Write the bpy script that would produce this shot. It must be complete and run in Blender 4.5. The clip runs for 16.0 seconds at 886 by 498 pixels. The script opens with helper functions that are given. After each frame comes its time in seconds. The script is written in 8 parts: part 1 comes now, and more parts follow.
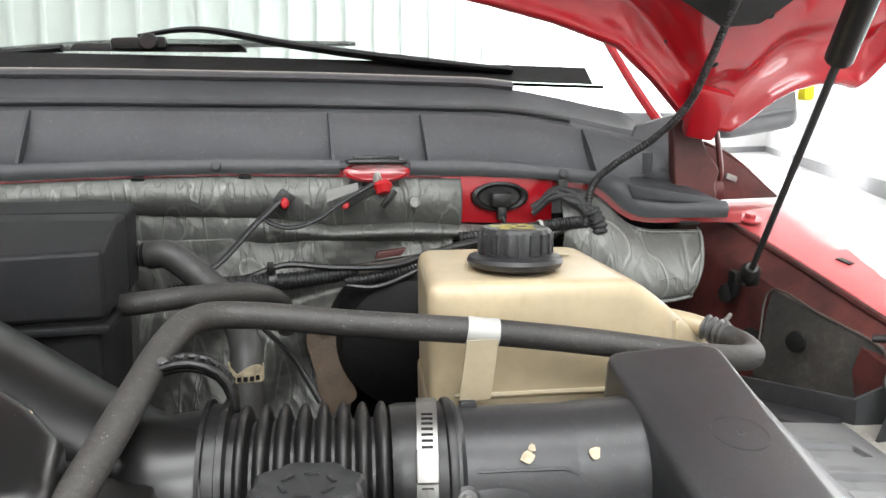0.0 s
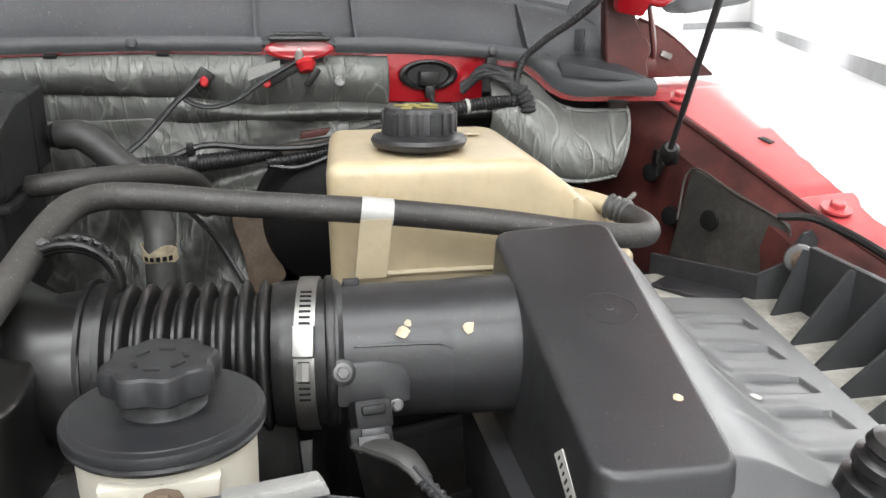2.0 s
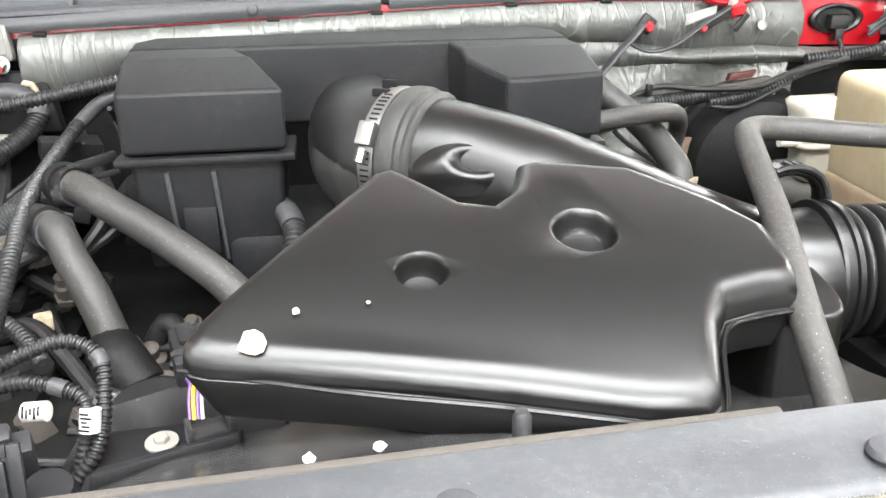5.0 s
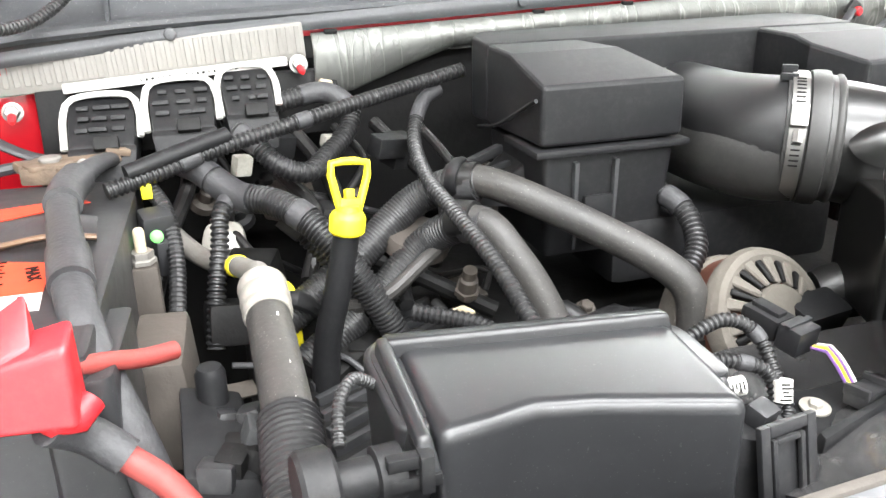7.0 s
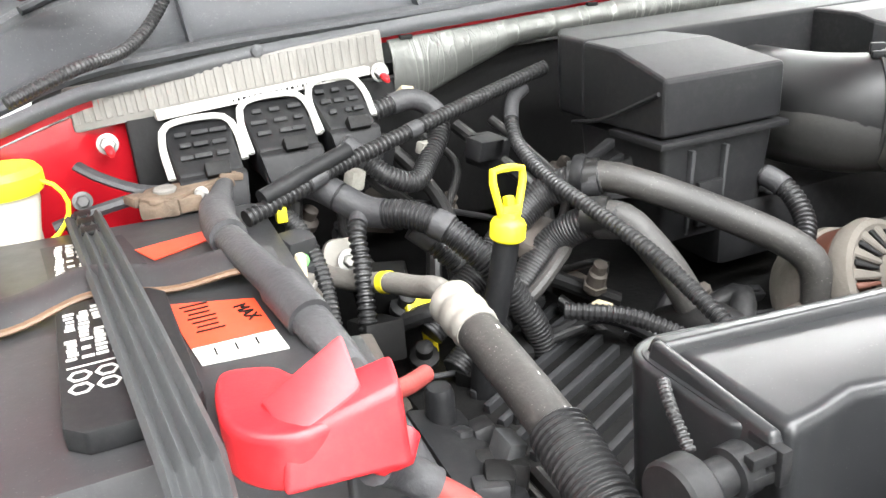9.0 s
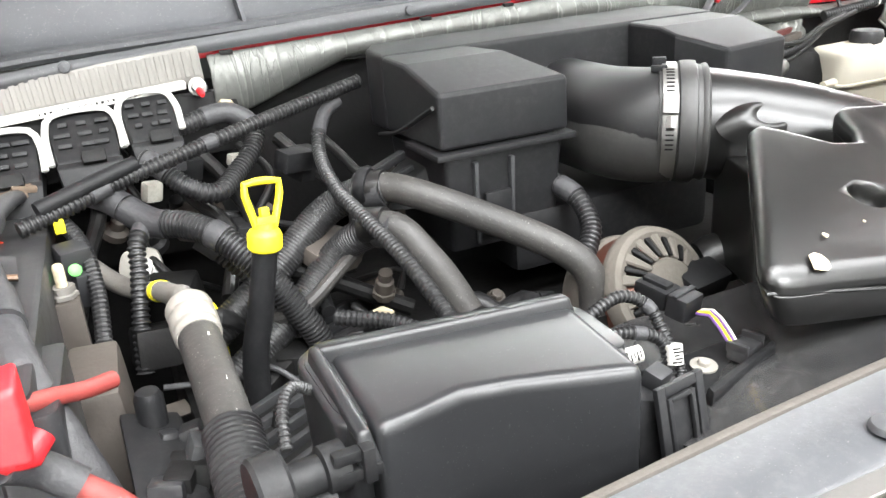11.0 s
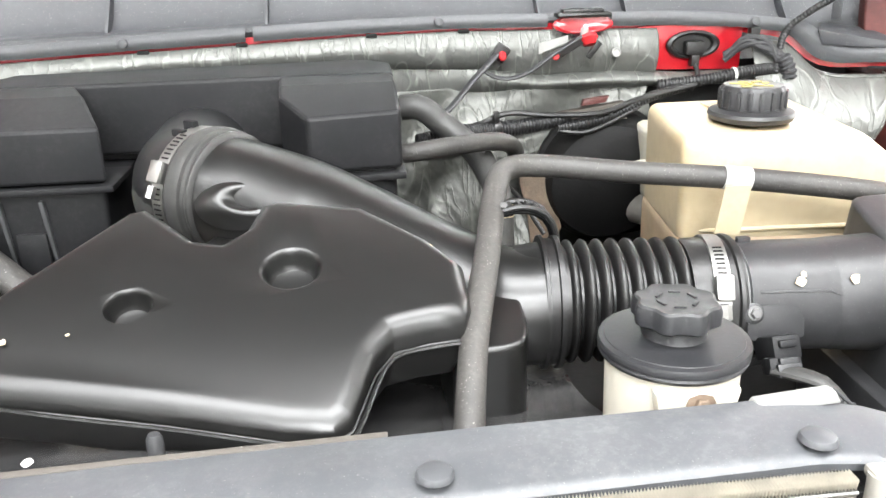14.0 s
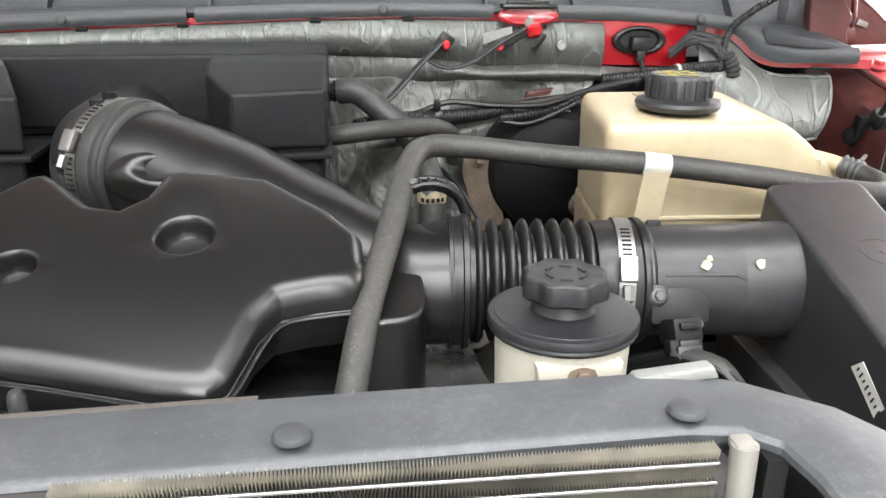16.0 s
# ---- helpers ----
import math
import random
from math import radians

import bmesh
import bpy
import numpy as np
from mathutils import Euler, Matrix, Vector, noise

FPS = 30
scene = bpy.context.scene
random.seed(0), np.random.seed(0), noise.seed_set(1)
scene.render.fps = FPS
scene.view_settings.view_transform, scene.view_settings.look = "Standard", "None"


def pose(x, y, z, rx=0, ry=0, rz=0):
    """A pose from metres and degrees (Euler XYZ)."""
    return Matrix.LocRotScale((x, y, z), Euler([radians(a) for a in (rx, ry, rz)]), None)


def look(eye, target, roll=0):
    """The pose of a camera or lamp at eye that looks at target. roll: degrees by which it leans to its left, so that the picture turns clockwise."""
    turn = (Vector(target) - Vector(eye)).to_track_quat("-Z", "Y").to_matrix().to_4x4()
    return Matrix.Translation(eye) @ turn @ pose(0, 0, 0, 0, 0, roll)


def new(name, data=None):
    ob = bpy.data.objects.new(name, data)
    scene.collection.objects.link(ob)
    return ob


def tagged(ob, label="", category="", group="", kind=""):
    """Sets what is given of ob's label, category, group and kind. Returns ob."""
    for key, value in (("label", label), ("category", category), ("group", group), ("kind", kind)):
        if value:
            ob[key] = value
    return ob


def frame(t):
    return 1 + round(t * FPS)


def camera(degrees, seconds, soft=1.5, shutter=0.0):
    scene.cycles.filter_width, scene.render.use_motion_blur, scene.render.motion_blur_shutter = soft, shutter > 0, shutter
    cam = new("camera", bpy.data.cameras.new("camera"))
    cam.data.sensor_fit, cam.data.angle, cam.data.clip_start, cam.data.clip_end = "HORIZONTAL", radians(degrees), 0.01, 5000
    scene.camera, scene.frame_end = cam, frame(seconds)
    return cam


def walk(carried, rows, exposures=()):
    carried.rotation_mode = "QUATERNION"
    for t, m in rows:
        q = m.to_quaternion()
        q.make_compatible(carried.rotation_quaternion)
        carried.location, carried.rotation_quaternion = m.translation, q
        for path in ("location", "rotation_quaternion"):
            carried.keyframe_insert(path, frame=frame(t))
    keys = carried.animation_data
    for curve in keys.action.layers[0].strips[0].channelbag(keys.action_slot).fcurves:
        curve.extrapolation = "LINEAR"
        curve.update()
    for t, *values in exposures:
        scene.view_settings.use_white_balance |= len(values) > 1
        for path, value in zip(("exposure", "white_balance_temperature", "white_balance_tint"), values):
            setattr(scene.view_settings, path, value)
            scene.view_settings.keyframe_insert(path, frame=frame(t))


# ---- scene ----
cam = camera(56.9, 16.0)
PATH = [
    (0, (0.502, -0.005, 1.466), (0.9, 1.933, 1.172), 0.2),
    (0.5, (0.531, 0.008, 1.448), (0.939, 1.937, 1.112), 0.3),
    (1, (0.546, 0.0, 1.445), (0.961, 1.907, 1.008), 0.3),
    (1.5, (0.558, -0.013, 1.463), (0.985, 1.871, 0.945), 0.3),
    (2, (0.558, -0.021, 1.467), (0.993, 1.843, 0.888), 0.3),
    (2.5, (0.548, -0.012, 1.463), (0.98, 1.839, 0.839), 0.3),
    (3, (0.469, -0.022, 1.47), (0.853, 1.832, 0.825), 0.2),
    (3.5, (0.373, -0.038, 1.472), (0.714, 1.816, 0.804), 0.2),
    (4, (0.306, -0.042, 1.465), (0.619, 1.813, 0.785), 0.0),
    (4.5, (0.24, -0.033, 1.469), (0.537, 1.823, 0.785), -0.4),
    (5, (0.142, -0.016, 1.471), (0.419, 1.841, 0.781), -0.8),
    (5.2, (0.11, -0.006, 1.469), (0.387, 1.85, 0.778), -0.8),
    (7.3, (-0.323, 0.08, 1.486), (0.289, 1.843, 0.767), -2.4),
    (7.5, (-0.349, 0.099, 1.49), (0.296, 1.85, 0.771), -3.4),
    (8, (-0.426, 0.127, 1.501), (0.29, 1.847, 0.775), -3.7),
    (8.2, (-0.446, 0.131, 1.502), (0.275, 1.843, 0.76), -3.8),
    (10.3, (-0.357, 0.059, 1.499), (0.424, 1.742, 0.752), -3.8),
    (10.5, (-0.334, 0.045, 1.5), (0.437, 1.734, 0.757), -4.2),
    (11, (-0.29, 0.027, 1.501), (0.473, 1.722, 0.762), -4.1),
    (11.5, (-0.214, 0.018, 1.499), (0.487, 1.743, 0.77), -4.0),
    (12, (-0.137, 0.001, 1.498), (0.434, 1.777, 0.778), -3.6),
    (12.5, (-0.048, -0.032, 1.498), (0.39, 1.782, 0.779), -3.4),
    (13, (0.062, -0.082, 1.51), (0.396, 1.756, 0.795), -2.9),
    (13.5, (0.177, -0.098, 1.515), (0.416, 1.756, 0.804), -2.3),
    (14, (0.332, -0.087, 1.513), (0.532, 1.775, 0.81), -1.4),
    (14.5, (0.447, -0.091, 1.501), (0.663, 1.774, 0.81), 0.4),
    (15, (0.486, -0.095, 1.495), (0.701, 1.773, 0.812), 0.3),
    (15.5, (0.463, -0.091, 1.493), (0.662, 1.779, 0.812), 0.2),
    (16, (0.388, -0.096, 1.489), (0.621, 1.768, 0.805), 0.5),
]
EXPOSURES = ((0.0, -0.9), (1.0, -0.92), (2.5, -0.78), (3.5, -0.1), (4.5, 0.15), (5.0, 0.45), (8.0, 0.66), (11.0, 0.46), (12.0, 0.85), (13.0, 0.87), (14.0, 0.4), (14.6, -0.1), (15.0, -0.34), (16.0, -0.42))
walk(cam, [(t, look(eye, target, roll)) for t, eye, target, roll in PATH], EXPOSURES)

# ---- world and lamps ----
world = bpy.data.worlds.new("hall")
world.use_nodes = True
world.node_tree.nodes["Background"].inputs[0].default_value = (0.8, 0.85, 0.9, 1)
world.node_tree.nodes["Background"].inputs[1].default_value = 0.05
scene.world = world


def area_lamp(x, y, z, sx, sy, watts, target, colour=(0.98, 0.99, 1.0)):
    data = bpy.data.lights.new("light_rig", "AREA")
    data.shape, data.size, data.size_y, data.energy, data.color = "RECTANGLE", sx, sy, watts, colour
    ob = new("light_rig", data)
    ob.matrix_world = look((x, y, z), target)
    return ob


for lx, ly, w in ((0.3, -0.35, 190), (0.3, -2.6, 320), (-2.6, -0.6, 90), (3.2, -0.6, 110), (0.3, -5.0, 300)):
    area_lamp(lx, ly, 3.9, 2.8, 1.2, w, (lx, ly - 0.01, 0))
# unseen lamps added to whiten the partition, the floor and the far walls
area_lamp(0.3, 4.0, 4.4, 3.0, 1.0, 60, (0.3, 9.0, 1.5))
area_lamp(9.0, 9.0, 4.6, 8.0, 8.0, 900, (9.0, 8.99, 0))
area_lamp(5.5, 5.0, 4.4, 5.0, 2.5, 2600, (12.0, 12.5, 0.8))
area_lamp(11.0, 19.0, 4.4, 5.0, 2.5, 4200, (22.0, 36.0, 0.8))
area_lamp(22.0, 33.0, 4.4, 5.0, 2.5, 5200, (31.0, 47.0, 0.8))


# ---- materials ----
def material(name, colour, rough=0.5, metal=0.0, spec=0.5, grain=200.0, bump=0.1, dust=0.0, dust_colour=(0.45, 0.43, 0.4), dust_scale=30.0, vary=0.12, coat=0.0, blotch=6.0, specks=0.0, see=0.0, uneven=1.0, folds=0.0, depth=4.0):
    m = bpy.data.materials.new(name)
    m.use_nodes = True
    nt = m.node_tree
    b = nt.nodes["Principled BSDF"]
    b.inputs["Roughness"].default_value = rough
    b.inputs["Metallic"].default_value = metal
    b.inputs["Specular IOR Level"].default_value = spec
    b.inputs["Coat Weight"].default_value = coat
    if see:
        b.inputs["Subsurface Weight"].default_value = see
        b.inputs["Subsurface Radius"].default_value = (0.02, 0.016, 0.01)
        b.inputs["Subsurface Scale"].default_value = 1.0
    co = nt.nodes.new("ShaderNodeTexCoord")

    def noise_node(scale, detail=4.0, rough_=0.6):
        n = nt.nodes.new("ShaderNodeTexNoise")
        n.inputs["Scale"].default_value = scale
        n.inputs["Detail"].default_value = detail
        n.inputs["Roughness"].default_value = rough_
        nt.links.new(co.outputs["Object"], n.inputs["Vector"])
        return n.outputs["Fac"]

    def ramp(src, a, c, va, vc):
        n = nt.nodes.new("ShaderNodeMapRange")
        n.inputs["From Min"].default_value, n.inputs["From Max"].default_value = a, c
        n.inputs["To Min"].default_value, n.inputs["To Max"].default_value = va, vc
        nt.links.new(src, n.inputs["Value"])
        return n.outputs["Result"]

    def mix(fac, a, c, kind="MIX"):
        n = nt.nodes.new("ShaderNodeMix")
        n.data_type, n.blend_type = "RGBA", kind
        for sock, val in ((n.inputs["Factor"], fac), (n.inputs["A"], a), (n.inputs["B"], c)):
            if isinstance(val, tuple):
                sock.default_value = (*val, 1.0)
            elif isinstance(val, float):
                sock.default_value = val
            else:
                nt.links.new(val, sock)
        return n.outputs["Result"]

    col = mix(ramp(noise_node(blotch), 0.35, 0.65, 0.0, 1.0), tuple(c * (1 - vary) for c in colour), tuple(min(1, c * (1 + vary)) for c in colour))
    if dust:
        big = ramp(noise_node(dust_scale * 0.25, 5.0, 0.7), 0.35, 0.8, 0.0, dust)
        fine = ramp(noise_node(dust_scale * 6, 3.0, 0.7), 0.45, 0.7, 0.35, 1.0)
        n = nt.nodes.new("ShaderNodeMath")
        n.operation = "MULTIPLY"
        nt.links.new(big, n.inputs[0]), nt.links.new(fine, n.inputs[1])
        col = mix(n.outputs[0], col, dust_colour)
    if specks:
        sp = ramp(noise_node(900.0, 1.0, 0.3), 0.735, 0.76, 0.0, specks)
        col = mix(sp, col, (0.6, 0.58, 0.54))
    nt.links.new(col, b.inputs["Base Color"])
    nt.links.new(ramp(noise_node(blotch * 5), 0.3, 0.7, max(0.02, rough - 0.03 * uneven), min(1.0, rough + 0.05 * uneven)), b.inputs["Roughness"])
    if folds:
        mp = nt.nodes.new("ShaderNodeMapping")
        mp.inputs["Scale"].default_value = (folds * 1.8, folds * 0.6, folds * 0.45)
        mp.inputs["Rotation"].default_value = (0.0, 0.6, 0.15)
        nt.links.new(co.outputs["Object"], mp.inputs["Vector"])
        heights = []
        for k, (sc, dis) in enumerate(((1.0, 1.2), (2.7, 0.8))):
            fold = nt.nodes.new("ShaderNodeTexNoise")
            fold.inputs["Scale"].default_value, fold.inputs["Detail"].default_value = sc, 1.0
            fold.inputs["Distortion"].default_value = dis
            nt.links.new(mp.outputs["Vector"], fold.inputs["Vector"])
            away = nt.nodes.new("ShaderNodeMath")
            away.operation = "SUBTRACT"
            away.inputs[1].default_value = 0.5
            nt.links.new(fold.outputs["Fac"], away.inputs[0])
            size = nt.nodes.new("ShaderNodeMath")
            size.operation = "ABSOLUTE"
            nt.links.new(away.outputs[0], size.inputs[0])
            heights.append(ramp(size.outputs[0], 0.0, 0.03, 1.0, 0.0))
        both = nt.nodes.new("ShaderNodeMath")
        both.operation = "MULTIPLY_ADD"
        both.inputs[1].default_value = 0.5
        nt.links.new(heights[1], both.inputs[0]), nt.links.new(heights[0], both.inputs[2])
        b2 = nt.nodes.new("ShaderNodeBump")
        b2.inputs["Strength"].default_value, b2.inputs["Distance"].default_value = 0.6, 0.001
        nt.links.new(both.outputs[0], b2.inputs["Height"])
        nt.links.new(b2.outputs["Normal"], b.inputs["Normal"])
        # painted glints: the fold ridges take a paler base colour
        ridge_glint = ramp(heights[0], 0.3, 1.0, 0.0, 0.5)
        nt.links.new(mix(ridge_glint, col, tuple(min(0.8, c * 2.2) for c in colour)), b.inputs["Base Color"])
    if bump:
        bp = nt.nodes.new("ShaderNodeBump")
        bp.inputs["Strength"].default_value = bump
        bp.inputs["Distance"].default_value = 0.002
        nt.links.new(noise_node(grain, depth), bp.inputs["Height"])
        if folds:
            nt.links.new(b2.outputs["Normal"], bp.inputs["Normal"])
        nt.links.new(bp.outputs["Normal"], b.inputs["Normal"])
    return m


M = {
    "cover": material("satin black plastic cover", (0.006, 0.006, 0.0056), 0.325, spec=0.6, bump=0.0, vary=0.04, uneven=0.25, blotch=14),
    "plenum": material("matt black plastic", (0.0068, 0.0071, 0.008), 0.52, spec=0.24, grain=900, bump=0.05, dust=0.05, uneven=0.6, vary=0.08),
    "duct": material("smooth black plastic", (0.009, 0.009, 0.009), 0.28, bump=0.0, dust=0.02, uneven=0.3),
    "rubber": material("black rubber", (0.006, 0.006, 0.006), 0.36, spec=0.45, grain=300, bump=0.06, dust=0.06, uneven=0.5),
    "hose": material("dusty rubber hose", (0.026, 0.025, 0.0235), 0.55, grain=260, bump=0.2, dust=0.8, dust_colour=(0.09, 0.083, 0.074), dust_scale=40, specks=0.3),
    "loom": material("black convoluted loom plastic", (0.0105, 0.0105, 0.0112), 0.4, spec=0.42, bump=0.04, dust=0.3, dust_colour=(0.15, 0.15, 0.145)),
    "tape": material("black cloth tape", (0.024, 0.024, 0.026), 0.55, grain=300, bump=0.3, dust=0.25, dust_colour=(0.2, 0.2, 0.2)),
    "cowl": material("weathered grey cowl plastic", (0.034, 0.036, 0.0395), 0.5, spec=0.4, grain=500, bump=0.1, dust=0.3, dust_colour=(0.1, 0.1, 0.1), specks=0.3),
    "seal": material("rubber weather seal", (0.058, 0.06, 0.064), 0.6, grain=300, bump=0.15, dust=0.3, dust_colour=(0.15, 0.15, 0.15), specks=0.2),
    "support": material("grey radiator cover plastic", (0.05, 0.053, 0.0575), 0.42, grain=450, bump=0.05, dust=0.45, dust_colour=(0.2, 0.2, 0.2), specks=0.12, uneven=0.5),
    "airbox": material("scuffed black airbox plastic", (0.0205, 0.0208, 0.022), 0.38, spec=0.5, grain=350, bump=0.05, dust=0.14, dust_colour=(0.12, 0.12, 0.115), specks=0.08, uneven=1.0, vary=0.15, blotch=12),
    "tray": material("dusty grey plastic tray", (0.036, 0.0375, 0.039), 0.55, spec=0.22, grain=300, bump=0.1, dust=0.4, dust_colour=(0.09, 0.09, 0.086)),
    "dirty": material("mud-stained pale metal", (0.3, 0.29, 0.255), 0.6, grain=90, bump=0.4, dust=1.0, dust_colour=(0.05, 0.045, 0.04), dust_scale=34, vary=0.3, blotch=30),
    "red": material("red car paint", (0.36, 0.006, 0.012), 0.26, grain=600, bump=0.0, vary=0.02, uneven=0.0, coat=0.6),
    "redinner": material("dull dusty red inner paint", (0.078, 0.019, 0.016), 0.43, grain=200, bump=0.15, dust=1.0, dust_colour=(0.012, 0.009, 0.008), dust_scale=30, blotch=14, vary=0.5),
    "foil": material("satin foil insulation", (0.132, 0.136, 0.126), 0.42, metal=0.45, grain=150, bump=0.2, dust=0.7, dust_colour=(0.1, 0.103, 0.093), dust_scale=14, folds=15.0),
    "foildark": material("darker foil insulation", (0.1, 0.103, 0.094), 0.4, metal=0.45, grain=110, bump=0.2, dust=0.95, dust_colour=(0.03, 0.03, 0.027), dust_scale=12, folds=12.0),
    "dark": material("dark painted steel", (0.004, 0.004, 0.004), 0.6, spec=0.25, grain=120, bump=0.3, dust=0.3, dust_colour=(0.016, 0.0145, 0.013)),
    "steel": material("zinc plated steel", (0.3, 0.295, 0.282), 0.42, metal=1.0, grain=200, bump=0.1, dust=0.2),
    "alloy": material("oxidised cast aluminium", (0.17, 0.162, 0.148), 0.6, metal=0.2, grain=260, bump=0.4, dust=0.6, dust_colour=(0.14, 0.12, 0.1)),
    "rust": material("rusty steel", (0.1, 0.068, 0.045), 0.75, grain=160, bump=0.5, vary=0.35, blotch=40, dust=0.8, dust_colour=(0.17, 0.14, 0.105), dust_scale=50),
    "copper": material("dusty copper windings", (0.11, 0.04, 0.025), 0.5, metal=0.4, dust=0.3, dust_colour=(0.08, 0.06, 0.05)),
    "cream": material("yellowed translucent plastic", (0.46, 0.385, 0.255), 0.33, grain=60, bump=0.03, dust=0.95, dust_colour=(0.31, 0.235, 0.135), dust_scale=17, see=0.3, vary=0.15, blotch=9, uneven=0.5),
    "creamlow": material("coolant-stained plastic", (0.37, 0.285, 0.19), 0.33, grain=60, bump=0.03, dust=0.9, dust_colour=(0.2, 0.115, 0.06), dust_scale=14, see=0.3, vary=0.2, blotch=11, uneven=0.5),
    "milk": material("milky white plastic", (0.5, 0.475, 0.4), 0.42, grain=80, bump=0.03, dust=0.2, dust_colour=(0.45, 0.36, 0.28), see=0.15, vary=0.05),
    "cap": material("dark grey cap plastic", (0.0115, 0.012, 0.0135), 0.42, grain=400, bump=0.06, dust=0.08, uneven=0.5),
    "yellow": material("yellow plastic", (0.85, 0.72, 0.02), 0.4, bump=0.03, vary=0.05),
    "yellowprint": material("faded yellow print", (0.3, 0.25, 0.07), 0.65, bump=0.0),
    "redplastic": material("red battery cover plastic", (0.5, 0.012, 0.018), 0.4, grain=300, bump=0.06, vary=0.1, dust=0.25, dust_colour=(0.5, 0.11, 0.09)),
    "redcable": material("dusty red cable", (0.22, 0.03, 0.025), 0.6, dust=0.5, dust_colour=(0.16, 0.08, 0.065)),
    "orange": material("orange battery label", (0.6, 0.05, 0.018), 0.4, bump=0.02, vary=0.05),
    "white": material("white label", (0.5, 0.49, 0.455), 0.55, bump=0.04, vary=0.1, blotch=60, dust=0.4, dust_colour=(0.25, 0.235, 0.2), dust_scale=60),
    "grey": material("grey connector plastic", (0.02, 0.0205, 0.022), 0.5, bump=0.1, dust=0.2, dust_colour=(0.06, 0.06, 0.06)),
    "brown": material("dusty brown plastic", (0.05, 0.042, 0.035), 0.65, grain=200, bump=0.2, dust=0.6, dust_colour=(0.1, 0.085, 0.072)),
    "leather": material("torn brown insulating jacket", (0.13, 0.075, 0.04), 0.55, grain=60, bump=0.4, dust=0.6, dust_colour=(0.03, 0.028, 0.026), dust_scale=9),
    "chip": material("bare plastic chip", (0.4, 0.34, 0.235), 0.65, grain=300, bump=0.2, vary=0.3, blotch=120),
    "purple": material("violet wire", (0.12, 0.05, 0.2), 0.4, bump=0.0),
    "green": material("green clip", (0.12, 0.5, 0.1), 0.4, bump=0.0),
    "fin": material("aluminium cooling fins", (0.48, 0.455, 0.39), 0.5, metal=0.3, bump=0.2, vary=0.3, blotch=25, dust=0.6, dust_colour=(0.22, 0.19, 0.145)),
    "clear": material("frosted clear tape", (0.4, 0.4, 0.375), 0.45, bump=0.1),
    "floor": material("pale hall floor", (0.62, 0.62, 0.62), 0.4, grain=3, bump=0.05, blotch=0.6, vary=0.05),
    "wall": material("white hall wall", (0.88, 0.88, 0.87), 0.7, grain=5, bump=0.03, blotch=0.5, vary=0.02),
    "kerb": material("grey skirting", (0.3, 0.298, 0.305), 0.6, blotch=1.0, bump=0.05),
    "reflection_block": material("matt black reflection blocker", (0.014, 0.014, 0.014), 0.9, grain=400, bump=0.5, dust=0.2, dust_colour=(0.05, 0.05, 0.05)),
    "pale": material("pale crimped aluminium", (0.3, 0.285, 0.255), 0.45, metal=0.3, dust=0.3, dust_colour=(0.22, 0.2, 0.165)),
    "scrap": material("torn grey foil scrap", (0.25, 0.25, 0.24), 0.5, metal=0.3, grain=80, bump=0.6, dust=0.4),
    # pale dust layer also paints the sheen of reflected ceiling light
    "shroud": material("black shroud plastic, dust and painted sheen", (0.022, 0.022, 0.0235), 0.22, bump=0.0, dust=0.7, dust_colour=(0.17, 0.165, 0.155), dust_scale=16, uneven=0.8, specks=0.1),
    # red and its dust tone paled to pink, imitating window light on the wing
    "wingred": material("red wing paint with painted light", (0.42, 0.045, 0.05), 0.36, grain=500, bump=0.03, dust=0.45, dust_colour=(0.45, 0.15, 0.145), coat=0.15),
    "tank": material("glossy black moulded plastic", (0.016, 0.0165, 0.0175), 0.3, spec=0.4, grain=38, depth=0.0, bump=0.15, vary=0.1, uneven=0.3, dust=0.1, dust_colour=(0.12, 0.125, 0.13), dust_scale=30, specks=0.05),
    "cast": material("dust-caked cast aluminium", (0.12, 0.108, 0.092), 0.8, grain=300, bump=0.4, dust=0.6, dust_colour=(0.07, 0.058, 0.046), dust_scale=20),
    "tagband": material("pale ribbed spring steel", (0.12, 0.12, 0.118), 0.4, metal=0.5, bump=0.1),
    "foam": material("worn brown foam edge", (0.07, 0.062, 0.053), 0.8, grain=200, bump=0.5, dust=0.8, dust_colour=(0.05, 0.045, 0.04), dust_scale=50),
    "elbow": material("black rubber elbow", (0.0085, 0.0086, 0.009), 0.42, spec=0.42, bump=0.0, vary=0.05, uneven=0.4),
    "collar": material("dusty rubber collar", (0.026, 0.026, 0.025), 0.5, grain=260, bump=0.1, dust=0.5, dust_colour=(0.09, 0.088, 0.08), dust_scale=30),
    "mud": material("mud-stained black sheet", (0.014, 0.013, 0.0115), 0.6, grain=120, bump=0.3, dust=0.9, dust_colour=(0.1, 0.09, 0.075), dust_scale=24),
    "mirror": material("grey mirror housing plastic", (0.16, 0.165, 0.17), 0.5, grain=300, bump=0.05),
    # lighter copy of the airbox plastic, its grey standing in for reflected light
    "shoulder": material("dusty airbox plastic with painted sheen", (0.07, 0.072, 0.074), 0.4, spec=0.6, grain=300, bump=0.06, dust=0.35, dust_colour=(0.16, 0.16, 0.152)),
    "casting": material("ribbed die-cast aluminium", (0.215, 0.207, 0.19), 0.5, metal=0.2, grain=200, bump=0.2, dust=0.4, dust_colour=(0.14, 0.13, 0.112)),
    "pin": material("dark push pin plastic", (0.042, 0.044, 0.048), 0.5, bump=0.03, dust=0.1),
}
glass = bpy.data.materials.new("tinted windscreen glass")
glass.use_nodes = True
gb = glass.node_tree.nodes["Principled BSDF"]
gb.inputs["Base Color"].default_value = (0.8, 0.92, 0.86, 1)
gb.inputs["Roughness"].default_value = 0.02
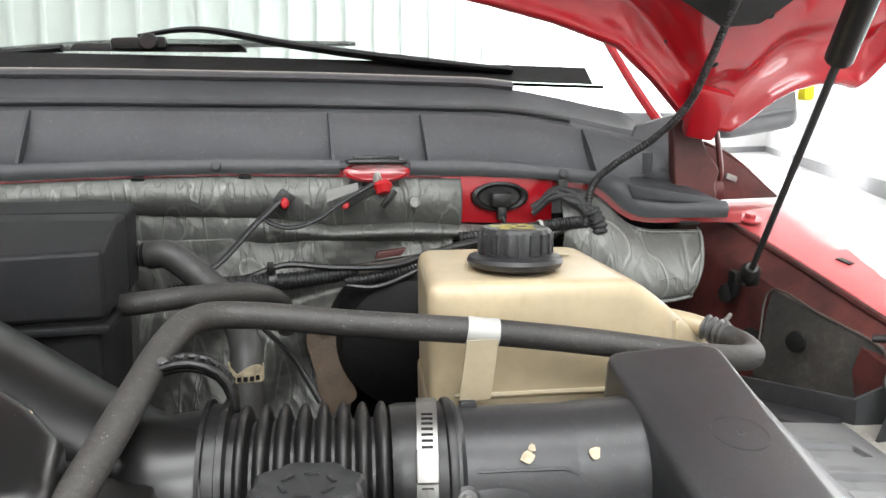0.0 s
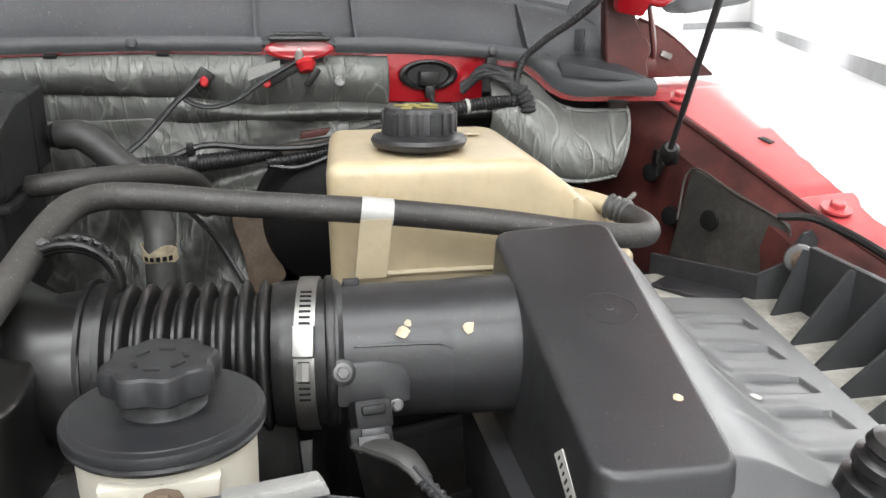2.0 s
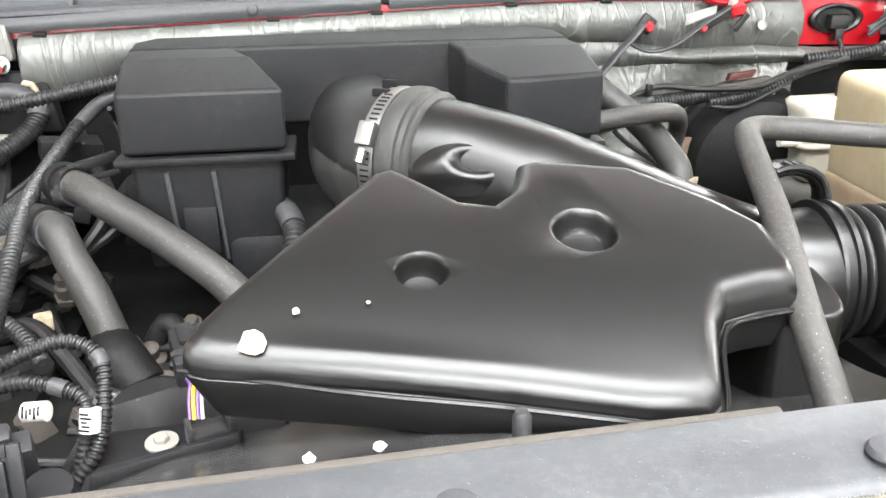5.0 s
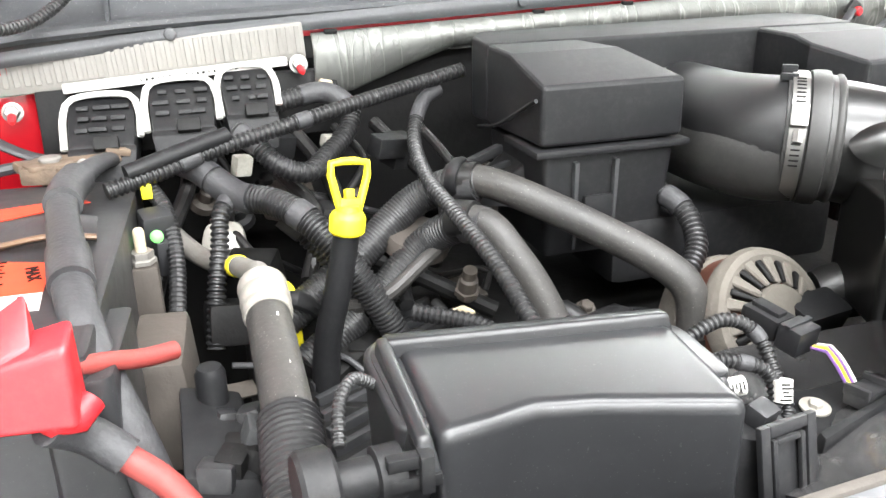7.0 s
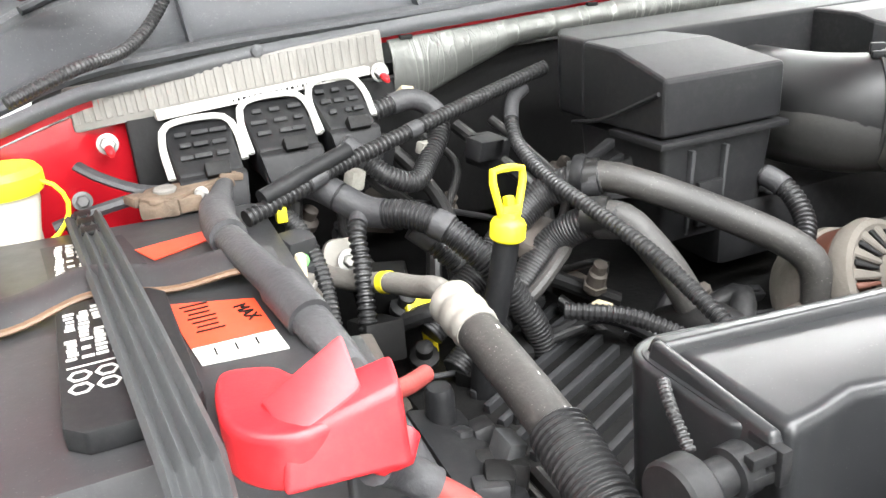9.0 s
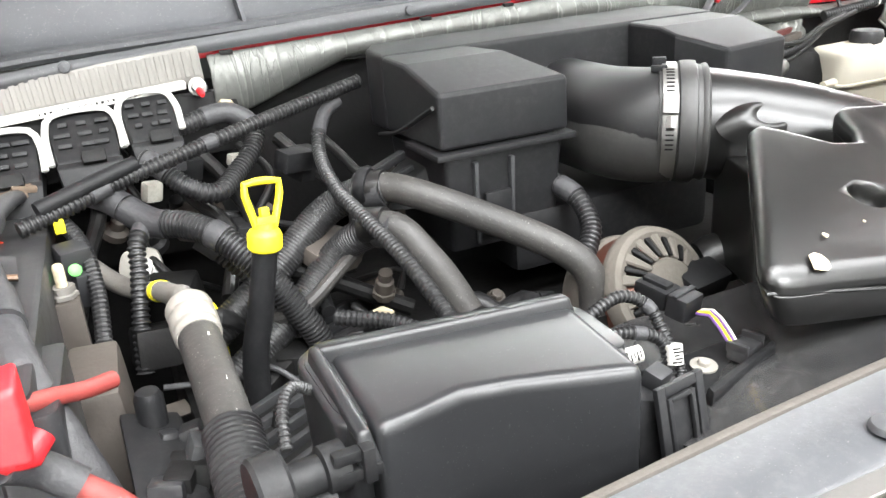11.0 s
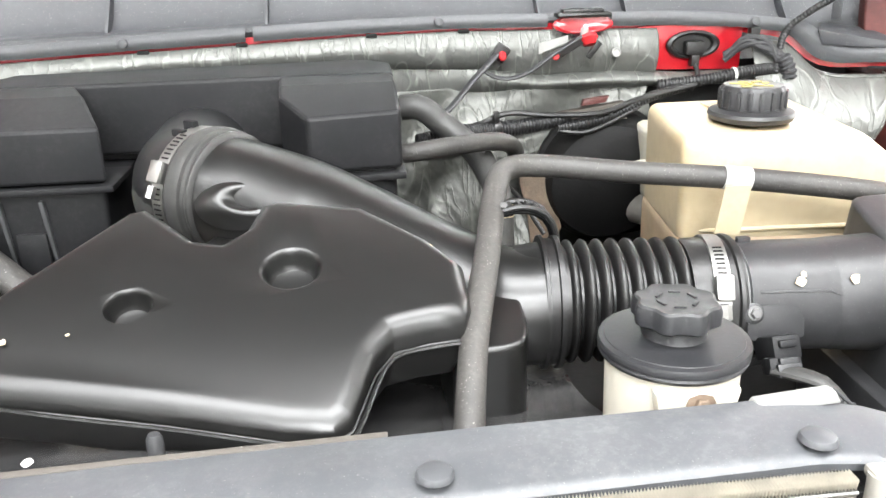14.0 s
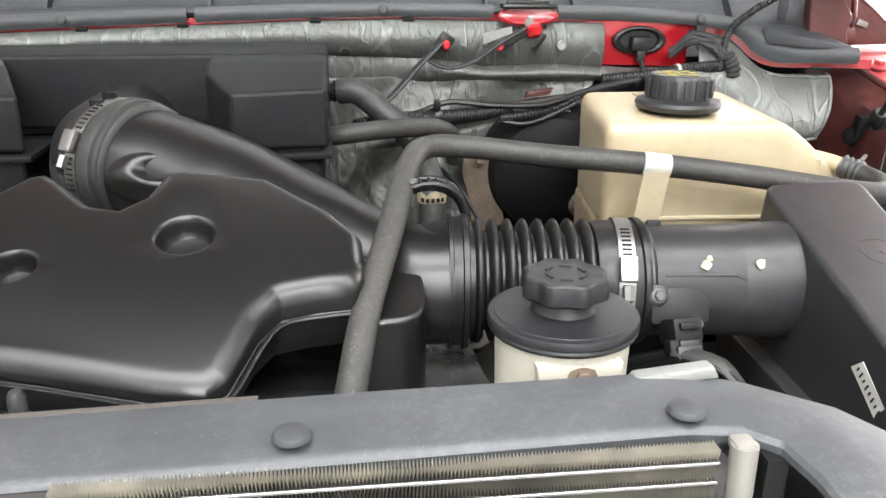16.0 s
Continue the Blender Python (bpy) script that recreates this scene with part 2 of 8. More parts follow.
gb.inputs["Transmission Weight"].default_value = 1.0
gb.inputs["IOR"].default_value = 1.5
M["glass"] = glass


# ---- mesh helpers ----
ORIGIN = {}


def link(name, bm, mat, origin, sharp=35.0):
    bmesh.ops.recalc_face_normals(bm, faces=bm.faces[:])
    bm.transform(Matrix.Translation(-Vector(origin)))
    me = bpy.data.meshes.new(name)
    bm.to_mesh(me)
    bm.free()
    me.materials.append(M[mat])
    me.polygons.foreach_set("use_smooth", [True] * len(me.polygons))
    me.set_sharp_from_angle(angle=radians(sharp))
    return new(name, me)


def thing(name, at, label, category, group="", kind=""):
    ob = new(name)
    ob.empty_display_size = 0.02
    ob.location = at
    ORIGIN[ob.name] = Vector(at)
    return tagged(ob, label, category, group, kind)


def part(name, bm, mat, parent, label="", sharp=35.0):
    o = ORIGIN[parent.name]
    ob = link(name, bm, mat, o, sharp)
    ob.parent = parent
    ORIGIN[ob.name] = o
    if parent.type == "MESH" or parent.parent:
        ob.matrix_parent_inverse = Matrix.Identity(4)
    if label:
        ob["label"] = label
    return ob


def solo(name, bm, mat, label, category, group="", kind="", sharp=35.0):
    lo = [min(v.co[i] for v in bm.verts) for i in range(3)]
    hi = [max(v.co[i] for v in bm.verts) for i in range(3)]
    o = Vector(((lo[0] + hi[0]) / 2, (lo[1] + hi[1]) / 2, lo[2]))
    ob = link(name, bm, mat, o, sharp)
    ob.location = o
    ORIGIN[ob.name] = o
    return tagged(ob, label, category, group, kind)


def join(*bms):
    out = bmesh.new()
    for b in bms:
        me = bpy.data.meshes.new("tmp")
        b.to_mesh(me)
        b.free()
        out.from_mesh(me)
        bpy.data.meshes.remove(me)
    return out


def soften(bm, w, seg=2, angle=30.0):
    if w > 0:
        es = [e for e in bm.edges if len(e.link_faces) == 2 and e.calc_face_angle(0) > radians(angle)]
        bmesh.ops.bevel(bm, geom=es, offset=w, segments=seg, profile=0.6, affect="EDGES", clamp_overlap=True)
    return bm


def box(c, s, w=0.002, m=None, seg=2):
    bm = bmesh.new()
    bmesh.ops.create_cube(bm, size=1.0, matrix=Matrix.Diagonal((*s, 1)))
    soften(bm, w, seg)
    bm.transform(Matrix.Translation(c) @ (m or Matrix.Identity(4)))
    return bm


def turn(rx=0, ry=0, rz=0):
    return pose(0, 0, 0, rx, ry, rz)


def prism(plan, low, high, w=0.003, seg=2, taper=1.0):
    """A solid over a plan outline, between two heights, which may be functions of x and y. taper scales the bottom outline."""
    bm = bmesh.new()
    f_low = low if callable(low) else (lambda x, y: low)
    f_high = high if callable(high) else (lambda x, y: high)
    cx = sum(p[0] for p in plan) / len(plan)
    cy = sum(p[1] for p in plan) / len(plan)
    top = [bm.verts.new((x, y, f_high(x, y))) for x, y in plan]
    bot = [bm.verts.new((cx + (x - cx) * taper, cy + (y - cy) * taper, f_low(x, y))) for x, y in plan]
    bm.faces.new(top)
    bm.faces.new(bot[::-1])
    n = len(plan)
    for i in range(n):
        bm.faces.new((top[i], bot[i], bot[(i + 1) % n], top[(i + 1) % n]))
    bmesh.ops.recalc_face_normals(bm, faces=bm.faces[:])
    return soften(bm, w, seg)


def hexa(p, w=0.003, seg=2):
    """A solid from four bottom and four top corners, in the same order round."""
    bm = bmesh.new()
    v = [bm.verts.new(q) for q in p]
    for f in ((0, 1, 2, 3), (4, 5, 6, 7), (0, 1, 5, 4), (1, 2, 6, 5), (2, 3, 7, 6), (3, 0, 4, 7)):
        bm.faces.new([v[i] for i in f])
    bmesh.ops.recalc_face_normals(bm, faces=bm.faces[:])
    return soften(bm, w, seg)


def rounded(plan, r, seg=4):
    """The outline with its corners rounded by arcs of about the radius r."""
    out = []
    n = len(plan)
    for i in range(n):
        p, a, b = Vector(plan[i]), Vector(plan[i - 1]), Vector(plan[(i + 1) % n])
        ra = min(r, (a - p).length * 0.45)
        rb = min(r, (b - p).length * 0.45)
        s, e = p + (a - p).normalized() * ra, p + (b - p).normalized() * rb
        for k in range(seg + 1):
            t = k / seg
            q = s * (1 - t) ** 2 + p * 2 * t * (1 - t) + e * t * t
            out.append((q.x, q.y))
    return out


def lathe(profile, n=32, m=None, lobes=0, depth=0.0):
    bm = bmesh.new()
    rings = []
    for r, z in profile:
        ring = []
        for i in range(n):
            a = 2 * math.pi * i / n
            k = 1 + (depth * math.cos(lobes * a) if lobes else 0)
            ring.append(bm.verts.new((r * k * math.cos(a), r * k * math.sin(a), z)))
        rings.append(ring)
    for a, b in zip(rings, rings[1:]):
        for i in range(n):
            bm.faces.new((a[i], a[(i + 1) % n], b[(i + 1) % n], b[i]))
    bm.faces.new(rings[0][::-1])
    bm.faces.new(rings[-1])
    if m is not None:
        bm.transform(m)
    return bm


def smooth_path(pts, step):
    p = [Vector(q) for q in pts]
    p = [p[0] * 2 - p[1]] + p + [p[-1] * 2 - p[-2]]
    fine = []
    for i in range(1, len(p) - 2):
        for k in range(16):
            t = k / 16
            a, b, c, d = p[i - 1:i + 3]
            fine.append(0.5 * (2 * b + (c - a) * t + (2 * a - 5 * b + 4 * c - d) * t * t + (3 * b - a - 3 * c + d) * t ** 3))
    fine.append(p[-2])
    acc = [0.0]
    for a, b in zip(fine, fine[1:]):
        acc.append(acc[-1] + (b - a).length)
    n = max(2, int(acc[-1] / step))
    out, j = [], 0
    for k in range(n + 1):
        s = acc[-1] * k / n
        while j < len(acc) - 2 and acc[j + 1] < s:
            j += 1
        u = (s - acc[j]) / max(1e-9, acc[j + 1] - acc[j])
        out.append((fine[j].lerp(fine[j + 1], u), s, s / acc[-1]))
    return out


def tube(pts, r, n=14, step=0.008, rib=0.0, amp=0.0, squash=1.0):
    """A round tube along a smooth path. r: one radius or several spread along it; rib and amp: the pitch and depth of corrugations."""
    if rib:
        step = rib / 4
    path = smooth_path(pts, step)
    rr = r if isinstance(r, (list, tuple)) else (r, r)
    bm = bmesh.new()
    up, rings = None, []
    for i, (p, s, u) in enumerate(path):
        d = (path[min(i + 1, len(path) - 1)][0] - path[max(i - 1, 0)][0]).normalized()
        if up is None:
            up = Vector((0, 0, 1)) if abs(d.z) < 0.9 else Vector((1, 0, 0))
        side = d.cross(up).normalized()
        up = side.cross(d).normalized()
        f = u * (len(rr) - 1)
        k = min(int(f), len(rr) - 2)
        rad = rr[k] + (rr[k + 1] - rr[k]) * (f - k)
        if rib:
            rad += amp * (1.0 if i % 4 in (1, 2) else -1.0) * 0.5
        rings.append([bm.verts.new(p + side * rad * math.cos(a) + up * rad * squash * math.sin(a)) for a in (2 * math.pi * j / n for j in range(n))])
    for a, b in zip(rings, rings[1:]):
        for i in range(n):
            bm.faces.new((a[i], a[(i + 1) % n], b[(i + 1) % n], b[i]))
    bm.faces.new(rings[0][::-1])
    bm.faces.new(rings[-1])
    return bm


def sheet(f, nu, nv, thick):
    """A sheet of some thickness over the grid f(u, v), u and v from 0 to 1."""
    bm = bmesh.new()
    g = [[bm.verts.new(f(i / nu, j / nv)) for j in range(nv + 1)] for i in range(nu + 1)]
    for i in range(nu):
        for j in range(nv):
            bm.faces.new((g[i][j], g[i + 1][j], g[i + 1][j + 1], g[i][j + 1]))
    bmesh.ops.recalc_face_normals(bm, faces=bm.faces[:])
    if thick:
        bmesh.ops.solidify(bm, geom=bm.faces[:], thickness=thick)
    return bm


def curve_at(table, x):
    """A smooth value at x between the pairs of a table."""
    for (a, va), (b, vb) in zip(table, table[1:]):
        if x <= b:
            t = max(0.0, min(1.0, (x - a) / (b - a)))
            return va + (vb - va) * t
    return table[-1][1]


def axis_to(p, d):
    return Matrix.Translation(p) @ Vector(d).to_track_quat("Z", "Y").to_matrix().to_4x4()


def hex_bolt(parent, p, d=(0, 0, 1), r=0.008, mat="steel", washer=1.6):
    a = axis_to(p, d)
    part("bolt", join(lathe([(r * washer, 0), (r * washer, r * 0.3), (r * 1.1, r * 0.35)], 20, a), lathe([(r, r * 0.3), (r, r * 1.0), (r * 0.8, r * 1.15)], 6, a)), mat, parent)


def chip(parent, p, d, r, mat="chip"):
    rng = random.Random(int(abs(p[0]) * 9999))
    bm = bmesh.new()
    vs = [bm.verts.new((r * (0.75 + 0.5 * rng.random()) * math.cos(k * 0.7), r * (0.75 + 0.5 * rng.random()) * math.sin(k * 0.7), 0)) for k in range(9)]
    bm.faces.new(vs)
    bm.normal_update()
    bmesh.ops.solidify(bm, geom=bm.faces[:], thickness=0.0006)
    bm.transform(axis_to(p, d))
    part("paint_chip", bm, mat, parent)


def clamp_band(parent, centre, axis, r, width=0.012, facing=(0, -1, 0)):
    a = axis_to(centre, axis)
    f = a.to_3x3().inverted() @ Vector(facing)
    screw_turn = math.degrees(math.atan2(f.y, f.x))
    band = lathe([(r, -width / 2), (r + 0.0015, -width / 2), (r + 0.0018, 0), (r + 0.0015, width / 2), (r, width / 2)], 40, a)
    ob = part("clamp_band", band, "steel", parent, "bright steel hose clamp band")
    s = a @ turn(0, 0, screw_turn)
    screw = join(box((r + 0.0045, 0, 0), (0.007, 0.018, width * 1.05), 0.0015), lathe([(0.004, 0), (0.004, 0.01)], 6, Matrix.Translation((r + 0.005, 0.012, 0)) @ turn(-90)))
    screw.transform(s)
    part("clamp_screw", screw, "steel", ob)
    for k in range(-9, 10):
        if abs(k) > 2:
            slot = box((r + 0.0018, 0, 0), (0.0008, 0.0012, width * 0.55), 0.0)
            slot.transform(s @ turn(0, 0, k * 4.6))
            part("slot", slot, "dark", ob)
    return ob


def line(name, pts, r, mat, label, category, group="", wraps=(), wrap_mat="tape", run="conduit", **kw):
    """A hose or loom as a thing: the run itself, and wraps or clamps round it at the given shares of its length."""
    ob = thing(name, pts[-1], label, category, group)
    part(run, tube(pts, r, **kw), mat, ob)
    path = smooth_path(pts, 0.002)
    rr = max(r) if isinstance(r, (list, tuple)) else r
    for u, half in wraps:
        k = min(len(path) - 2, max(1, int(u * (len(path) - 1))))
        n = max(1, int(half / 0.002))
        seg = [path[q][0] for q in range(max(0, k - n), min(len(path), k + n + 1))]
        if len(seg) > 1:
            part("clamp" if wrap_mat == "steel" else "wrap", tube(seg, rr * 1.07 + 0.0006, 18, 0.004), wrap_mat, ob)
    return ob


# ---- the hall ----
# The hall stands askew to the truck.
hall_corner = Vector((24.0, 34.0, 0))
slab = box((10, 20, -0.1), (80, 90, 0.2), 0.0)
solo("floor", slab, "floor", "pale smooth hall floor", "floor", kind="structure")
solo("ceiling", box((10, 20, 5.1), (80, 90, 0.2), 0.0), "wall", "white hall ceiling", "ceiling", kind="structure")


def hall_wall(name, a, b, h=5.0, t=0.3):
    a, b = Vector(a), Vector(b)
    d = (b - a).normalized()
    n = Vector((-d.y, d.x))
    pts = [a, b, b - n * t, a - n * t]
    solo(name, prism([(p.x, p.y) for p in pts], 0.0, h, 0.0), "wall", "plain white hall wall", "wall", kind="structure")
    pts = [a + n * 0.03, b + n * 0.03, b + n * 0.003, a + n * 0.003]
    solo("baseboard", prism([(p.x, p.y) for p in pts], 0.0, 0.36, 0.0), "kerb", "grey skirting along the hall wall", "baseboard", kind="structure")


hall_wall("wall_north", (31.5, 47.8), (-6, 26.1))
hall_wall("wall_east", (9.6, 8.7), (31.5, 47.8))
hall_wall("wall_east_2", (6, -6), (9.6, 8.7))
hall_wall("wall_south", (-6, -6), (6, -6))
hall_wall("wall_west", (-6, 26.1), (-6, -6))

slats = [box((0.0, 9.0, 2.5), (11.0, 0.1, 5.0), 0.0)]
for k in range(36):
    slats.append(box((-5.3 + 0.3 * k, 8.93, 2.5), (0.05, 0.05, 5.0), 0.005))
solo("wall_partition", join(*slats), "wall", "white partition wall with upright battens", "wall", kind="structure")

# ---- the truck's body ----
MID = 0.28
LIP_Y = ((-0.62, 0.72), (-0.52, 0.80), (-0.43, 0.843), (-0.3, 0.865), (0.0, 0.897), (0.28, 0.91), (0.56, 0.917), (0.8, 0.915), (0.88, 0.895), (0.95, 0.862), (1.02, 0.82))
LIP_Z = ((-0.62, 1.32), (-0.52, 1.366), (-0.43, 1.391), (-0.3, 1.398), (0.0, 1.405), (0.28, 1.409), (0.56, 1.409), (0.8, 1.405), (0.88, 1.39), (0.95, 1.372), (1.02, 1.366))
RISE = ((-0.62, 0.4), (-0.45, 0.85), (-0.3, 1.0), (0.955, 1.0), (0.968, 0.9), (0.975, 0.2), (1.02, 0.1))


def smooth_table(table, x):
    return sum(curve_at(table, x + d) for d in (-0.03, -0.015, 0, 0.015, 0.03)) / 5


STRIP_LOW = ((-0.62, 1.318), (-0.52, 1.362), (-0.43, 1.382), (-0.29, 1.393), (-0.15, 1.398), (0.0, 1.402), (0.22, 1.41), (0.34, 1.414), (0.45, 1.416), (0.73, 1.411), (0.82, 1.406), (0.868, 1.4), (0.885, 1.386), (0.901, 1.369), (0.923, 1.363), (1.0, 1.367), (1.02, 1.367))
STRIP_HIGH = ((-0.62, 1.334), (-0.52, 1.376), (-0.43, 1.395), (-0.29, 1.406), (-0.15, 1.412), (0.0, 1.418), (0.22, 1.426), (0.34, 1.43), (0.45, 1.431), (0.73, 1.428), (0.845, 1.419), (0.89, 1.413), (0.905, 1.402), (0.918, 1.392), (0.944, 1.383), (0.982, 1.386), (1.02, 1.385))


def strip_z(table, x):
    return sum(curve_at(table, x + d) for d in (-0.008, -0.004, 0, 0.004, 0.008)) / 5


COWL = ((0.006, 0.008), (0.003, 0.012), (0.004, 0.016), (0.012, 0.019), (0.024, 0.018), (0.032, 0.02), (0.048, 0.034), (0.064, 0.054), (0.074, 0.074), (0.079, 0.077), (0.1, 0.083), (0.105, 0.089), (0.13, 0.096), (0.155, 0.107), (0.17, 0.116))

truck = thing("truck_body", (MID, 0.95, 0.0), "red pickup truck body with its bonnet raised", "truck")


def cowl_f(u, v):
    x = -0.62 + 1.6 * u
    i = v * (len(COWL) - 1)
    k = min(int(i), len(COWL) - 2)
    t = i - k
    dy = COWL[k][0] + (COWL[k + 1][0] - COWL[k][0]) * t
    dz = COWL[k][1] + (COWL[k + 1][1] - COWL[k][1]) * t
    r = smooth_table(RISE, x) if x < 0.8 else curve_at(RISE, x)
    return Vector((x, smooth_table(LIP_Y, x) + dy * (0.35 + 0.65 * r), smooth_table(LIP_Z, x) + dz * (r if dz > 0.02 else 1)))


cowl = thing("cowl_panel", (MID, 0.95, 1.38), "weathered dark grey plastic cowl panel below the windscreen", "cowl panel")
part("trough", sheet(cowl_f, 200, len(COWL) * 2 - 2, 0.003), "cowl", cowl, sharp=28)
for gx, back in ((-0.33, 0), (-0.1, 0), (0.06, 0), (0.24, 0), (0.569, 0), (0.68, 0.0), (0.88, 0)):
    y0, z0 = smooth_table(LIP_Y, gx), smooth_table(LIP_Z, gx)
    bm = bmesh.new()
    vs = [bm.verts.new((gx, y0 + a, z0 + b)) for a, b in ((0.014, 0.018), (0.034, 0.02), (0.066, 0.054), (0.076, 0.075), (0.069, 0.075), (0.042, 0.05), (0.02, 0.026))]
    bm.faces.new(vs)
    bm.normal_update()
    bmesh.ops.solidify(bm, geom=bm.faces[:], thickness=0.0035)
    part("gusset", bm, "cowl", cowl)
part("edge_bead", tube([cowl_f(u, 9.5 / 14) + Vector((0, -0.002, 0.004)) for u in np.linspace(0.1, 0.93, 30)], 0.004, 8), "cowl", cowl)
part("bright_seal", tube([cowl_f(u, 1.0) + Vector((0, 0.0, 0.004)) for u in np.linspace(0.08, 0.9, 30)], 0.006, 8), "seal", cowl)
part("bright_trim", tube([cowl_f(u, 1.0) + Vector((0, 0.003, 0.009)) for u in np.linspace(0.08, 0.9, 30)], 0.0028, 8), "pale", cowl, "pale edge trim")
part("vent_block", box((0.935, 0.9, 1.425), (0.012, 0.014, 0.026), 0.002, turn(0, 0, -30)), "cowl", cowl)
for cx in (0.44, 0.83, 0.08, -0.28):
    y0, z0 = smooth_table(LIP_Y, cx), smooth_table(LIP_Z, cx)
    part("push_pin", lathe([(0.006, 0), (0.005, 0.003), (0.0025, 0.004)], 14, axis_to((cx, y0 - 0.008, strip_z(STRIP_LOW, cx) + 0.009), (0, -1, 0.1))), "seal", cowl)
# front lip seal, in two lengths with a gap
for x0, x1 in ((-0.57, 0.215), (0.224, 0.573), (0.652, 1.0)):
    part("lip_strip", sheet(lambda u, v: Vector((x0 + (x1 - x0) * u, smooth_table(LIP_Y, x0 + (x1 - x0) * u) - 0.004 - 0.0035 * math.sin(v * 3.1) + 0.012 * max(0.0, v - 0.7), strip_z(STRIP_LOW, x0 + (x1 - x0) * u) * (1 - v) + strip_z(STRIP_HIGH, x0 + (x1 - x0) * u) * v + 0.0006 * noise.noise(Vector((u * 40, 0, 3)))), ), 90, 8, 0.003), "seal", cowl)
# a flat shelf of the cowl where it turns down beside the hinge
part("corner_shelf", hexa([(0.905, 0.873, 1.385), (0.998, 0.834, 1.38), (0.99, 0.86, 1.38), (0.92, 0.9, 1.395), (0.9, 0.876, 1.403), (0.996, 0.835, 1.386), (0.972, 0.885, 1.402), (0.915, 0.905, 1.41)], 0.002), "cowl", cowl)
part("corner_cheek", hexa([(0.9, 0.93, 1.39), (0.968, 0.893, 1.385), (0.978, 0.93, 1.385), (0.92, 0.96, 1.39), (0.945, 0.958, 1.468), (0.992, 0.943, 1.484), (0.996, 0.96, 1.484), (0.95, 0.975, 1.47)], 0.003), "cowl", cowl)


def flange_f(u, v):
    x = -0.62 + 1.64 * u
    return Vector((x, smooth_table(LIP_Y, x) + 0.007, strip_z(STRIP_LOW, x) + 0.004 - 0.0105 * v))


part("cowl_flange", sheet(flange_f, 120, 2, 0.002), "red", truck, "red painted flange under the cowl lip")
for cx in (0.21, 0.36, 0.1, 0.47, -0.13):
    y0, z0 = smooth_table(LIP_Y, cx), smooth_table(LIP_Z, cx)
    part("clip", box((cx, y0 - 0.006, strip_z(STRIP_LOW, cx) - 0.003), (0.013, 0.006, 0.004), 0.001), "dark", truck)
# bulkhead and lower compartment walls
part("bulkhead", box((MID, 1.0, 1.13), (1.5, 0.05, 0.46), 0.0), "dark", truck, "black painted bulkhead")
part("bulkhead_shelf", hexa([(-0.47, 0.93, 1.18), (1.03, 0.93, 1.18), (1.03, 1.0, 1.18), (-0.47, 1.0, 1.18), (-0.47, 0.925, 1.365), (1.0, 0.925, 1.365), (1.0, 1.0, 1.39), (-0.47, 1.0, 1.39)], 0.0), "dark", truck)
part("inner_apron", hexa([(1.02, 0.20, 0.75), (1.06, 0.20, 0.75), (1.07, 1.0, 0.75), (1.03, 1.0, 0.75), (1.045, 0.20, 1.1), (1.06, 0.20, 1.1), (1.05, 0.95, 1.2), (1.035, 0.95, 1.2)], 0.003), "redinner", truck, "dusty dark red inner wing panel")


def wing_z(y):
    return 1.372 + 0.31 * (y - 0.88) if y < 0.88 else 1.372


WING_EDGE = ((0.1, 1.125), (0.589, 1.103), (0.60, 1.104), (0.632, 1.117), (0.645, 1.105), (0.735, 1.110), (0.76, 1.114), (0.84, 1.119), (0.96, 1.135))


def wing_f(u, v):
    y = 0.1 + 0.86 * u
    x0 = curve_at(((0.1, 1.085), (0.45, 1.08), (0.6, 1.055), (0.75, 1.035), (0.9, 1.01), (1.0, 0.99)), y)
    xe = max(x0 + 0.035, curve_at(WING_EDGE, y) + 0.003 * noise.noise(Vector((y * 60, 0, 0))))
    drop = (0.0, -0.004, -0.002, 0.0, -0.002, -0.012, -0.09)
    off = (0.0, 0.06, 0.35, 0.93, 0.985, 1.0, 0.98)
    i = v * 6
    k = min(int(i), 5)
    t = i - k
    dent = -0.004 * math.exp(-((y - 0.64) / 0.004) ** 2) if k >= 1 else 0
    return Vector((x0 + (off[k] + (off[k + 1] - off[k]) * t) * (xe - x0), y, wing_z(y) + dent + drop[k] + (drop[k + 1] - drop[k]) * t))


wing = part("wing_panel", sheet(wing_f, 150, 12, 0.002), "wingred", truck, "glossy red front wing", sharp=25)
def apron_f(u, v):
    p = wing_f(u, 0.0)
    return Vector((p.x - 0.028 * min(1, v * 9) - 0.025 * v + 0.003 * math.sin(p.y * 40) * min(1, v * 9), p.y, p.z - 0.002 - 0.24 * v))


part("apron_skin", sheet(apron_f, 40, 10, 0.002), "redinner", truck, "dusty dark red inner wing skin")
for bx, by, bz in ((1.039, 0.846, 1.362), (1.073, 0.605, 1.287)):
    hex_bolt(truck, (bx, by, bz), (0, -0.28, 1), 0.007, "wingred", 2.0)
part("slot", box((1.088, 0.742, 1.3275), (0.012, 0.016, 0.003), 0.0005, turn(15, 0, 20)), "dark", truck)
part("seam_bead", tube([(1.012, 0.88, 1.366), (1.03, 0.76, 1.331), (1.05, 0.62, 1.288), (1.075, 0.48, 1.246), (1.08, 0.3, 1.192)], 0.004, 8), "redinner", truck)
for wx in (-0.52, 1.08):
    wheel = part("wheel", lathe([(0.2, -0.12), (0.37, -0.12), (0.4, -0.09), (0.4, 0.09), (0.37, 0.12), (0.2, 0.12)], 40, axis_to((wx - 0.1 * (1 if wx > 0 else -1), 0.62, 0.4), (1, 0, 0))), "rubber", truck, "black tyre under the front wing")
part("chassis", box((MID, 1.2, 0.6), (0.9, 2.2, 0.2), 0.01), "dark", truck)
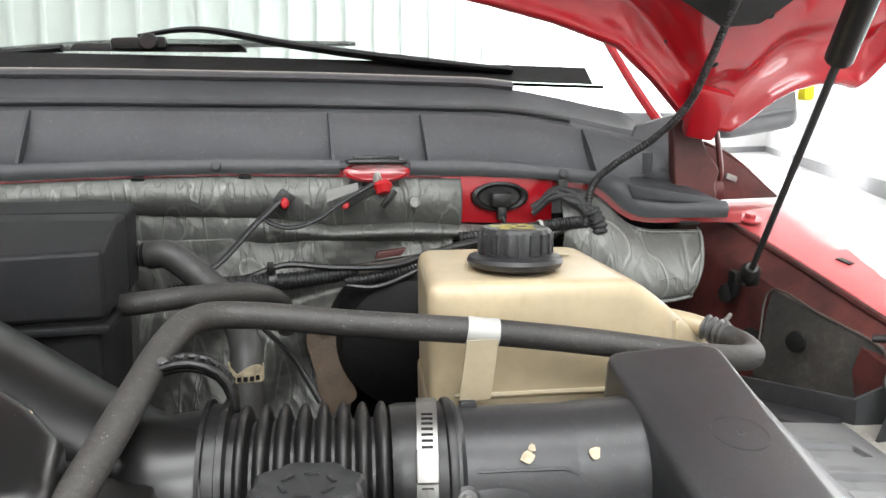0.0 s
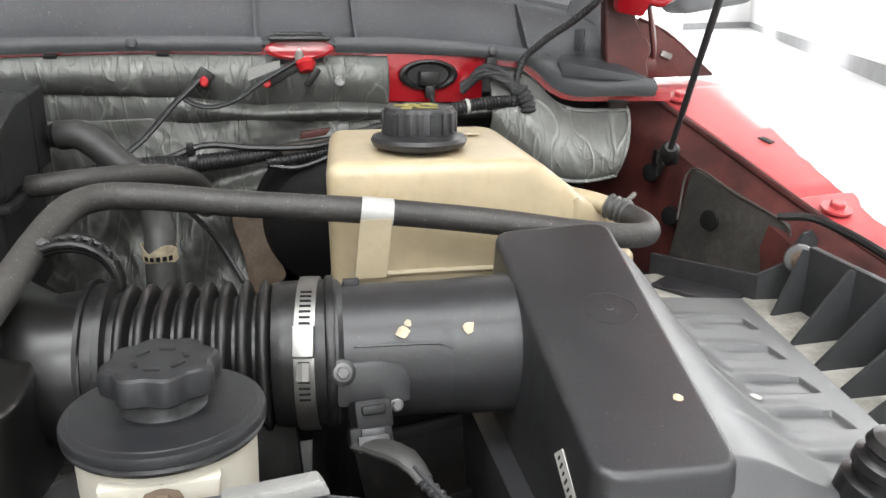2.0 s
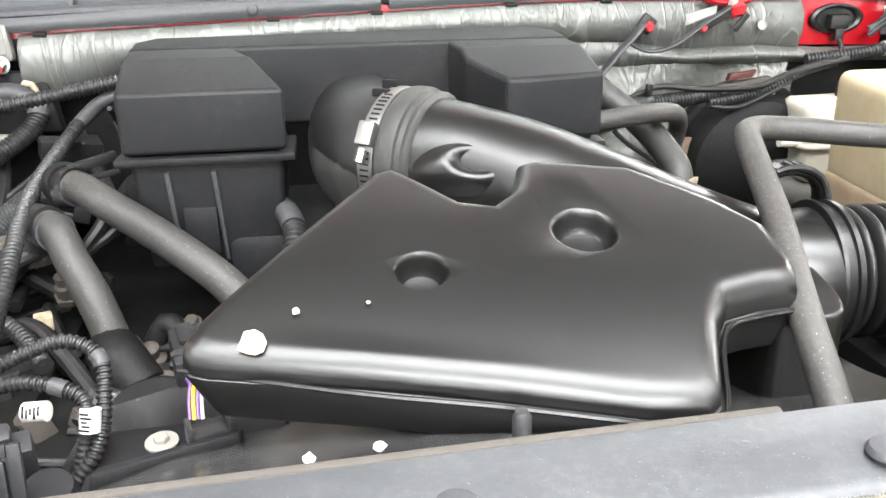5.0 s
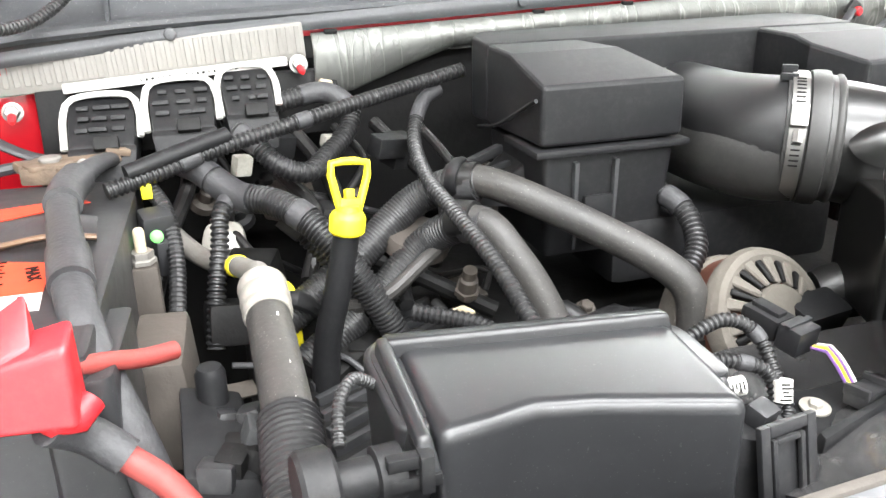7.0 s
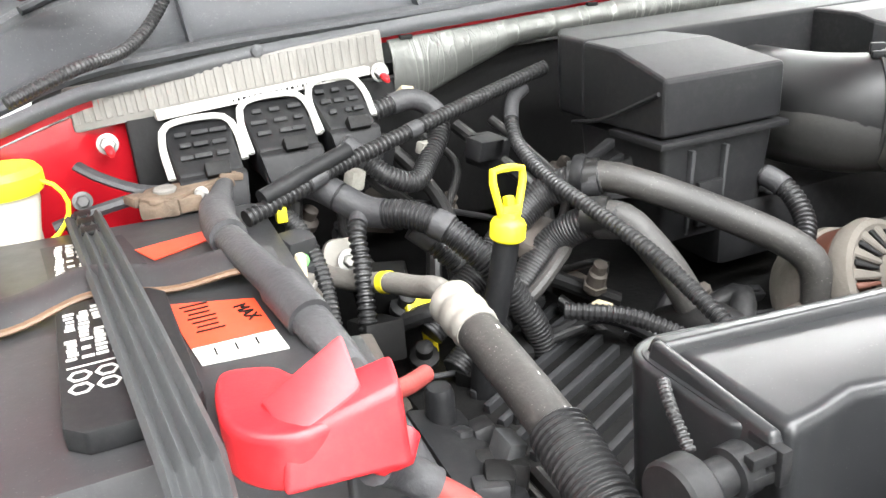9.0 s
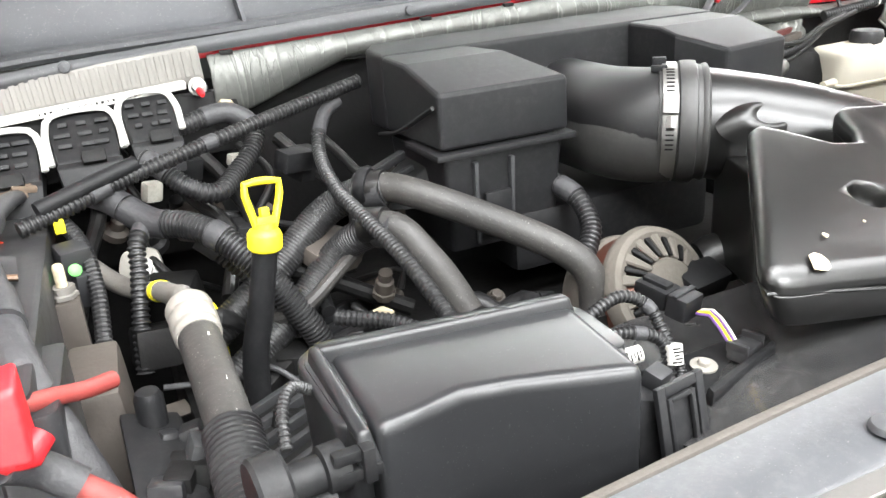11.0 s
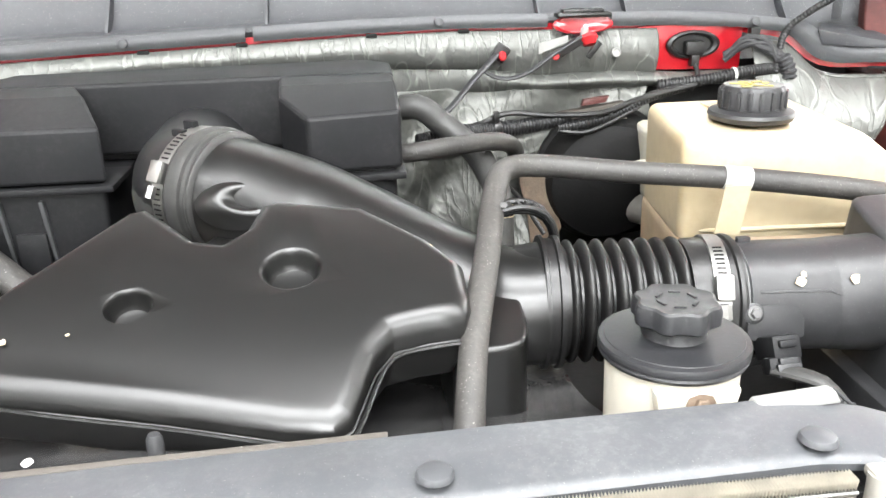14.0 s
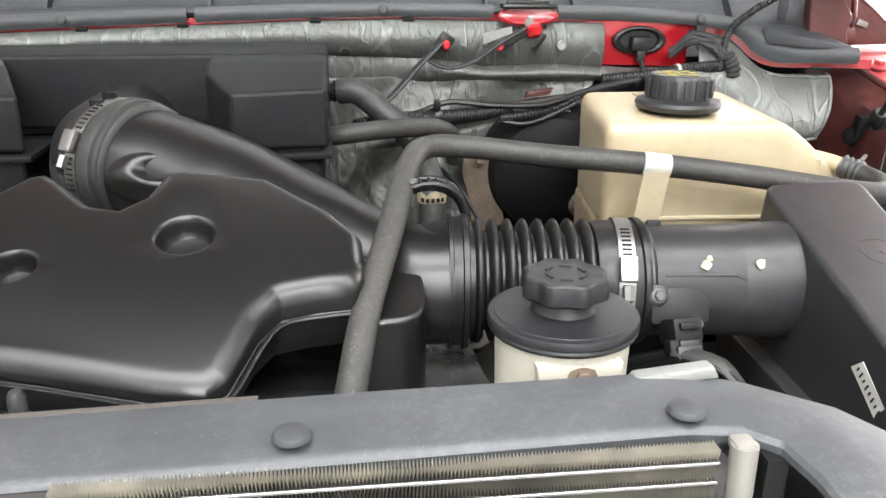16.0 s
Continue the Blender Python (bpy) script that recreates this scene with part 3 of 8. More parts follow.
for wx in (-0.5, 1.06):
    part("rear_wheel", lathe([(0.2, -0.12), (0.37, -0.12), (0.4, -0.09), (0.4, 0.09), (0.37, 0.12), (0.2, 0.12)], 40, axis_to((wx, 2.25, 0.4), (1, 0, 0))), "rubber", truck)
# left wing, alike
part("inner_apron", hexa([(-0.64, 0.20, 0.75), (-0.61, 0.20, 0.75), (-0.61, 1.0, 0.75), (-0.64, 1.0, 0.75), (-0.64, 0.20, 1.13), (-0.615, 0.20, 1.13), (-0.61, 0.95, 1.34), (-0.63, 0.95, 1.34)], 0.003), "redinner", truck)
bm = sheet(wing_f, 40, 12, 0.002)
bm.transform(Matrix.Translation((MID * 2 - 0.12, 0, 0)) @ Matrix.Diagonal((-1, 1, 1, 1)))
part("wing_panel", bm, "red", truck)
part("left_bulkhead_plate", hexa([(-0.62, 0.80, 1.2), (-0.37, 0.875, 1.2), (-0.37, 0.89, 1.2), (-0.62, 0.82, 1.2), (-0.62, 0.78, 1.33), (-0.37, 0.875, 1.385), (-0.37, 0.89, 1.385), (-0.62, 0.80, 1.33)], 0.002), "red", truck, "red painted bulkhead corner")
for p in ((-0.447, 0.845, 1.30),):
    hex_bolt(truck, p, (0.1, -1, 0.2), 0.0055, "tagband", 1.5)
# a black panel on the inner wing and dark upper bracket
part("splash_panel", hexa([(0.972, 0.728, 1.19), (0.982, 0.732, 1.19), (1.028, 0.60, 1.19), (1.018, 0.596, 1.19), (1.0, 0.737, 1.303), (1.008, 0.741, 1.303), (1.038, 0.614, 1.272), (1.030, 0.610, 1.272)], 0.003), "mud", truck, "black mud-stained splash panel")
part("panel_edge", tube([(0.985, 0.731, 1.25), (0.999, 0.736, 1.302), (1.014, 0.674, 1.2885), (1.029, 0.611, 1.272), (1.0265, 0.606, 1.25), (1.022, 0.60, 1.215)], 0.0013, 6), "brown", truck)
bm = prism([(1.0, 1.36), (1.044, 1.377), (1.13, 1.379), (1.077, 1.421), (1.051, 1.437), (1.024, 1.447), (1.0, 1.462)], 0, 0.006, 0.001)
bm.transform(Matrix.Translation((0, 0.938, 0)) @ turn(90))
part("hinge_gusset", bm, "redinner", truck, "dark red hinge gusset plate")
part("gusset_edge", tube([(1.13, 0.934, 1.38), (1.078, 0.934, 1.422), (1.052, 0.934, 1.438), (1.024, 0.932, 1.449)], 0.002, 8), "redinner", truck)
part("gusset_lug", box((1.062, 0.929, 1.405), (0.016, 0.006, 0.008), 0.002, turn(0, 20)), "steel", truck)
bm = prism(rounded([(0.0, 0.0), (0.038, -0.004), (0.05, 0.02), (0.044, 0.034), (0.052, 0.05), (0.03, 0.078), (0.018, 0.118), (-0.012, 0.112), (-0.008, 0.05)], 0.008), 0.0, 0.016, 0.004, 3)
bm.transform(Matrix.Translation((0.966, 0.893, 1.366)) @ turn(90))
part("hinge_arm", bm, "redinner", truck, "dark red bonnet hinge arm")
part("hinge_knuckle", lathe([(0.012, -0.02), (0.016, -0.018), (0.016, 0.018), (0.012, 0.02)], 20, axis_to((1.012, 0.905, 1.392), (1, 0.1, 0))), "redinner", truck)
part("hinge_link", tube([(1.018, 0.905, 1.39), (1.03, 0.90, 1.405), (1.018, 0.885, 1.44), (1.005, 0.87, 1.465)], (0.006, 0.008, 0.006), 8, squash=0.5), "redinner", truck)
for p in ((0.982, 0.79, 1.288), (0.985, 0.745, 1.25), (0.992, 0.68, 1.262)):
    part("panel_clip", lathe([(0.011, 0), (0.010, 0.003), (0.005, 0.004)], 18, axis_to(p, (-1, -0.4, 0.1))), "dark", truck)
part("rubber_stop", box((0.986, 0.785, 1.30), (0.01, 0.014, 0.03), 0.004, turn(10)), "dark", truck)
# windscreen pillar and cab
part("pillar", tube([(1.04, 1.02, 1.44), (1.02, 1.12, 1.52), (0.98, 1.45, 1.8), (0.93, 1.75, 2.0)], 0.007, 8), "red", truck)
part("pillar", tube([(-0.48, 1.02, 1.44), (-0.46, 1.12, 1.52), (-0.42, 1.45, 1.8), (-0.37, 1.75, 2.0)], 0.03, 8), "red", truck)
part("dashboard", hexa([(-0.4, 1.2, 1.2), (0.96, 1.2, 1.2), (0.96, 1.7, 1.2), (-0.4, 1.7, 1.2), (-0.4, 1.22, 1.5), (0.96, 1.22, 1.5), (0.96, 1.7, 1.56), (-0.4, 1.7, 1.56)], 0.01), "dark", truck)
windscreen = part("windscreen", sheet(lambda u, v: Vector((-0.42 + 1.38 * u, 1.1 + 0.025 * (1 - (2 * u - 1) ** 2) + 0.65 * v, 1.525 + 0.008 * (1 - (2 * u - 1) ** 2) + 0.5 * v)), 24, 8, 0.005), "glass", truck, "greenish windscreen glass")
windscreen.visible_shadow = False
part("frit_band", sheet(lambda u, v: Vector((-0.4 + 1.34 * u, 1.094 + 0.025 * (1 - (2 * u - 1) ** 2) + 0.03 * v, 1.528 + 0.008 * (1 - (2 * u - 1) ** 2) + 0.023 * v)), 24, 2, 0.002), "dark", truck)
mirror = part("side_mirror", join(box((1.5, 1.6, 1.505), (0.2, 0.09, 0.1), 0.032, turn(0, -8, 10), 5), box((1.5, 1.556, 1.495), (0.17, 0.012, 0.006), 0.002, turn(0, -8, 10)), box((1.35, 1.6, 1.483), (0.3, 0.03, 0.03), 0.005)), "mirror", truck, "grey side mirror housing")
part("lamp", box((1.603, 1.56, 1.545), (0.024, 0.03, 0.04), 0.008), "yellow", mirror, "amber marker lamp")

# wipers
wiper = thing("wiper", (0.3, 1.15, 1.53), "black windscreen wiper resting on the glass", "wiper")
part("arm", tube([(0.33, 1.16, 1.584), (0.41, 1.158, 1.594), (0.53, 1.15, 1.576), (0.66, 1.135, 1.56), (0.83, 1.115, 1.545)], (0.006, 0.011, 0.013, 0.014, 0.009), 10, squash=0.45), "plenum", wiper)
part("blade", tube([(0.12, 1.2, 1.56), (0.32, 1.205, 1.575), (0.62, 1.2, 1.582)], (0.006, 0.01, 0.008, 0.005), 8, squash=0.7), "rubber", wiper)
part("blade_holder", hexa([(0.24, 1.165, 1.562), (0.47, 1.165, 1.566), (0.47, 1.185, 1.568), (0.24, 1.185, 1.564), (0.25, 1.168, 1.574), (0.46, 1.168, 1.577), (0.46, 1.18, 1.577), (0.25, 1.18, 1.574)], 0.002), "plenum", wiper)
part("pivot_cover", join(box((0.332, 1.155, 1.574), (0.07, 0.02, 0.016), 0.006, turn(0, -3)), lathe([(0.012, 0), (0.013, 0.004), (0.01, 0.008)], 18, axis_to((0.345, 1.146, 1.574), (0, -1, 0.2)))), "rubber", wiper)
wiper = thing("wiper", (-0.2, 1.15, 1.53), "black windscreen wiper resting on the glass", "wiper")
part("arm", tube([(-0.3, 1.16, 1.535), (0.0, 1.165, 1.55), (0.16, 1.165, 1.558), (0.235, 1.165, 1.566)], (0.008, 0.014, 0.016, 0.012), 10, squash=0.45), "plenum", wiper)

# the raised bonnet
bonnet = thing("bonnet", (MID, 0.86, 1.46), "raised red bonnet with its pressed inner frame", "bonnet")


BONNET_EDGE = ((0.0, 0.2), (0.3, 0.152), (0.429, 0.127), (0.5, 0.11), (0.574, 0.086), (0.623, 0.048), (0.669, 0.006), (0.695, -0.02), (0.717, -0.012), (0.738, -0.016), (0.758, 0.003), (0.776, 0.023), (0.798, 0.038), (0.824, 0.046), (0.855, 0.047), (0.88, 0.04), (0.889, 0.06), (0.9, 0.09))


def bonnet_f(u, v, lift=0.0):
    """The bonnet's pressed inner frame, or with lift its outer skin: an even slope, a rolled edge and pressed ribs."""
    x = MID - 0.9 + 1.8 * u
    a = abs(x - MID)
    s0 = curve_at(BONNET_EDGE, a) + (0.004 if lift else 0.0)
    s = s0 + (1.15 - s0) * v * v
    d = s - s0
    relief = 0.0
    if not lift:
        relief += 0.008 * math.exp(-((d - 0.006) / 0.006) ** 2)
        relief -= 0.016 * math.exp(-((d - 0.05 - 0.06 * max(0.0, 0.6 - a)) / 0.022) ** 2)
        relief += 0.01 * math.exp(-((a - 0.685 + 0.25 * d) / 0.03) ** 2) * min(1.0, d / 0.05)
        relief -= 0.012 * math.exp(-((a - 0.79 + 0.2 * d) / 0.025) ** 2) * min(1.0, d / 0.04)
        relief += 0.012 * math.exp(-((a - 0.57 - 0.1 * d) / 0.035) ** 2) * min(1.0, d / 0.04)
        relief += 0.002 * noise.noise(Vector((x * 14, s * 14, 0)))
    return Vector((x, 0.86 - 0.5 * s - 0.86 * relief + lift * 0.8, 1.478 + 0.86 * s - 0.5 * relief + lift * 0.55))


part("inner_frame", sheet(lambda u, v: bonnet_f(u, v), 220, 70, 0.002), "red", bonnet, sharp=60)
part("outer_skin", sheet(lambda u, v: bonnet_f(u, v, 0.03), 160, 24, 0.002), "red", bonnet, sharp=60)


def dark_sheet_f(u, v):
    s = 0.235 + 0.72 * v
    half = 0.21 + 0.21 * min(1.0, max(0.0, (s - 0.2) / 0.16))
    q = bonnet_f(0.5 + (2 * u - 1) * half, s)
    edge = min(1.0, 8 * min(u, 1 - u, v, 1 - v))
    return q + Vector((0, -0.012 - 0.016 * edge, -0.008 - 0.01 * edge))


# added out of view, to keep bonnet red out of the covers' reflections
part("liner", sheet(dark_sheet_f, 50, 40, 0.006), "reflection_block", bonnet, "added black sheet blocking the bonnet's red reflection", sharp=60)
part("hinge_plate", hexa([(0.955, 0.85, 1.455), (0.99, 0.85, 1.45), (0.99, 0.865, 1.455), (0.955, 0.865, 1.465), (0.95, 0.82, 1.51), (1.0, 0.82, 1.50), (1.0, 0.835, 1.51), (0.95, 0.835, 1.52)], 0.006), "red", bonnet)
for hp in ((0.918, 0.817, 1.552), (0.9685, 0.8255, 1.537), (1.02, 0.799, 1.5825)):
    a, s_at = hp[0] - MID, (hp[2] - 1.478) / 0.86
    s0 = curve_at(BONNET_EDGE, a)
    q = bonnet_f((hp[0] - MID + 0.9) / 1.8, math.sqrt((s_at - s0) / (1.15 - s0)))
    part("hole", lathe([(0.007, -0.002), (0.007, 0.0015), (0.005, 0.002)], 16, axis_to(q, (0, -0.86, -0.5)) @ Matrix.Diagonal((1.0, 0.55, 1, 1))), "dark", bonnet)
strut = thing("gas_strut", (0.985, 0.75, 1.3), "black gas strut holding the bonnet open", "strut")
sb = Vector((0.966, 0.725, 1.321))
sd = Vector((-0.26, -0.72, 0.645)).normalized()
part("rod", tube([sb, sb + sd * 0.12, sb + sd * 0.32], 0.0031, 10), "tray", strut)
part("cylinder", tube([sb + sd * 0.30, sb + sd * 0.38, sb + sd * 0.5], 0.0098, 14), "rubber", strut)
part("socket", join(lathe([(0.008, 0), (0.01, 0.004), (0.01, 0.02), (0.006, 0.026)], 14, axis_to(sb - sd * 0.012, sd)), box(sb - sd * 0.008, (0.02, 0.014, 0.014), 0.003)), "rubber", strut)
solo("washer_hose", tube([(0.845, 0.865, 1.355), (0.855, 0.872, 1.40), (0.875, 0.86, 1.425), (0.91, 0.835, 1.455), (0.935, 0.81, 1.49), (0.94, 0.78, 1.53), (0.945, 0.74, 1.59), (0.95, 0.66, 1.69)], 0.0042, 10, rib=0.004, amp=0.0006), "loom", "thin black ribbed washer hose rising to the bonnet", "hose")

# ---- bulkhead insulation ----


def crumple(p, k=1.0):
    """Soft swells with sharp folds running aslant."""
    fold = 0.0
    for f, w in ((16, 1.0), (37, 0.5), (80, 0.22)):
        q = Vector((p.x * f * 1.3 + p.z * f * 0.7, p.y * f * 0.4, p.z * f * 0.55 - p.x * f * 0.25))
        fold += w * (1 - 2.2 * abs(noise.noise(q)))
    return k * (0.0021 * fold + noise.noise(p * 9) * 0.004)


def under_lip(x):
    return strip_z(STRIP_LOW, x) - 0.003


CREASE = ((-0.16, 1.334), (-0.11, 1.336), (-0.05, 1.356), (0.0, 1.372), (0.1, 1.376), (0.33, 1.375), (0.4, 1.371), (0.49, 1.367), (0.56, 1.355), (0.66, 1.357), (0.74, 1.35))
insulation = thing("bulkhead_insulation", (0.5, 0.93, 1.3), "crinkled silver foil insulation on the bulkhead", "insulation")


def upper_f(u, v):
    x = -0.15 + 0.86 * u
    top, low = under_lip(x), curve_at(CREASE, x)
    z = top + (low - top) * v
    y = smooth_table(LIP_Y, x) - 0.004 - 0.011 * math.sin(math.pi * min(1, v * 1.02)) ** 0.7
    return Vector((x, y - crumple(Vector((x, y, z)), 0.55) * min(1.0, 6 * v), z))


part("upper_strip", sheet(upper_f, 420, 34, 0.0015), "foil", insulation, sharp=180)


def roll_f(u, v):
    x = 0.3 + 0.54 * u
    top, low = curve_at(CREASE, x) + 0.004, 1.337 + 0.03 * max(0.0, 0.5 - x) - 0.01 * max(0.0, x - 0.7)
    z = top + (low - top) * v
    grow = min(1.0, max(0.0, (x - 0.45) / 0.1))
    y = 0.915 - (0.002 + 0.016 * grow) * math.sin(math.pi * v) ** 0.8
    return Vector((x, y - crumple(Vector((x, y, z)), 0.5), z))


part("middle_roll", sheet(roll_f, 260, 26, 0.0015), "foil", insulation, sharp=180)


def lower_f(u, v):
    z = 1.345 - 0.25 * v
    edge = 0.7 if z > 1.29 else 0.578 + 0.12 * max(0.0, (z - 1.262) / 0.028)
    edge += 0.004 * noise.noise(Vector((z * 120, 2, 0))) + 0.003 * noise.noise(Vector((z * 40, 5, 0)))
    x = 0.3 + (edge - 0.3) * u
    y = 0.918 - 0.05 * v - 0.012 * math.sin(6 * v + 7 * u) ** 2
    return Vector((x, y - crumple(Vector((x, 0.5, z)), 1.0), z))


part("lower_sheet", sheet(lower_f, 220, 150, 0.0015), "foildark", insulation, "dull darker foil sheet", sharp=180)


def pad_f(u, v):
    x = 0.824 + 0.158 * u
    top = Vector((x, smooth_table(LIP_Y, x) - 0.006, min(under_lip(x), 1.399) - 0.006 - 0.004 * min(1.0, u * 3)))
    low = Vector((0.82 + 0.136 * u, 0.872 - 0.07 * u, 1.325 - 0.04 * u - 0.03 * math.sin(math.pi * u)))
    p = top.lerp(low, v)
    p.y -= 0.016 * math.sin(math.pi * min(1.0, v * 1.05)) ** 0.7 + crumple(p, 0.45)
    if u > 0.95:
        p.y += (u - 0.95) * 0.5
    return p


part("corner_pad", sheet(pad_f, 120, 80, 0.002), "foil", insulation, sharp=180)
part("pad_seam", tube([pad_f(0.93, v) + Vector((0, -0.0014, 0)) for v in np.linspace(0.03, 0.97, 14)], 0.0012, 6), "foil", insulation)
part("pad_hem", tube([pad_f(u, 0.035) + Vector((0, -0.0014, 0)) for u in np.linspace(0.55, 0.93, 12)], 0.0012, 6), "foil", insulation)
part("pad_clip", box((0.958, 0.836, 1.361), (0.022, 0.006, 0.003), 0.001, turn(0, 0, -25)), "dark", insulation)
part("stud_washer", lathe([(0.006, 0), (0.0058, 0.0016), (0.0045, 0.002), (0.004, 0.001), (0.001, 0.001)], 20, axis_to((0.654, 0.893, 1.383), (0, -1, 0.15))), "scrap", insulation)
panel = thing("access_panel", (0.755, 0.925, 1.355), "red painted access plate with a black grommet", "panel")
bm = prism(rounded([(0.686, 0.0), (0.822, -0.004), (0.822, 0.055), (0.686, 0.052)], 0.004), 0, 0.004, 0.001)
bm.transform(Matrix.Translation((0, 0.918, 1.358)) @ turn(90))
part("plate", bm, "red", panel)
gm = Matrix.Translation((0.757, 0.9135, 1.387)) @ turn(90) @ Matrix.Diagonal((0.033, 0.0165, 1, 1))
part("grommet", lathe([(0.62, 0.0), (0.98, 0.0), (1.05, 0.003), (1.02, 0.0065), (0.9, 0.008), (0.78, 0.006), (0.72, 0.002), (0.3, 0.0015)], 48, gm), "rubber", panel, "oval black rubber grommet")
part("grommet_plug", join(box((0.757, 0.906, 1.3835), (0.024, 0.014, 0.017), 0.004), box((0.757, 0.902, 1.3685), (0.011, 0.01, 0.014), 0.002)), "rubber", panel)
hex_bolt(panel, (0.699, 0.913, 1.372), (0, -1, 0.1), 0.004, "chip", 1.2)
solo("plug_lead", tube([(0.757, 0.9, 1.366), (0.76, 0.893, 1.35), (0.75, 0.888, 1.335)], 0.003, 8), "rubber", "short black lead below the grommet", "cable")
reflector = thing("rubber_drain_grommet", (0.612, 0.9, 1.41), "red and black cowl drain grommet", "grommet")
dm = Matrix.Translation((0.612, 0.898, 1.4165)) @ turn(72) @ Matrix.Diagonal((0.036, 0.0115, 1, 1))
part("dish", lathe([(0.5, -0.008), (0.95, -0.006), (1.04, 0.0), (1.02, 0.004), (0.9, 0.006), (0.5, 0.004)], 44, dm), "red", reflector, "oval red dish")
part("top", join(box((0.612, 0.897, 1.4285), (0.066, 0.022, 0.006), 0.003), box((0.612, 0.901, 1.4325), (0.05, 0.016, 0.005), 0.002)), "rubber", reflector, "black rubber top")
part("pale_tip", lathe([(0.0045, 0), (0.005, 0.007), (0.0025, 0.014)], 12, axis_to((0.611, 0.887, 1.406), (0, -0.6, 0.8))), "clear", reflector)
part("neck", lathe([(0.009, 0), (0.012, 0.005), (0.007, 0.013)], 16, axis_to((0.616, 0.888, 1.4065), (0.15, -0.4, -1))), "redplastic", reflector)
part("tongue", box((0.592, 0.884, 1.391), (0.04, 0.005, 0.010), 0.002, turn(0, -30)), "rubber", reflector)
part("tongue_tip", lathe([(0.004, 0), (0.0045, 0.004), (0.003, 0.006)], 12, axis_to((0.5755, 0.881, 1.3825), (0, -1, 0.1))), "redplastic", reflector)
part("side_tongue", box((0.624, 0.886, 1.388), (0.024, 0.004, 0.007), 0.0015, turn(0, -52)), "rubber", reflector)
part("pale_tab", sheet(lambda u, v: Vector((0.556 + 0.034 * u, 0.884 - 0.003 * u, 1.392 + 0.011 * u - (0.013 - 0.005 * u) * (v - 0.5))), 6, 4, 0.001), "scrap", reflector, "frosted plastic tab")


# ---- coolant reservoir ----
def degas_top(x, y):
    return 1.361 - max(0, x - 0.765) * 0.8 - max(0, 0.6 - y) * 0.12


reservoir = thing("coolant_reservoir", (0.73, 0.62, 1.12), "yellowed translucent plastic coolant reservoir", "reservoir")
CORNERS = ((0.606, 0.556), (0.762, 0.549), (0.79, 0.5485), (0.862, 0.598), (0.858, 0.69), (0.765, 0.695), (0.622, 0.695))


def bottle_body(low, high, w):
    """The bottle between two heights; its top, where high is None, falls away beyond the filler."""
    bm = bmesh.new()
    zt = (lambda x, y: degas_top(x, y)) if high is None else (lambda x, y: high)
    top = [bm.verts.new((x, y, zt(x, y))) for x, y in CORNERS]
    bot = [bm.verts.new((0.735 + (x - 0.735) * 0.985, 0.62 + (y - 0.62) * 0.985, low)) for x, y in CORNERS]
    for tri in ((0, 1, 5, 6), (1, 2, 3, 4, 5)):
        bm.faces.new([top[i] for i in tri])
    bm.faces.new(bot[::-1])
    for i in range(7):
        bm.faces.new((top[i], bot[i], bot[(i + 1) % 7], top[(i + 1) % 7]))
    bmesh.ops.recalc_face_normals(bm, faces=bm.faces[:])
    return soften(bm, w, 6, 18)


part("bottle", bottle_body(1.256, None, 0.019), "cream", reservoir, sharp=60)
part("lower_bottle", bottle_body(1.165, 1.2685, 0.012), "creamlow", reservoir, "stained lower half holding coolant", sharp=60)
part("embossed_plate", box((0.705, 0.655, 1.3612), (0.075, 0.035, 0.0012), 0.0005), "cream", reservoir)
for k in range(3):
    part("embossed_bar", box((0.70 - 0.006 * k, 0.664 - 0.009 * k, 1.3618), (0.05 - 0.012 * k, 0.0035, 0.0012), 0.0005), "cream", reservoir)
part("mount_bracket", prism([(0.64, 0.575), (0.84, 0.575), (0.84, 0.68), (0.64, 0.68)], 1.08, 1.19, 0.004), "dark", reservoir, "black mounting bracket")
part("seam_ridge", tube([(0.622, 0.62, 1.272), (0.6165, 0.575, 1.272), (0.63, 0.5565, 1.272), (0.70, 0.5525, 1.272), (0.775, 0.5485, 1.272), (0.80, 0.556, 1.272), (0.845, 0.59, 1.272)], 0.0022, 8), "cream", reservoir)
part("corner_ridge", tube([(0.797, 0.5555, 1.322), (0.799, 0.5555, 1.30), (0.7995, 0.5555, 1.262), (0.80, 0.5555, 1.22)], 0.0035, 8), "cream", reservoir)
CAPM = Matrix.Translation((0.683, 0.598, 1.358))
cap = part("cap", join(lathe([(0.026, 0), (0.0355, 0.003), (0.0375, 0.007), (0.036, 0.010), (0.0285, 0.012), (0.0285, 0.014)], 48, CAPM),
                       lathe([(0.0275, 0.012), (0.0275, 0.029), (0.0255, 0.032), (0.024, 0.0325), (0.022, 0.0318)], 72, CAPM, 18, 0.02)), "cap", reservoir, "ribbed dark grey screw cap")
for k in range(18):
    a = 2 * math.pi * k / 18
    part("rib", box((0.683 + 0.0278 * math.cos(a), 0.598 + 0.0278 * math.sin(a), 1.379), (0.003, 0.004, 0.016), 0.0008, turn(0, 0, math.degrees(a))), "cap", cap)
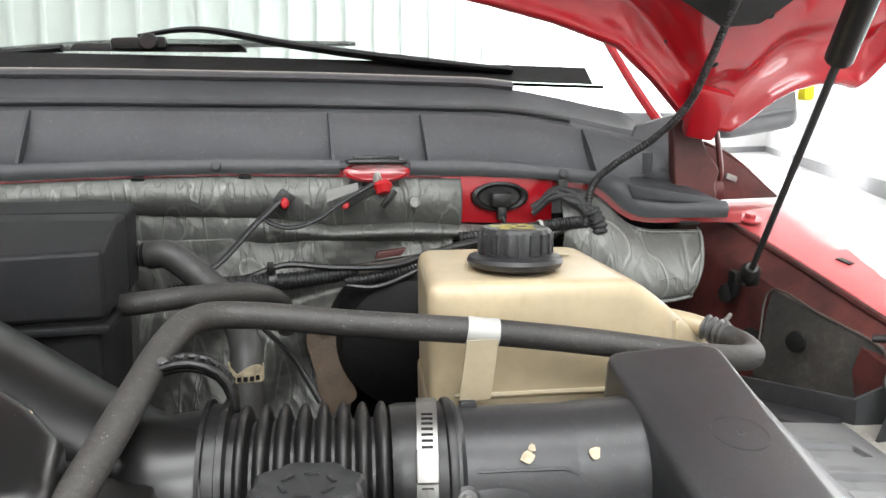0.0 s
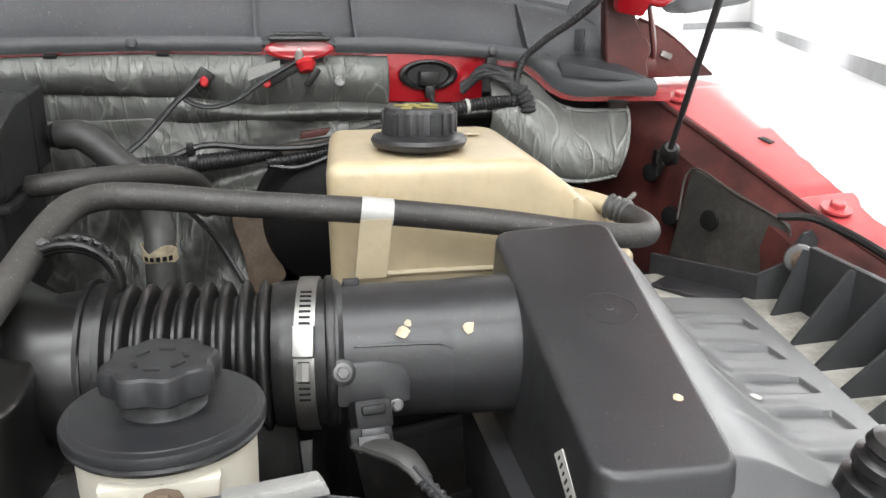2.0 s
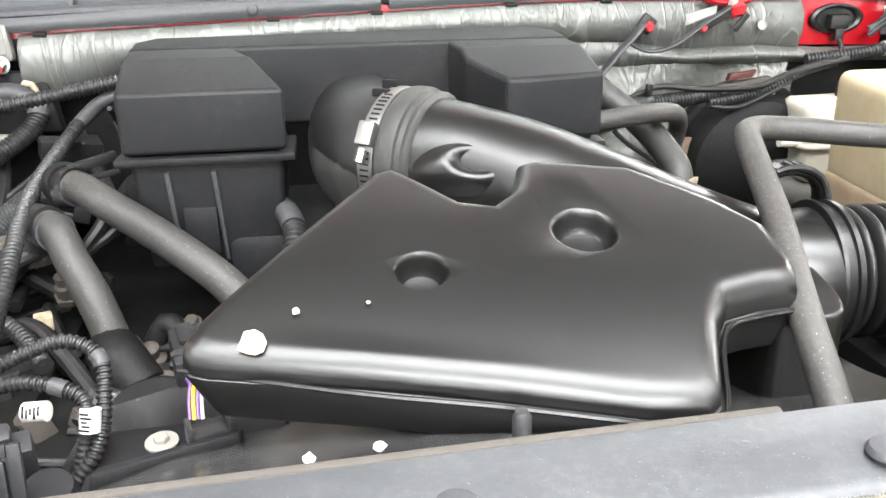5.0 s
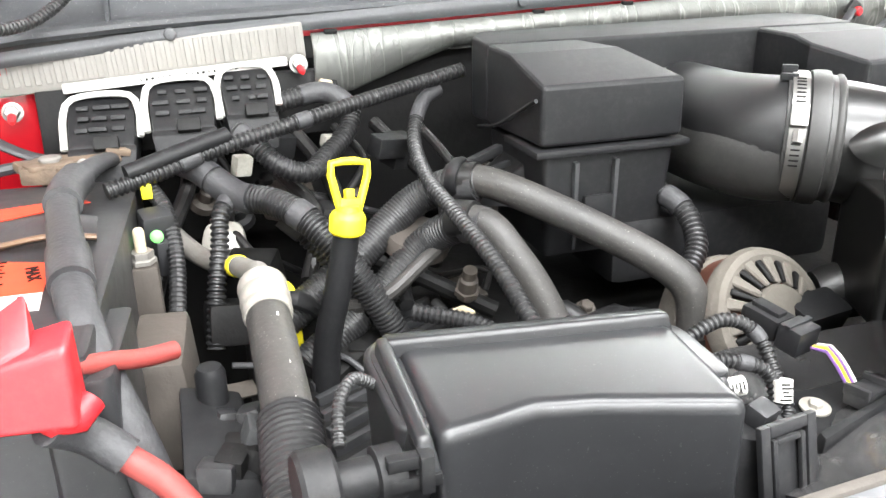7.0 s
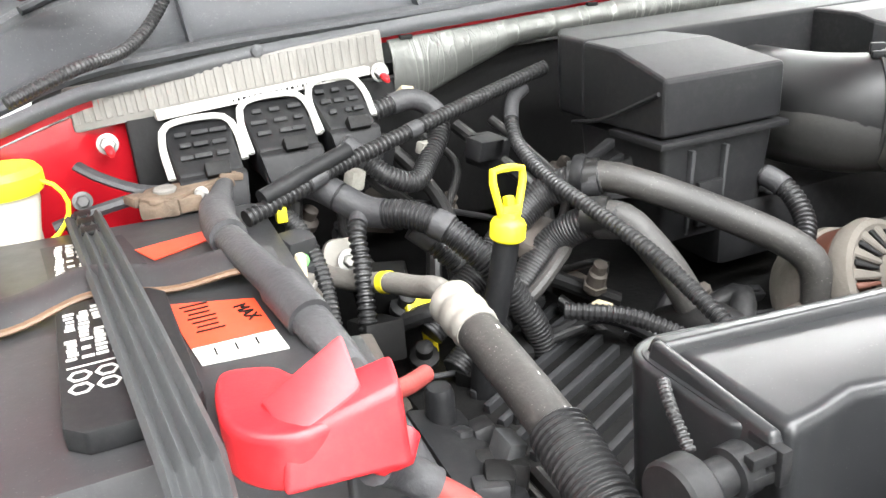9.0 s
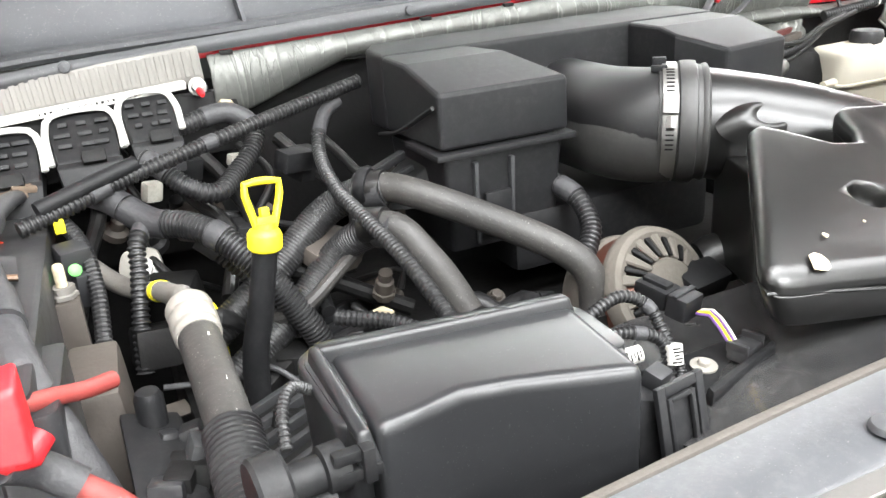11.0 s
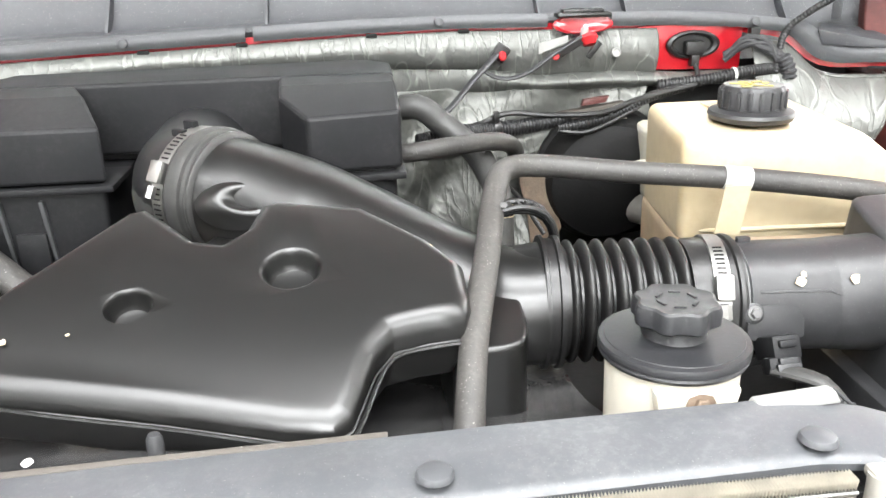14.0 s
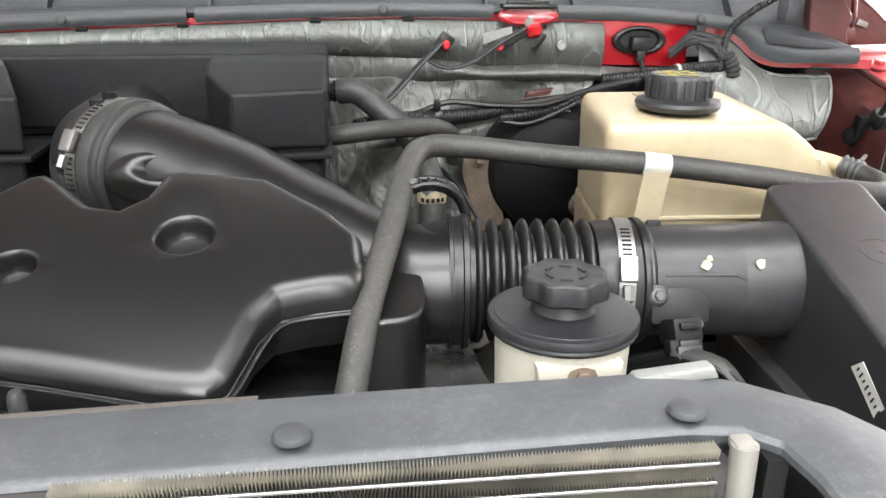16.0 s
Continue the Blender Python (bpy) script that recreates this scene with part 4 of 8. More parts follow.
for k, (bx, by, sx, sy) in enumerate(((-0.012, 0.008, 0.012, 0.004), (-0.004, 0.013, 0.008, 0.003), (0.008, 0.012, 0.01, 0.004), (-0.008, 0.0, 0.007, 0.003), (0.012, 0.004, 0.006, 0.004), (-0.002, -0.004, 0.004, 0.006), (0.006, -0.010, 0.012, 0.003), (-0.012, -0.010, 0.008, 0.003), (-0.001, 0.006, 0.004, 0.004))):
    part("printed_mark", box((0.683 + bx, 0.598 + by, 1.3904), (sx, sy, 0.0008), 0.0, turn(0, 0, 20 * (k % 3 - 1))), "yellowprint", cap, "faded yellow printed mark")
part("nipple", tube([(0.806, 0.60, 1.312), (0.824, 0.584, 1.312), (0.838, 0.57, 1.308)], (0.0105, 0.0078, 0.0078), 16), "cream", reservoir)
part("lower_lobe", prism(rounded([(0.79, 0.548), (0.858, 0.56), (0.862, 0.62), (0.79, 0.62)], 0.02), 1.176, 1.272, 0.01, 3), "cream", reservoir, sharp=50)

# overflow hose round the bay, with its clamp and a strip of tape
OVER = thing("overflow_hose", (0.375, 0.275, 1.235), "dusty black rubber overflow hose across the engine bay", "hose")
part("hose", tube([(0.375, 0.275, 1.235), (0.385, 0.30, 1.25), (0.398, 0.36, 1.282), (0.418, 0.43, 1.312), (0.436, 0.50, 1.337), (0.452, 0.535, 1.343), (0.485, 0.545, 1.341), (0.55, 0.535, 1.335), (0.64, 0.523, 1.328), (0.72, 0.512, 1.319), (0.785, 0.505, 1.309), (0.822, 0.507, 1.304), (0.844, 0.523, 1.301), (0.850, 0.547, 1.303), (0.838, 0.57, 1.308)], 0.0092, 18), "hose", OVER)
part("spring_clamp", tube([(0.8335, 0.5755, 1.310), (0.8395, 0.568, 1.308), (0.8455, 0.560, 1.306)], 0.0098, 20, rib=0.005, amp=0.0016), "tagband", OVER, "grey ribbed spring clamp")
part("clamp_ear", box((0.853, 0.574, 1.316), (0.013, 0.003, 0.0035), 0.001, turn(0, -20, 35)), "alloy", OVER)
tape = thing("tape_strip", (0.637, 0.52, 1.25), "frosted tape wrapped round the hose", "tape")
part("wrap", tube([(0.627, 0.524, 1.3295), (0.638, 0.523, 1.328), (0.649, 0.522, 1.327)], 0.0098, 18), "clear", tape)
part("tail", sheet(lambda u, v: Vector((0.625 + 0.022 * u - 0.004 * v, 0.5135 + 0.004 * v, 1.325 - 0.043 * v)), 2, 6, 0.0008), "cream", tape, "loose translucent tape end")
solo("short_coolant_hose", tube([(0.366, 0.70, 1.318), (0.39, 0.69, 1.322), (0.43, 0.70, 1.324), (0.48, 0.735, 1.318), (0.505, 0.77, 1.30), (0.51, 0.79, 1.27)], 0.0095, 16), "hose", "short dusty rubber hose behind the plenum", "hose")
solo("heater_hose", tube([(0.385, 0.785, 1.348), (0.405, 0.78, 1.348), (0.43, 0.775, 1.328), (0.458, 0.755, 1.305), (0.472, 0.71, 1.28), (0.474, 0.69, 1.262), (0.474, 0.675, 1.2)], 0.0135, 16), "collar", "dusty black heater hose bending down", "hose")
tag = thing("heater_hose_tag", (0.474, 0.688, 1.25), "torn cream paper tag round a hose", "tag")
part("band", sheet(lambda u, v: Vector((0.474 + 0.0147 * math.cos(6.28 * u), 0.6885 - 0.004 * v + 0.0147 * math.sin(6.28 * u), 1.253 + 0.017 * v * (0.55 + 0.45 * abs(math.sin(9.4 * u))))), 60, 4, 0.0004), "chip", tag)
for k in range(5):
    a = -2.3 + 0.35 * k
    part("print_bar", box((0.474 + 0.0152 * math.cos(a), 0.687 + 0.0152 * math.sin(a), 1.258), (0.0034, 0.0008, 0.004), 0.0, turn(0, 0, math.degrees(a) + 90)), "dark", tag)
solo("heater_fitting", tube([(0.36, 0.79, 1.347), (0.38, 0.787, 1.348), (0.395, 0.784, 1.348)], 0.011, 14, rib=0.006, amp=0.002), "rubber", "black ribbed heater pipe fitting", "fitting")

# brake parts
booster = thing("brake_booster", (0.635, 0.88, 1.1), "round black vacuum brake booster", "brake booster")
part("drum", lathe([(0.02, -0.045), (0.05, -0.04), (0.072, -0.03), (0.08, -0.012), (0.083, 0.0), (0.088, 0.003), (0.088, 0.009), (0.082, 0.012), (0.08, 0.04)], 48, axis_to((0.64, 0.88, 1.235), (0, 1, 0.1))), "dark", booster)
part("clip", join(box((0.652, 0.862, 1.302), (0.013, 0.004, 0.02), 0.001), box((0.652, 0.859, 1.309), (0.016, 0.005, 0.004), 0.001), box((0.652, 0.859, 1.295), (0.016, 0.005, 0.004), 0.001)), "steel", booster)
bm = prism(rounded([(0.532, 1.262), (0.575, 1.262), (0.584, 1.23), (0.574, 1.21), (0.586, 1.17), (0.546, 1.15), (0.54, 1.2), (0.53, 1.235)], 0.008), 0.0, 0.005, 0.001)
bm.transform(Matrix.Translation((0, 0.868, 0)) @ turn(90))
part("bracket", bm, "rust", booster, "rusty brown bracket")
hex_bolt(booster, (0.551, 0.862, 1.251), (0, -1, 0.1), 0.005, "rust", 1.6)
brake_res = thing("brake_fluid_reservoir", (0.72, 0.8, 1.2), "milky white brake fluid reservoir with black cap", "reservoir")
part("bottle", prism(rounded([(0.668, 0.80), (0.79, 0.80), (0.79, 0.865), (0.668, 0.865)], 0.018), 1.215, lambda x, y: 1.309 - 0.12 * max(0, 0.695 - x), 0.012, 4, 0.88), "milk", brake_res, sharp=60)
part("rim", prism(rounded([(0.666, 0.798), (0.792, 0.798), (0.792, 0.867), (0.666, 0.867)], 0.018), 1.256, 1.26, 0.0015), "milk", brake_res)
part("spout", tube([(0.68, 0.82, 1.262), (0.66, 0.815, 1.262), (0.645, 0.812, 1.263)], (0.007, 0.006, 0.0045), 10), "milk", brake_res)
part("cap", lathe([(0.021, 0), (0.022, 0.012), (0.02, 0.018), (0.015, 0.019)], 28, Matrix.Translation((0.742, 0.83, 1.306)), 14, 0.02), "cap", brake_res)
part("master_cylinder", tube([(0.66, 0.88, 1.2), (0.70, 0.82, 1.2), (0.735, 0.75, 1.2)], 0.022, 16), "alloy", brake_res)

# leads over the bulkhead
solo("brake_loom", tube([(0.4, 0.79, 1.312), (0.46, 0.82, 1.31), (0.5, 0.835, 1.308), (0.56, 0.84, 1.313), (0.585, 0.842, 1.318)], (0.005, 0.009, 0.0095, 0.009, 0.006), 12, rib=0.004, amp=0.001), "loom", "black ribbed wiring loom along the bulkhead", "loom")
solo("brake_loom", tube([(0.57, 0.84, 1.306), (0.6, 0.84, 1.309), (0.64, 0.845, 1.317), (0.68, 0.85, 1.334), (0.73, 0.86, 1.344)], 0.0058, 12, rib=0.004, amp=0.001), "loom", "black ribbed loom running behind the reservoir", "loom")
solo("upper_lead", tube([(0.42, 0.80, 1.315), (0.47, 0.83, 1.315), (0.51, 0.838, 1.326), (0.56, 0.836, 1.322), (0.62, 0.836, 1.322), (0.67, 0.845, 1.335), (0.74, 0.85, 1.348)], 0.0034, 8), "rubber", "thin black lead along the bulkhead", "cable")
solo("lower_lead", tube([(0.57, 0.838, 1.303), (0.6, 0.836, 1.3), (0.63, 0.84, 1.308), (0.67, 0.846, 1.326)], 0.003, 8), "rubber", "thin black lead under the loom", "cable")
solo("lead_clip", join(lathe([(0.011, -0.004), (0.0115, 0), (0.011, 0.004)], 14, axis_to((0.497, 0.836, 1.31), (1, 0.1, 0.1))), box((0.495, 0.828, 1.325), (0.007, 0.006, 0.012), 0.0015)), "rubber", "black cable tie clip", "clip")
solo("long_loom", tube([(0.7, 0.87, 1.345), (0.76, 0.86, 1.352), (0.80, 0.86, 1.358), (0.84, 0.868, 1.36), (0.858, 0.872, 1.355)], 0.0068, 12, rib=0.004, amp=0.001), "loom", "black ribbed loom behind the reservoir", "loom")
solo("loom_tie", lathe([(0.008, -0.002), (0.0086, 0), (0.008, 0.002)], 16, axis_to((0.79, 0.86, 1.3565), (1, 0.05, 0.1))), "clear", "pale cable tie round a loom", "cable tie")
solo("flange_plate", hexa([(0.575, 0.872, 1.305), (0.66, 0.868, 1.317), (0.66, 0.88, 1.317), (0.575, 0.884, 1.305), (0.575, 0.872, 1.316), (0.66, 0.868, 1.328), (0.66, 0.88, 1.328), (0.575, 0.884, 1.316)], 0.0015), "brown", "dusty brown seam plate on the bulkhead", "plate")
solo("seam_patch", hexa([(0.606, 0.868, 1.324), (0.635, 0.866, 1.328), (0.635, 0.874, 1.328), (0.606, 0.876, 1.324), (0.609, 0.868, 1.332), (0.64, 0.866, 1.336), (0.64, 0.874, 1.336), (0.609, 0.876, 1.332)], 0.001), "redinner", "bare dark red strip of bulkhead", "panel strip")
solo("bulkhead_wire", tube([(0.47, 0.86, 1.275), (0.485, 0.845, 1.26), (0.515, 0.8, 1.238), (0.54, 0.77, 1.2)], 0.0028, 8), "rubber", "thin black wire over the foil", "cable")
solo("ribbon_cable", tube([(0.606, 0.88, 1.405), (0.572, 0.876, 1.386), (0.545, 0.874, 1.368), (0.52, 0.874, 1.36), (0.5, 0.876, 1.363), (0.487, 0.878, 1.372)], 0.0052, 10, squash=0.45), "tape", "flat grey-black cable draped over the foil", "cable")
bond = thing("hook_clip", (0.5, 0.87, 1.33), "black hooked strap with a red clip", "strap")
part("strap", tube([(0.506, 0.882, 1.388), (0.492, 0.876, 1.375), (0.478, 0.874, 1.362), (0.45, 0.868, 1.332), (0.43, 0.862, 1.316)], 0.0056, 8, squash=0.5), "tape", bond)
part("head", box((0.5105, 0.886, 1.3885), (0.018, 0.007, 0.02), 0.003, turn(0, 35)), "rubber", bond)
part("stud", lathe([(0.0042, 0), (0.0045, 0.006), (0.003, 0.008)], 12, axis_to((0.5115, 0.882, 1.386), (0, -1, 0)) @ Matrix.Diagonal((1, 1.3, 1, 1))), "redplastic", bond, "small red clip")
bundle = thing("wiring_bundle", (0.85, 0.88, 1.36), "bunch of taped black wires by the bulkhead", "wiring")
for k in range(6):
    rr = random.Random(k)
    j = lambda s: (rr.random() - 0.5) * s
    part("wire", tube([(0.795 + j(0.01), 0.895, 1.372 + j(0.01)), (0.815, 0.885 + j(0.01), 1.392 + j(0.01)), (0.835 + j(0.01), 0.872, 1.385 + j(0.012)), (0.852 + j(0.012), 0.868, 1.37 + j(0.012)), (0.862 + j(0.01), 0.866, 1.352), (0.85 + j(0.02), 0.868, 1.335)], 0.0034, 8), "tape", bundle)
part("plug", box((0.825, 0.89, 1.4), (0.012, 0.012, 0.014), 0.002), "rubber", bundle)
part("sleeve", tube([(0.852, 0.866, 1.374), (0.86, 0.864, 1.36), (0.862, 0.863, 1.348)], 0.009, 10, rib=0.006, amp=0.002), "tape", bundle)

# ---- intake ----
AX_Y, AX_Z = 0.447, 1.262
IM = Matrix.Translation((0.55, AX_Y, AX_Z)) @ turn(0, 0, -5) @ Matrix.Translation((-0.55, 0, 0))
intake = thing("intake_tube", (0.6, AX_Y, 1.2), "black plastic air intake tube with rubber bellows", "intake tube")
prof = []
x = 0.4765
for k in range(8):
    prof += [(0.0362, x), (0.0395, x + 0.0008), (0.0432, x + 0.002), (0.0454, x + 0.0038), (0.0456, x + 0.0048), (0.0449, x + 0.0064), (0.0428, x + 0.0074), (0.0385, x + 0.0086), (0.0362, x + 0.0094)]
    x += 0.0111
bm = lathe(prof, 48, IM @ turn(0, 90))
part("bellows", bm, "rubber", intake, "ribbed black rubber bellows", sharp=60)
part("front_collar", lathe([(0.036, 0.562), (0.0428, 0.5635), (0.0438, 0.567), (0.0442, 0.57), (0.0442, 0.5935), (0.0462, 0.5945), (0.0468, 0.5965), (0.0462, 0.599), (0.040, 0.6)], 48, IM @ turn(0, 90)), "rubber", intake)
part("rear_collar", lathe([(0.036, 0.44), (0.042, 0.441), (0.0435, 0.452), (0.045, 0.463), (0.045, 0.470), (0.0415, 0.472), (0.0415, 0.478)], 48, IM @ turn(0, 90)), "rubber", intake)
clamp_band(intake, (0.5845, AX_Y - 0.003, AX_Z), (1, -0.16, 0), 0.0447, 0.0115, (0, -0.86, 0.5))
part("sensor_tube", lathe([(0.03, 0.597), (0.044, 0.5975), (0.0444, 0.601), (0.041, 0.604), (0.041, 0.65), (0.0415, 0.72), (0.0415, 0.74)], 48, IM @ turn(0, 90)), "airbox", intake)
part("raised_edge", tube([(0.606, AX_Y - 0.0415, AX_Z + 0.018), (0.64, AX_Y - 0.0446, AX_Z + 0.018), (0.66, AX_Y - 0.047, AX_Z + 0.016), (0.668, AX_Y - 0.051, AX_Z + 0.0)], 0.001, 6), "airbox", intake)
part("peg", box((0.61, AX_Y + 0.0, AX_Z + 0.042), (0.01, 0.005, 0.005), 0.001), "airbox", intake)
part("flange_ring", lathe([(0.043, 0.459), (0.0495, 0.46), (0.0498, 0.4625), (0.047, 0.4632), (0.047, 0.4692), (0.0495, 0.47), (0.0495, 0.4735), (0.043, 0.4745)], 56, IM @ turn(0, 90)), "rubber", intake, "black plastic flange ring")
part("sensor_pad", box((0.616, AX_Y - 0.0445, AX_Z - 0.003), (0.043, 0.011, 0.026), 0.004, turn(-14)), "airbox", intake)
part("boss", lathe([(0.0075, -0.012), (0.0075, 0.001), (0.006, 0.002)], 20, axis_to((0.5985, AX_Y - 0.0485, AX_Z + 0.006), (0, -1, 0.35))), "airbox", intake)
hex_bolt(intake, (0.5985, AX_Y - 0.0505, AX_Z + 0.007), (0, -1, 0.35), 0.0038, "tagband", 1.4)
hex_bolt(intake, (0.6285, AX_Y - 0.052, AX_Z - 0.0155), (0, -1, 0.3), 0.0032, "tagband", 1.2)
chip(intake, (0.672, AX_Y - 0.0462, AX_Z + 0.0258), (0, -0.81, 0.58), 0.0036)
chip(intake, (0.634, AX_Y - 0.0422, AX_Z + 0.0252), (0, -0.81, 0.58), 0.0038)
chip(intake, (0.6375, AX_Y - 0.0386, AX_Z + 0.0285), (0, -0.7, 0.7), 0.0022)
sensor = thing("airflow_sensor", (0.614, 0.37, 1.22), "black airflow sensor plug with its lead", "sensor")
part("plug", join(box((0.612, 0.386, 1.247), (0.021, 0.026, 0.017), 0.003, turn(-28, 0, 4)), box((0.612, 0.379, 1.2535), (0.013, 0.014, 0.005), 0.0015, turn(-28, 0, 4)), box((0.61, 0.374, 1.24), (0.024, 0.012, 0.012), 0.003, turn(-28, 0, 4))), "plenum", sensor)
part("latch", join(box((0.611, 0.3705, 1.2445), (0.013, 0.008, 0.005), 0.001, turn(-28)), box((0.611, 0.3655, 1.2405), (0.017, 0.004, 0.009), 0.001, turn(-28))), "cap", sensor)
part("boot", tube([(0.602, 0.372, 1.2385), (0.613, 0.363, 1.2395), (0.626, 0.35, 1.2385), (0.633, 0.338, 1.232)], (0.006, 0.008, 0.0075, 0.005), 12, squash=0.55), "collar", sensor)
part("lead", tube([(0.63, 0.341, 1.233), (0.641, 0.328, 1.225), (0.652, 0.312, 1.212), (0.67, 0.295, 1.185)], 0.0036, 12, rib=0.0045, amp=0.001), "tape", sensor)
for k in range(3):
    part("wire", tube([(0.628, 0.346 - 0.002 * k, 1.2385), (0.635, 0.335 - 0.002 * k, 1.233), (0.643, 0.324, 1.225)], 0.0011, 6), "grey", sensor)
ARCH = ((0.436, 0.474, 1.3305), (0.447, 0.4735, 1.333), (0.458, 0.473, 1.3315), (0.4675, 0.4725, 1.326), (0.4735, 0.4725, 1.316), (0.4757, 0.4725, 1.304))
rail = thing("harness_clip_rail", (0.45, 0.455, 1.31), "black plastic ladder clip arching over the intake", "clip")
for dy in (-0.0075, 0.0075):
    part("side_bar", tube([(a, b_ + dy, c) for a, b_, c in ARCH], 0.0024, 8), "rubber", rail)
for p, _, _ in smooth_path(ARCH, 0.0062):
    part("rung", box((p.x, p.y, p.z - 0.0006), (0.0026, 0.015, 0.0035), 0.0008), "rubber", rail)
part("bed", tube([(a, b_, c - 0.004) for a, b_, c in ARCH], 0.0075, 10, squash=0.4), "dark", rail)
hex_bolt(rail, (0.4365, 0.469, 1.332), (-0.2, -0.6, 1), 0.003, "tagband", 1.3)


def lid_z(x, y):
    return 1.321 - 0.245 * (0.48 - y) - 0.02 * max(0, x - 0.78)


airbox = thing("air_filter_box", (0.77, 0.38, 1.1), "scuffed black plastic air filter box", "air filter box")
part("lid", prism(rounded([(0.695, 0.267), (0.764, 0.262), (0.793, 0.487), (0.709, 0.482)], 0.014), lambda x, y: lid_z(x, y) - 0.115, lid_z, 0.0135, 6, 1.12), "airbox", airbox, sharp=50)
part("lower_body", prism(rounded([(0.68, 0.25), (0.9, 0.22), (0.89, 0.5), (0.69, 0.495)], 0.01), 1.05, 1.205, 0.005, 2, 0.92), "airbox", airbox)
part("tube_flare", lathe([(0.0405, 0.66), (0.0416, 0.672), (0.0425, 0.684), (0.0427, 0.694), (0.0434, 0.703), (0.0442, 0.711), (0.0445, 0.72)], 56, IM @ turn(0, 90)), "airbox", airbox, sharp=70)


GROOVES = ((0.5035, 0.927), (0.448, 0.912), (0.397, 0.90), (0.35, 0.889), (0.30, 0.885))


def ease(a, b, x):
    t = max(0.0, min(1.0, (x - a) / (b - a)))
    return t * t * (3 - 2 * t)


def shoulder_f(u, v):
    y = 0.245 + 0.318 * u
    x0 = 0.742 + 0.125 * (y - 0.262)
    x1 = 0.906 + 0.2256 * (y - 0.335)
    x = x0 + (x1 - x0) * v
    flat = 1.2345 - 0.09 * (x - 0.85)
    top = flat + (lid_z(x, y) - 0.0002 - flat) * (1 - ease(0.47, 0.515, y))
    t = min(1.0, (x - x0) / 0.098)
    z = flat + (top - flat) * (1 - ease(0, 1, t) ** 1.25)
    for gy, gx in GROOVES:
        run = ease(gx - 0.058, gx - 0.03, x) * (1 - ease(gx - 0.001, gx + 0.001, x))
        z -= 0.0032 * run * ease(-0.0125, -0.0105, y - gy) * (1 - ease(0.0085, 0.0105, y - gy))
        z += 0.0016 * ease(x0 + 0.03, x0 + 0.06, x) * (1 - ease(gx - 0.02, gx, x)) * ease(0.0105, 0.0125, y - gy) * (1 - ease(0.0125, 0.028, y - gy))
    z -= 2.4 * max(0.0, 0.272 - y) ** 1.1
    return Vector((x, y, z))


part("shoulder", sheet(shoulder_f, 190, 170, 0.002), "shoulder", airbox, "moulded shoulder of the air filter box, paled for sheen", sharp=50)
part("boot_cap", join(lathe([(0.012, -0.02), (0.016, -0.016), (0.0165, -0.004), (0.0125, -0.002), (0.0125, 0.002), (0.0155, 0.004), (0.0155, 0.009), (0.012, 0.011), (0.0115, 0.014), (0.0135, 0.016), (0.012, 0.021), (0.006, 0.023)], 32, axis_to((0.842, 0.268, 1.25), (0.15, -0.25, 1)))), "rubber", airbox, "ribbed black rubber cap")
bm = lathe([(0.0165, -0.0005), (0.0163, 0.0006), (0.0157, 0.0006), (0.0154, 0.0001), (0.003, 0.0001), (0.0022, 0.0007), (0.001, 0.0007)], 40, axis_to((0.752, 0.388, lid_z(0.752, 0.388) - 0.0004), (0, -0.245, 1)))
part("moulded_disc", bm, "airbox", airbox)
chip(airbox, (0.755, 0.31, lid_z(0.755, 0.31) + 0.0003), (0, -0.245, 1), 0.0028)
chip(airbox, (0.713, 0.395, lid_z(0.713, 0.395) - 0.008), (-1, 0, 0.4), 0.002, "white")
chip(airbox, (0.845, 0.372, 1.2395), (0.3, 0, 1), 0.004, "white")
lab = part("label", hexa([(0.6945, 0.2855, 1.2275), (0.6945, 0.278, 1.238), (0.6962, 0.278, 1.238), (0.6962, 0.2855, 1.2275), (0.6963, 0.3222, 1.2485), (0.6963, 0.3126, 1.2569), (0.698, 0.3126, 1.2569), (0.698, 0.3222, 1.2485)], 0.0), "white", airbox, "narrow white label with dark print")
for k in range(9):
    t = 0.06 + 0.105 * k
    cy, cz = 0.2825 + 0.0355 * t, 1.2325 + 0.0205 * t
    part("print_bar", box((0.6943 + 0.0018 * t, cy, cz), (0.0006, 0.0011, 0.003 + 0.0016 * (k % 2)), 0.0, turn(30)), "grey", lab)
# dirty ledge and gusseted tray beside the air box
ledge = thing("wing_ledge", (0.97, 0.5, 1.1), "mud-stained pale ledge with grey plastic gussets", "ledge")
part("plate", prism(rounded([(0.86, 0.22), (1.06, 0.22), (1.05, 0.66), (0.9, 0.66)], 0.01), 1.19, lambda x, y: 1.205 + 0.05 * (y - 0.4), 0.002), "dirty", ledge)
for k, (tx, ty) in enumerate(((0.976, 0.548), (0.958, 0.494), (0.948, 0.452), (0.939, 0.413), (0.931, 0.377), (0.923, 0.341))):
    ry = ty + 0.0045 - 0.002 * k
    bm = bmesh.new()
    vs = [bm.verts.new(q) for q in ((tx, ty, 1.204), (1.016, ry, 1.204), (1.013, ry, 1.266), (1.006, ry, 1.268), (tx + 0.003, ty, 1.213))]
    bm.faces.new(vs)
    bm.normal_update()
    bmesh.ops.solidify(bm, geom=bm.faces[:], thickness=0.003)
    part("gusset", bm, "tray", ledge)
part("rail", hexa([(1.009, 0.24, 1.20), (1.02, 0.24, 1.20), (1.02, 0.555, 1.21), (1.009, 0.555, 1.21), (1.009, 0.24, 1.262), (1.016, 0.24, 1.262), (1.018, 0.555, 1.27), (1.011, 0.555, 1.27)], 0.0015), "tray", ledge)
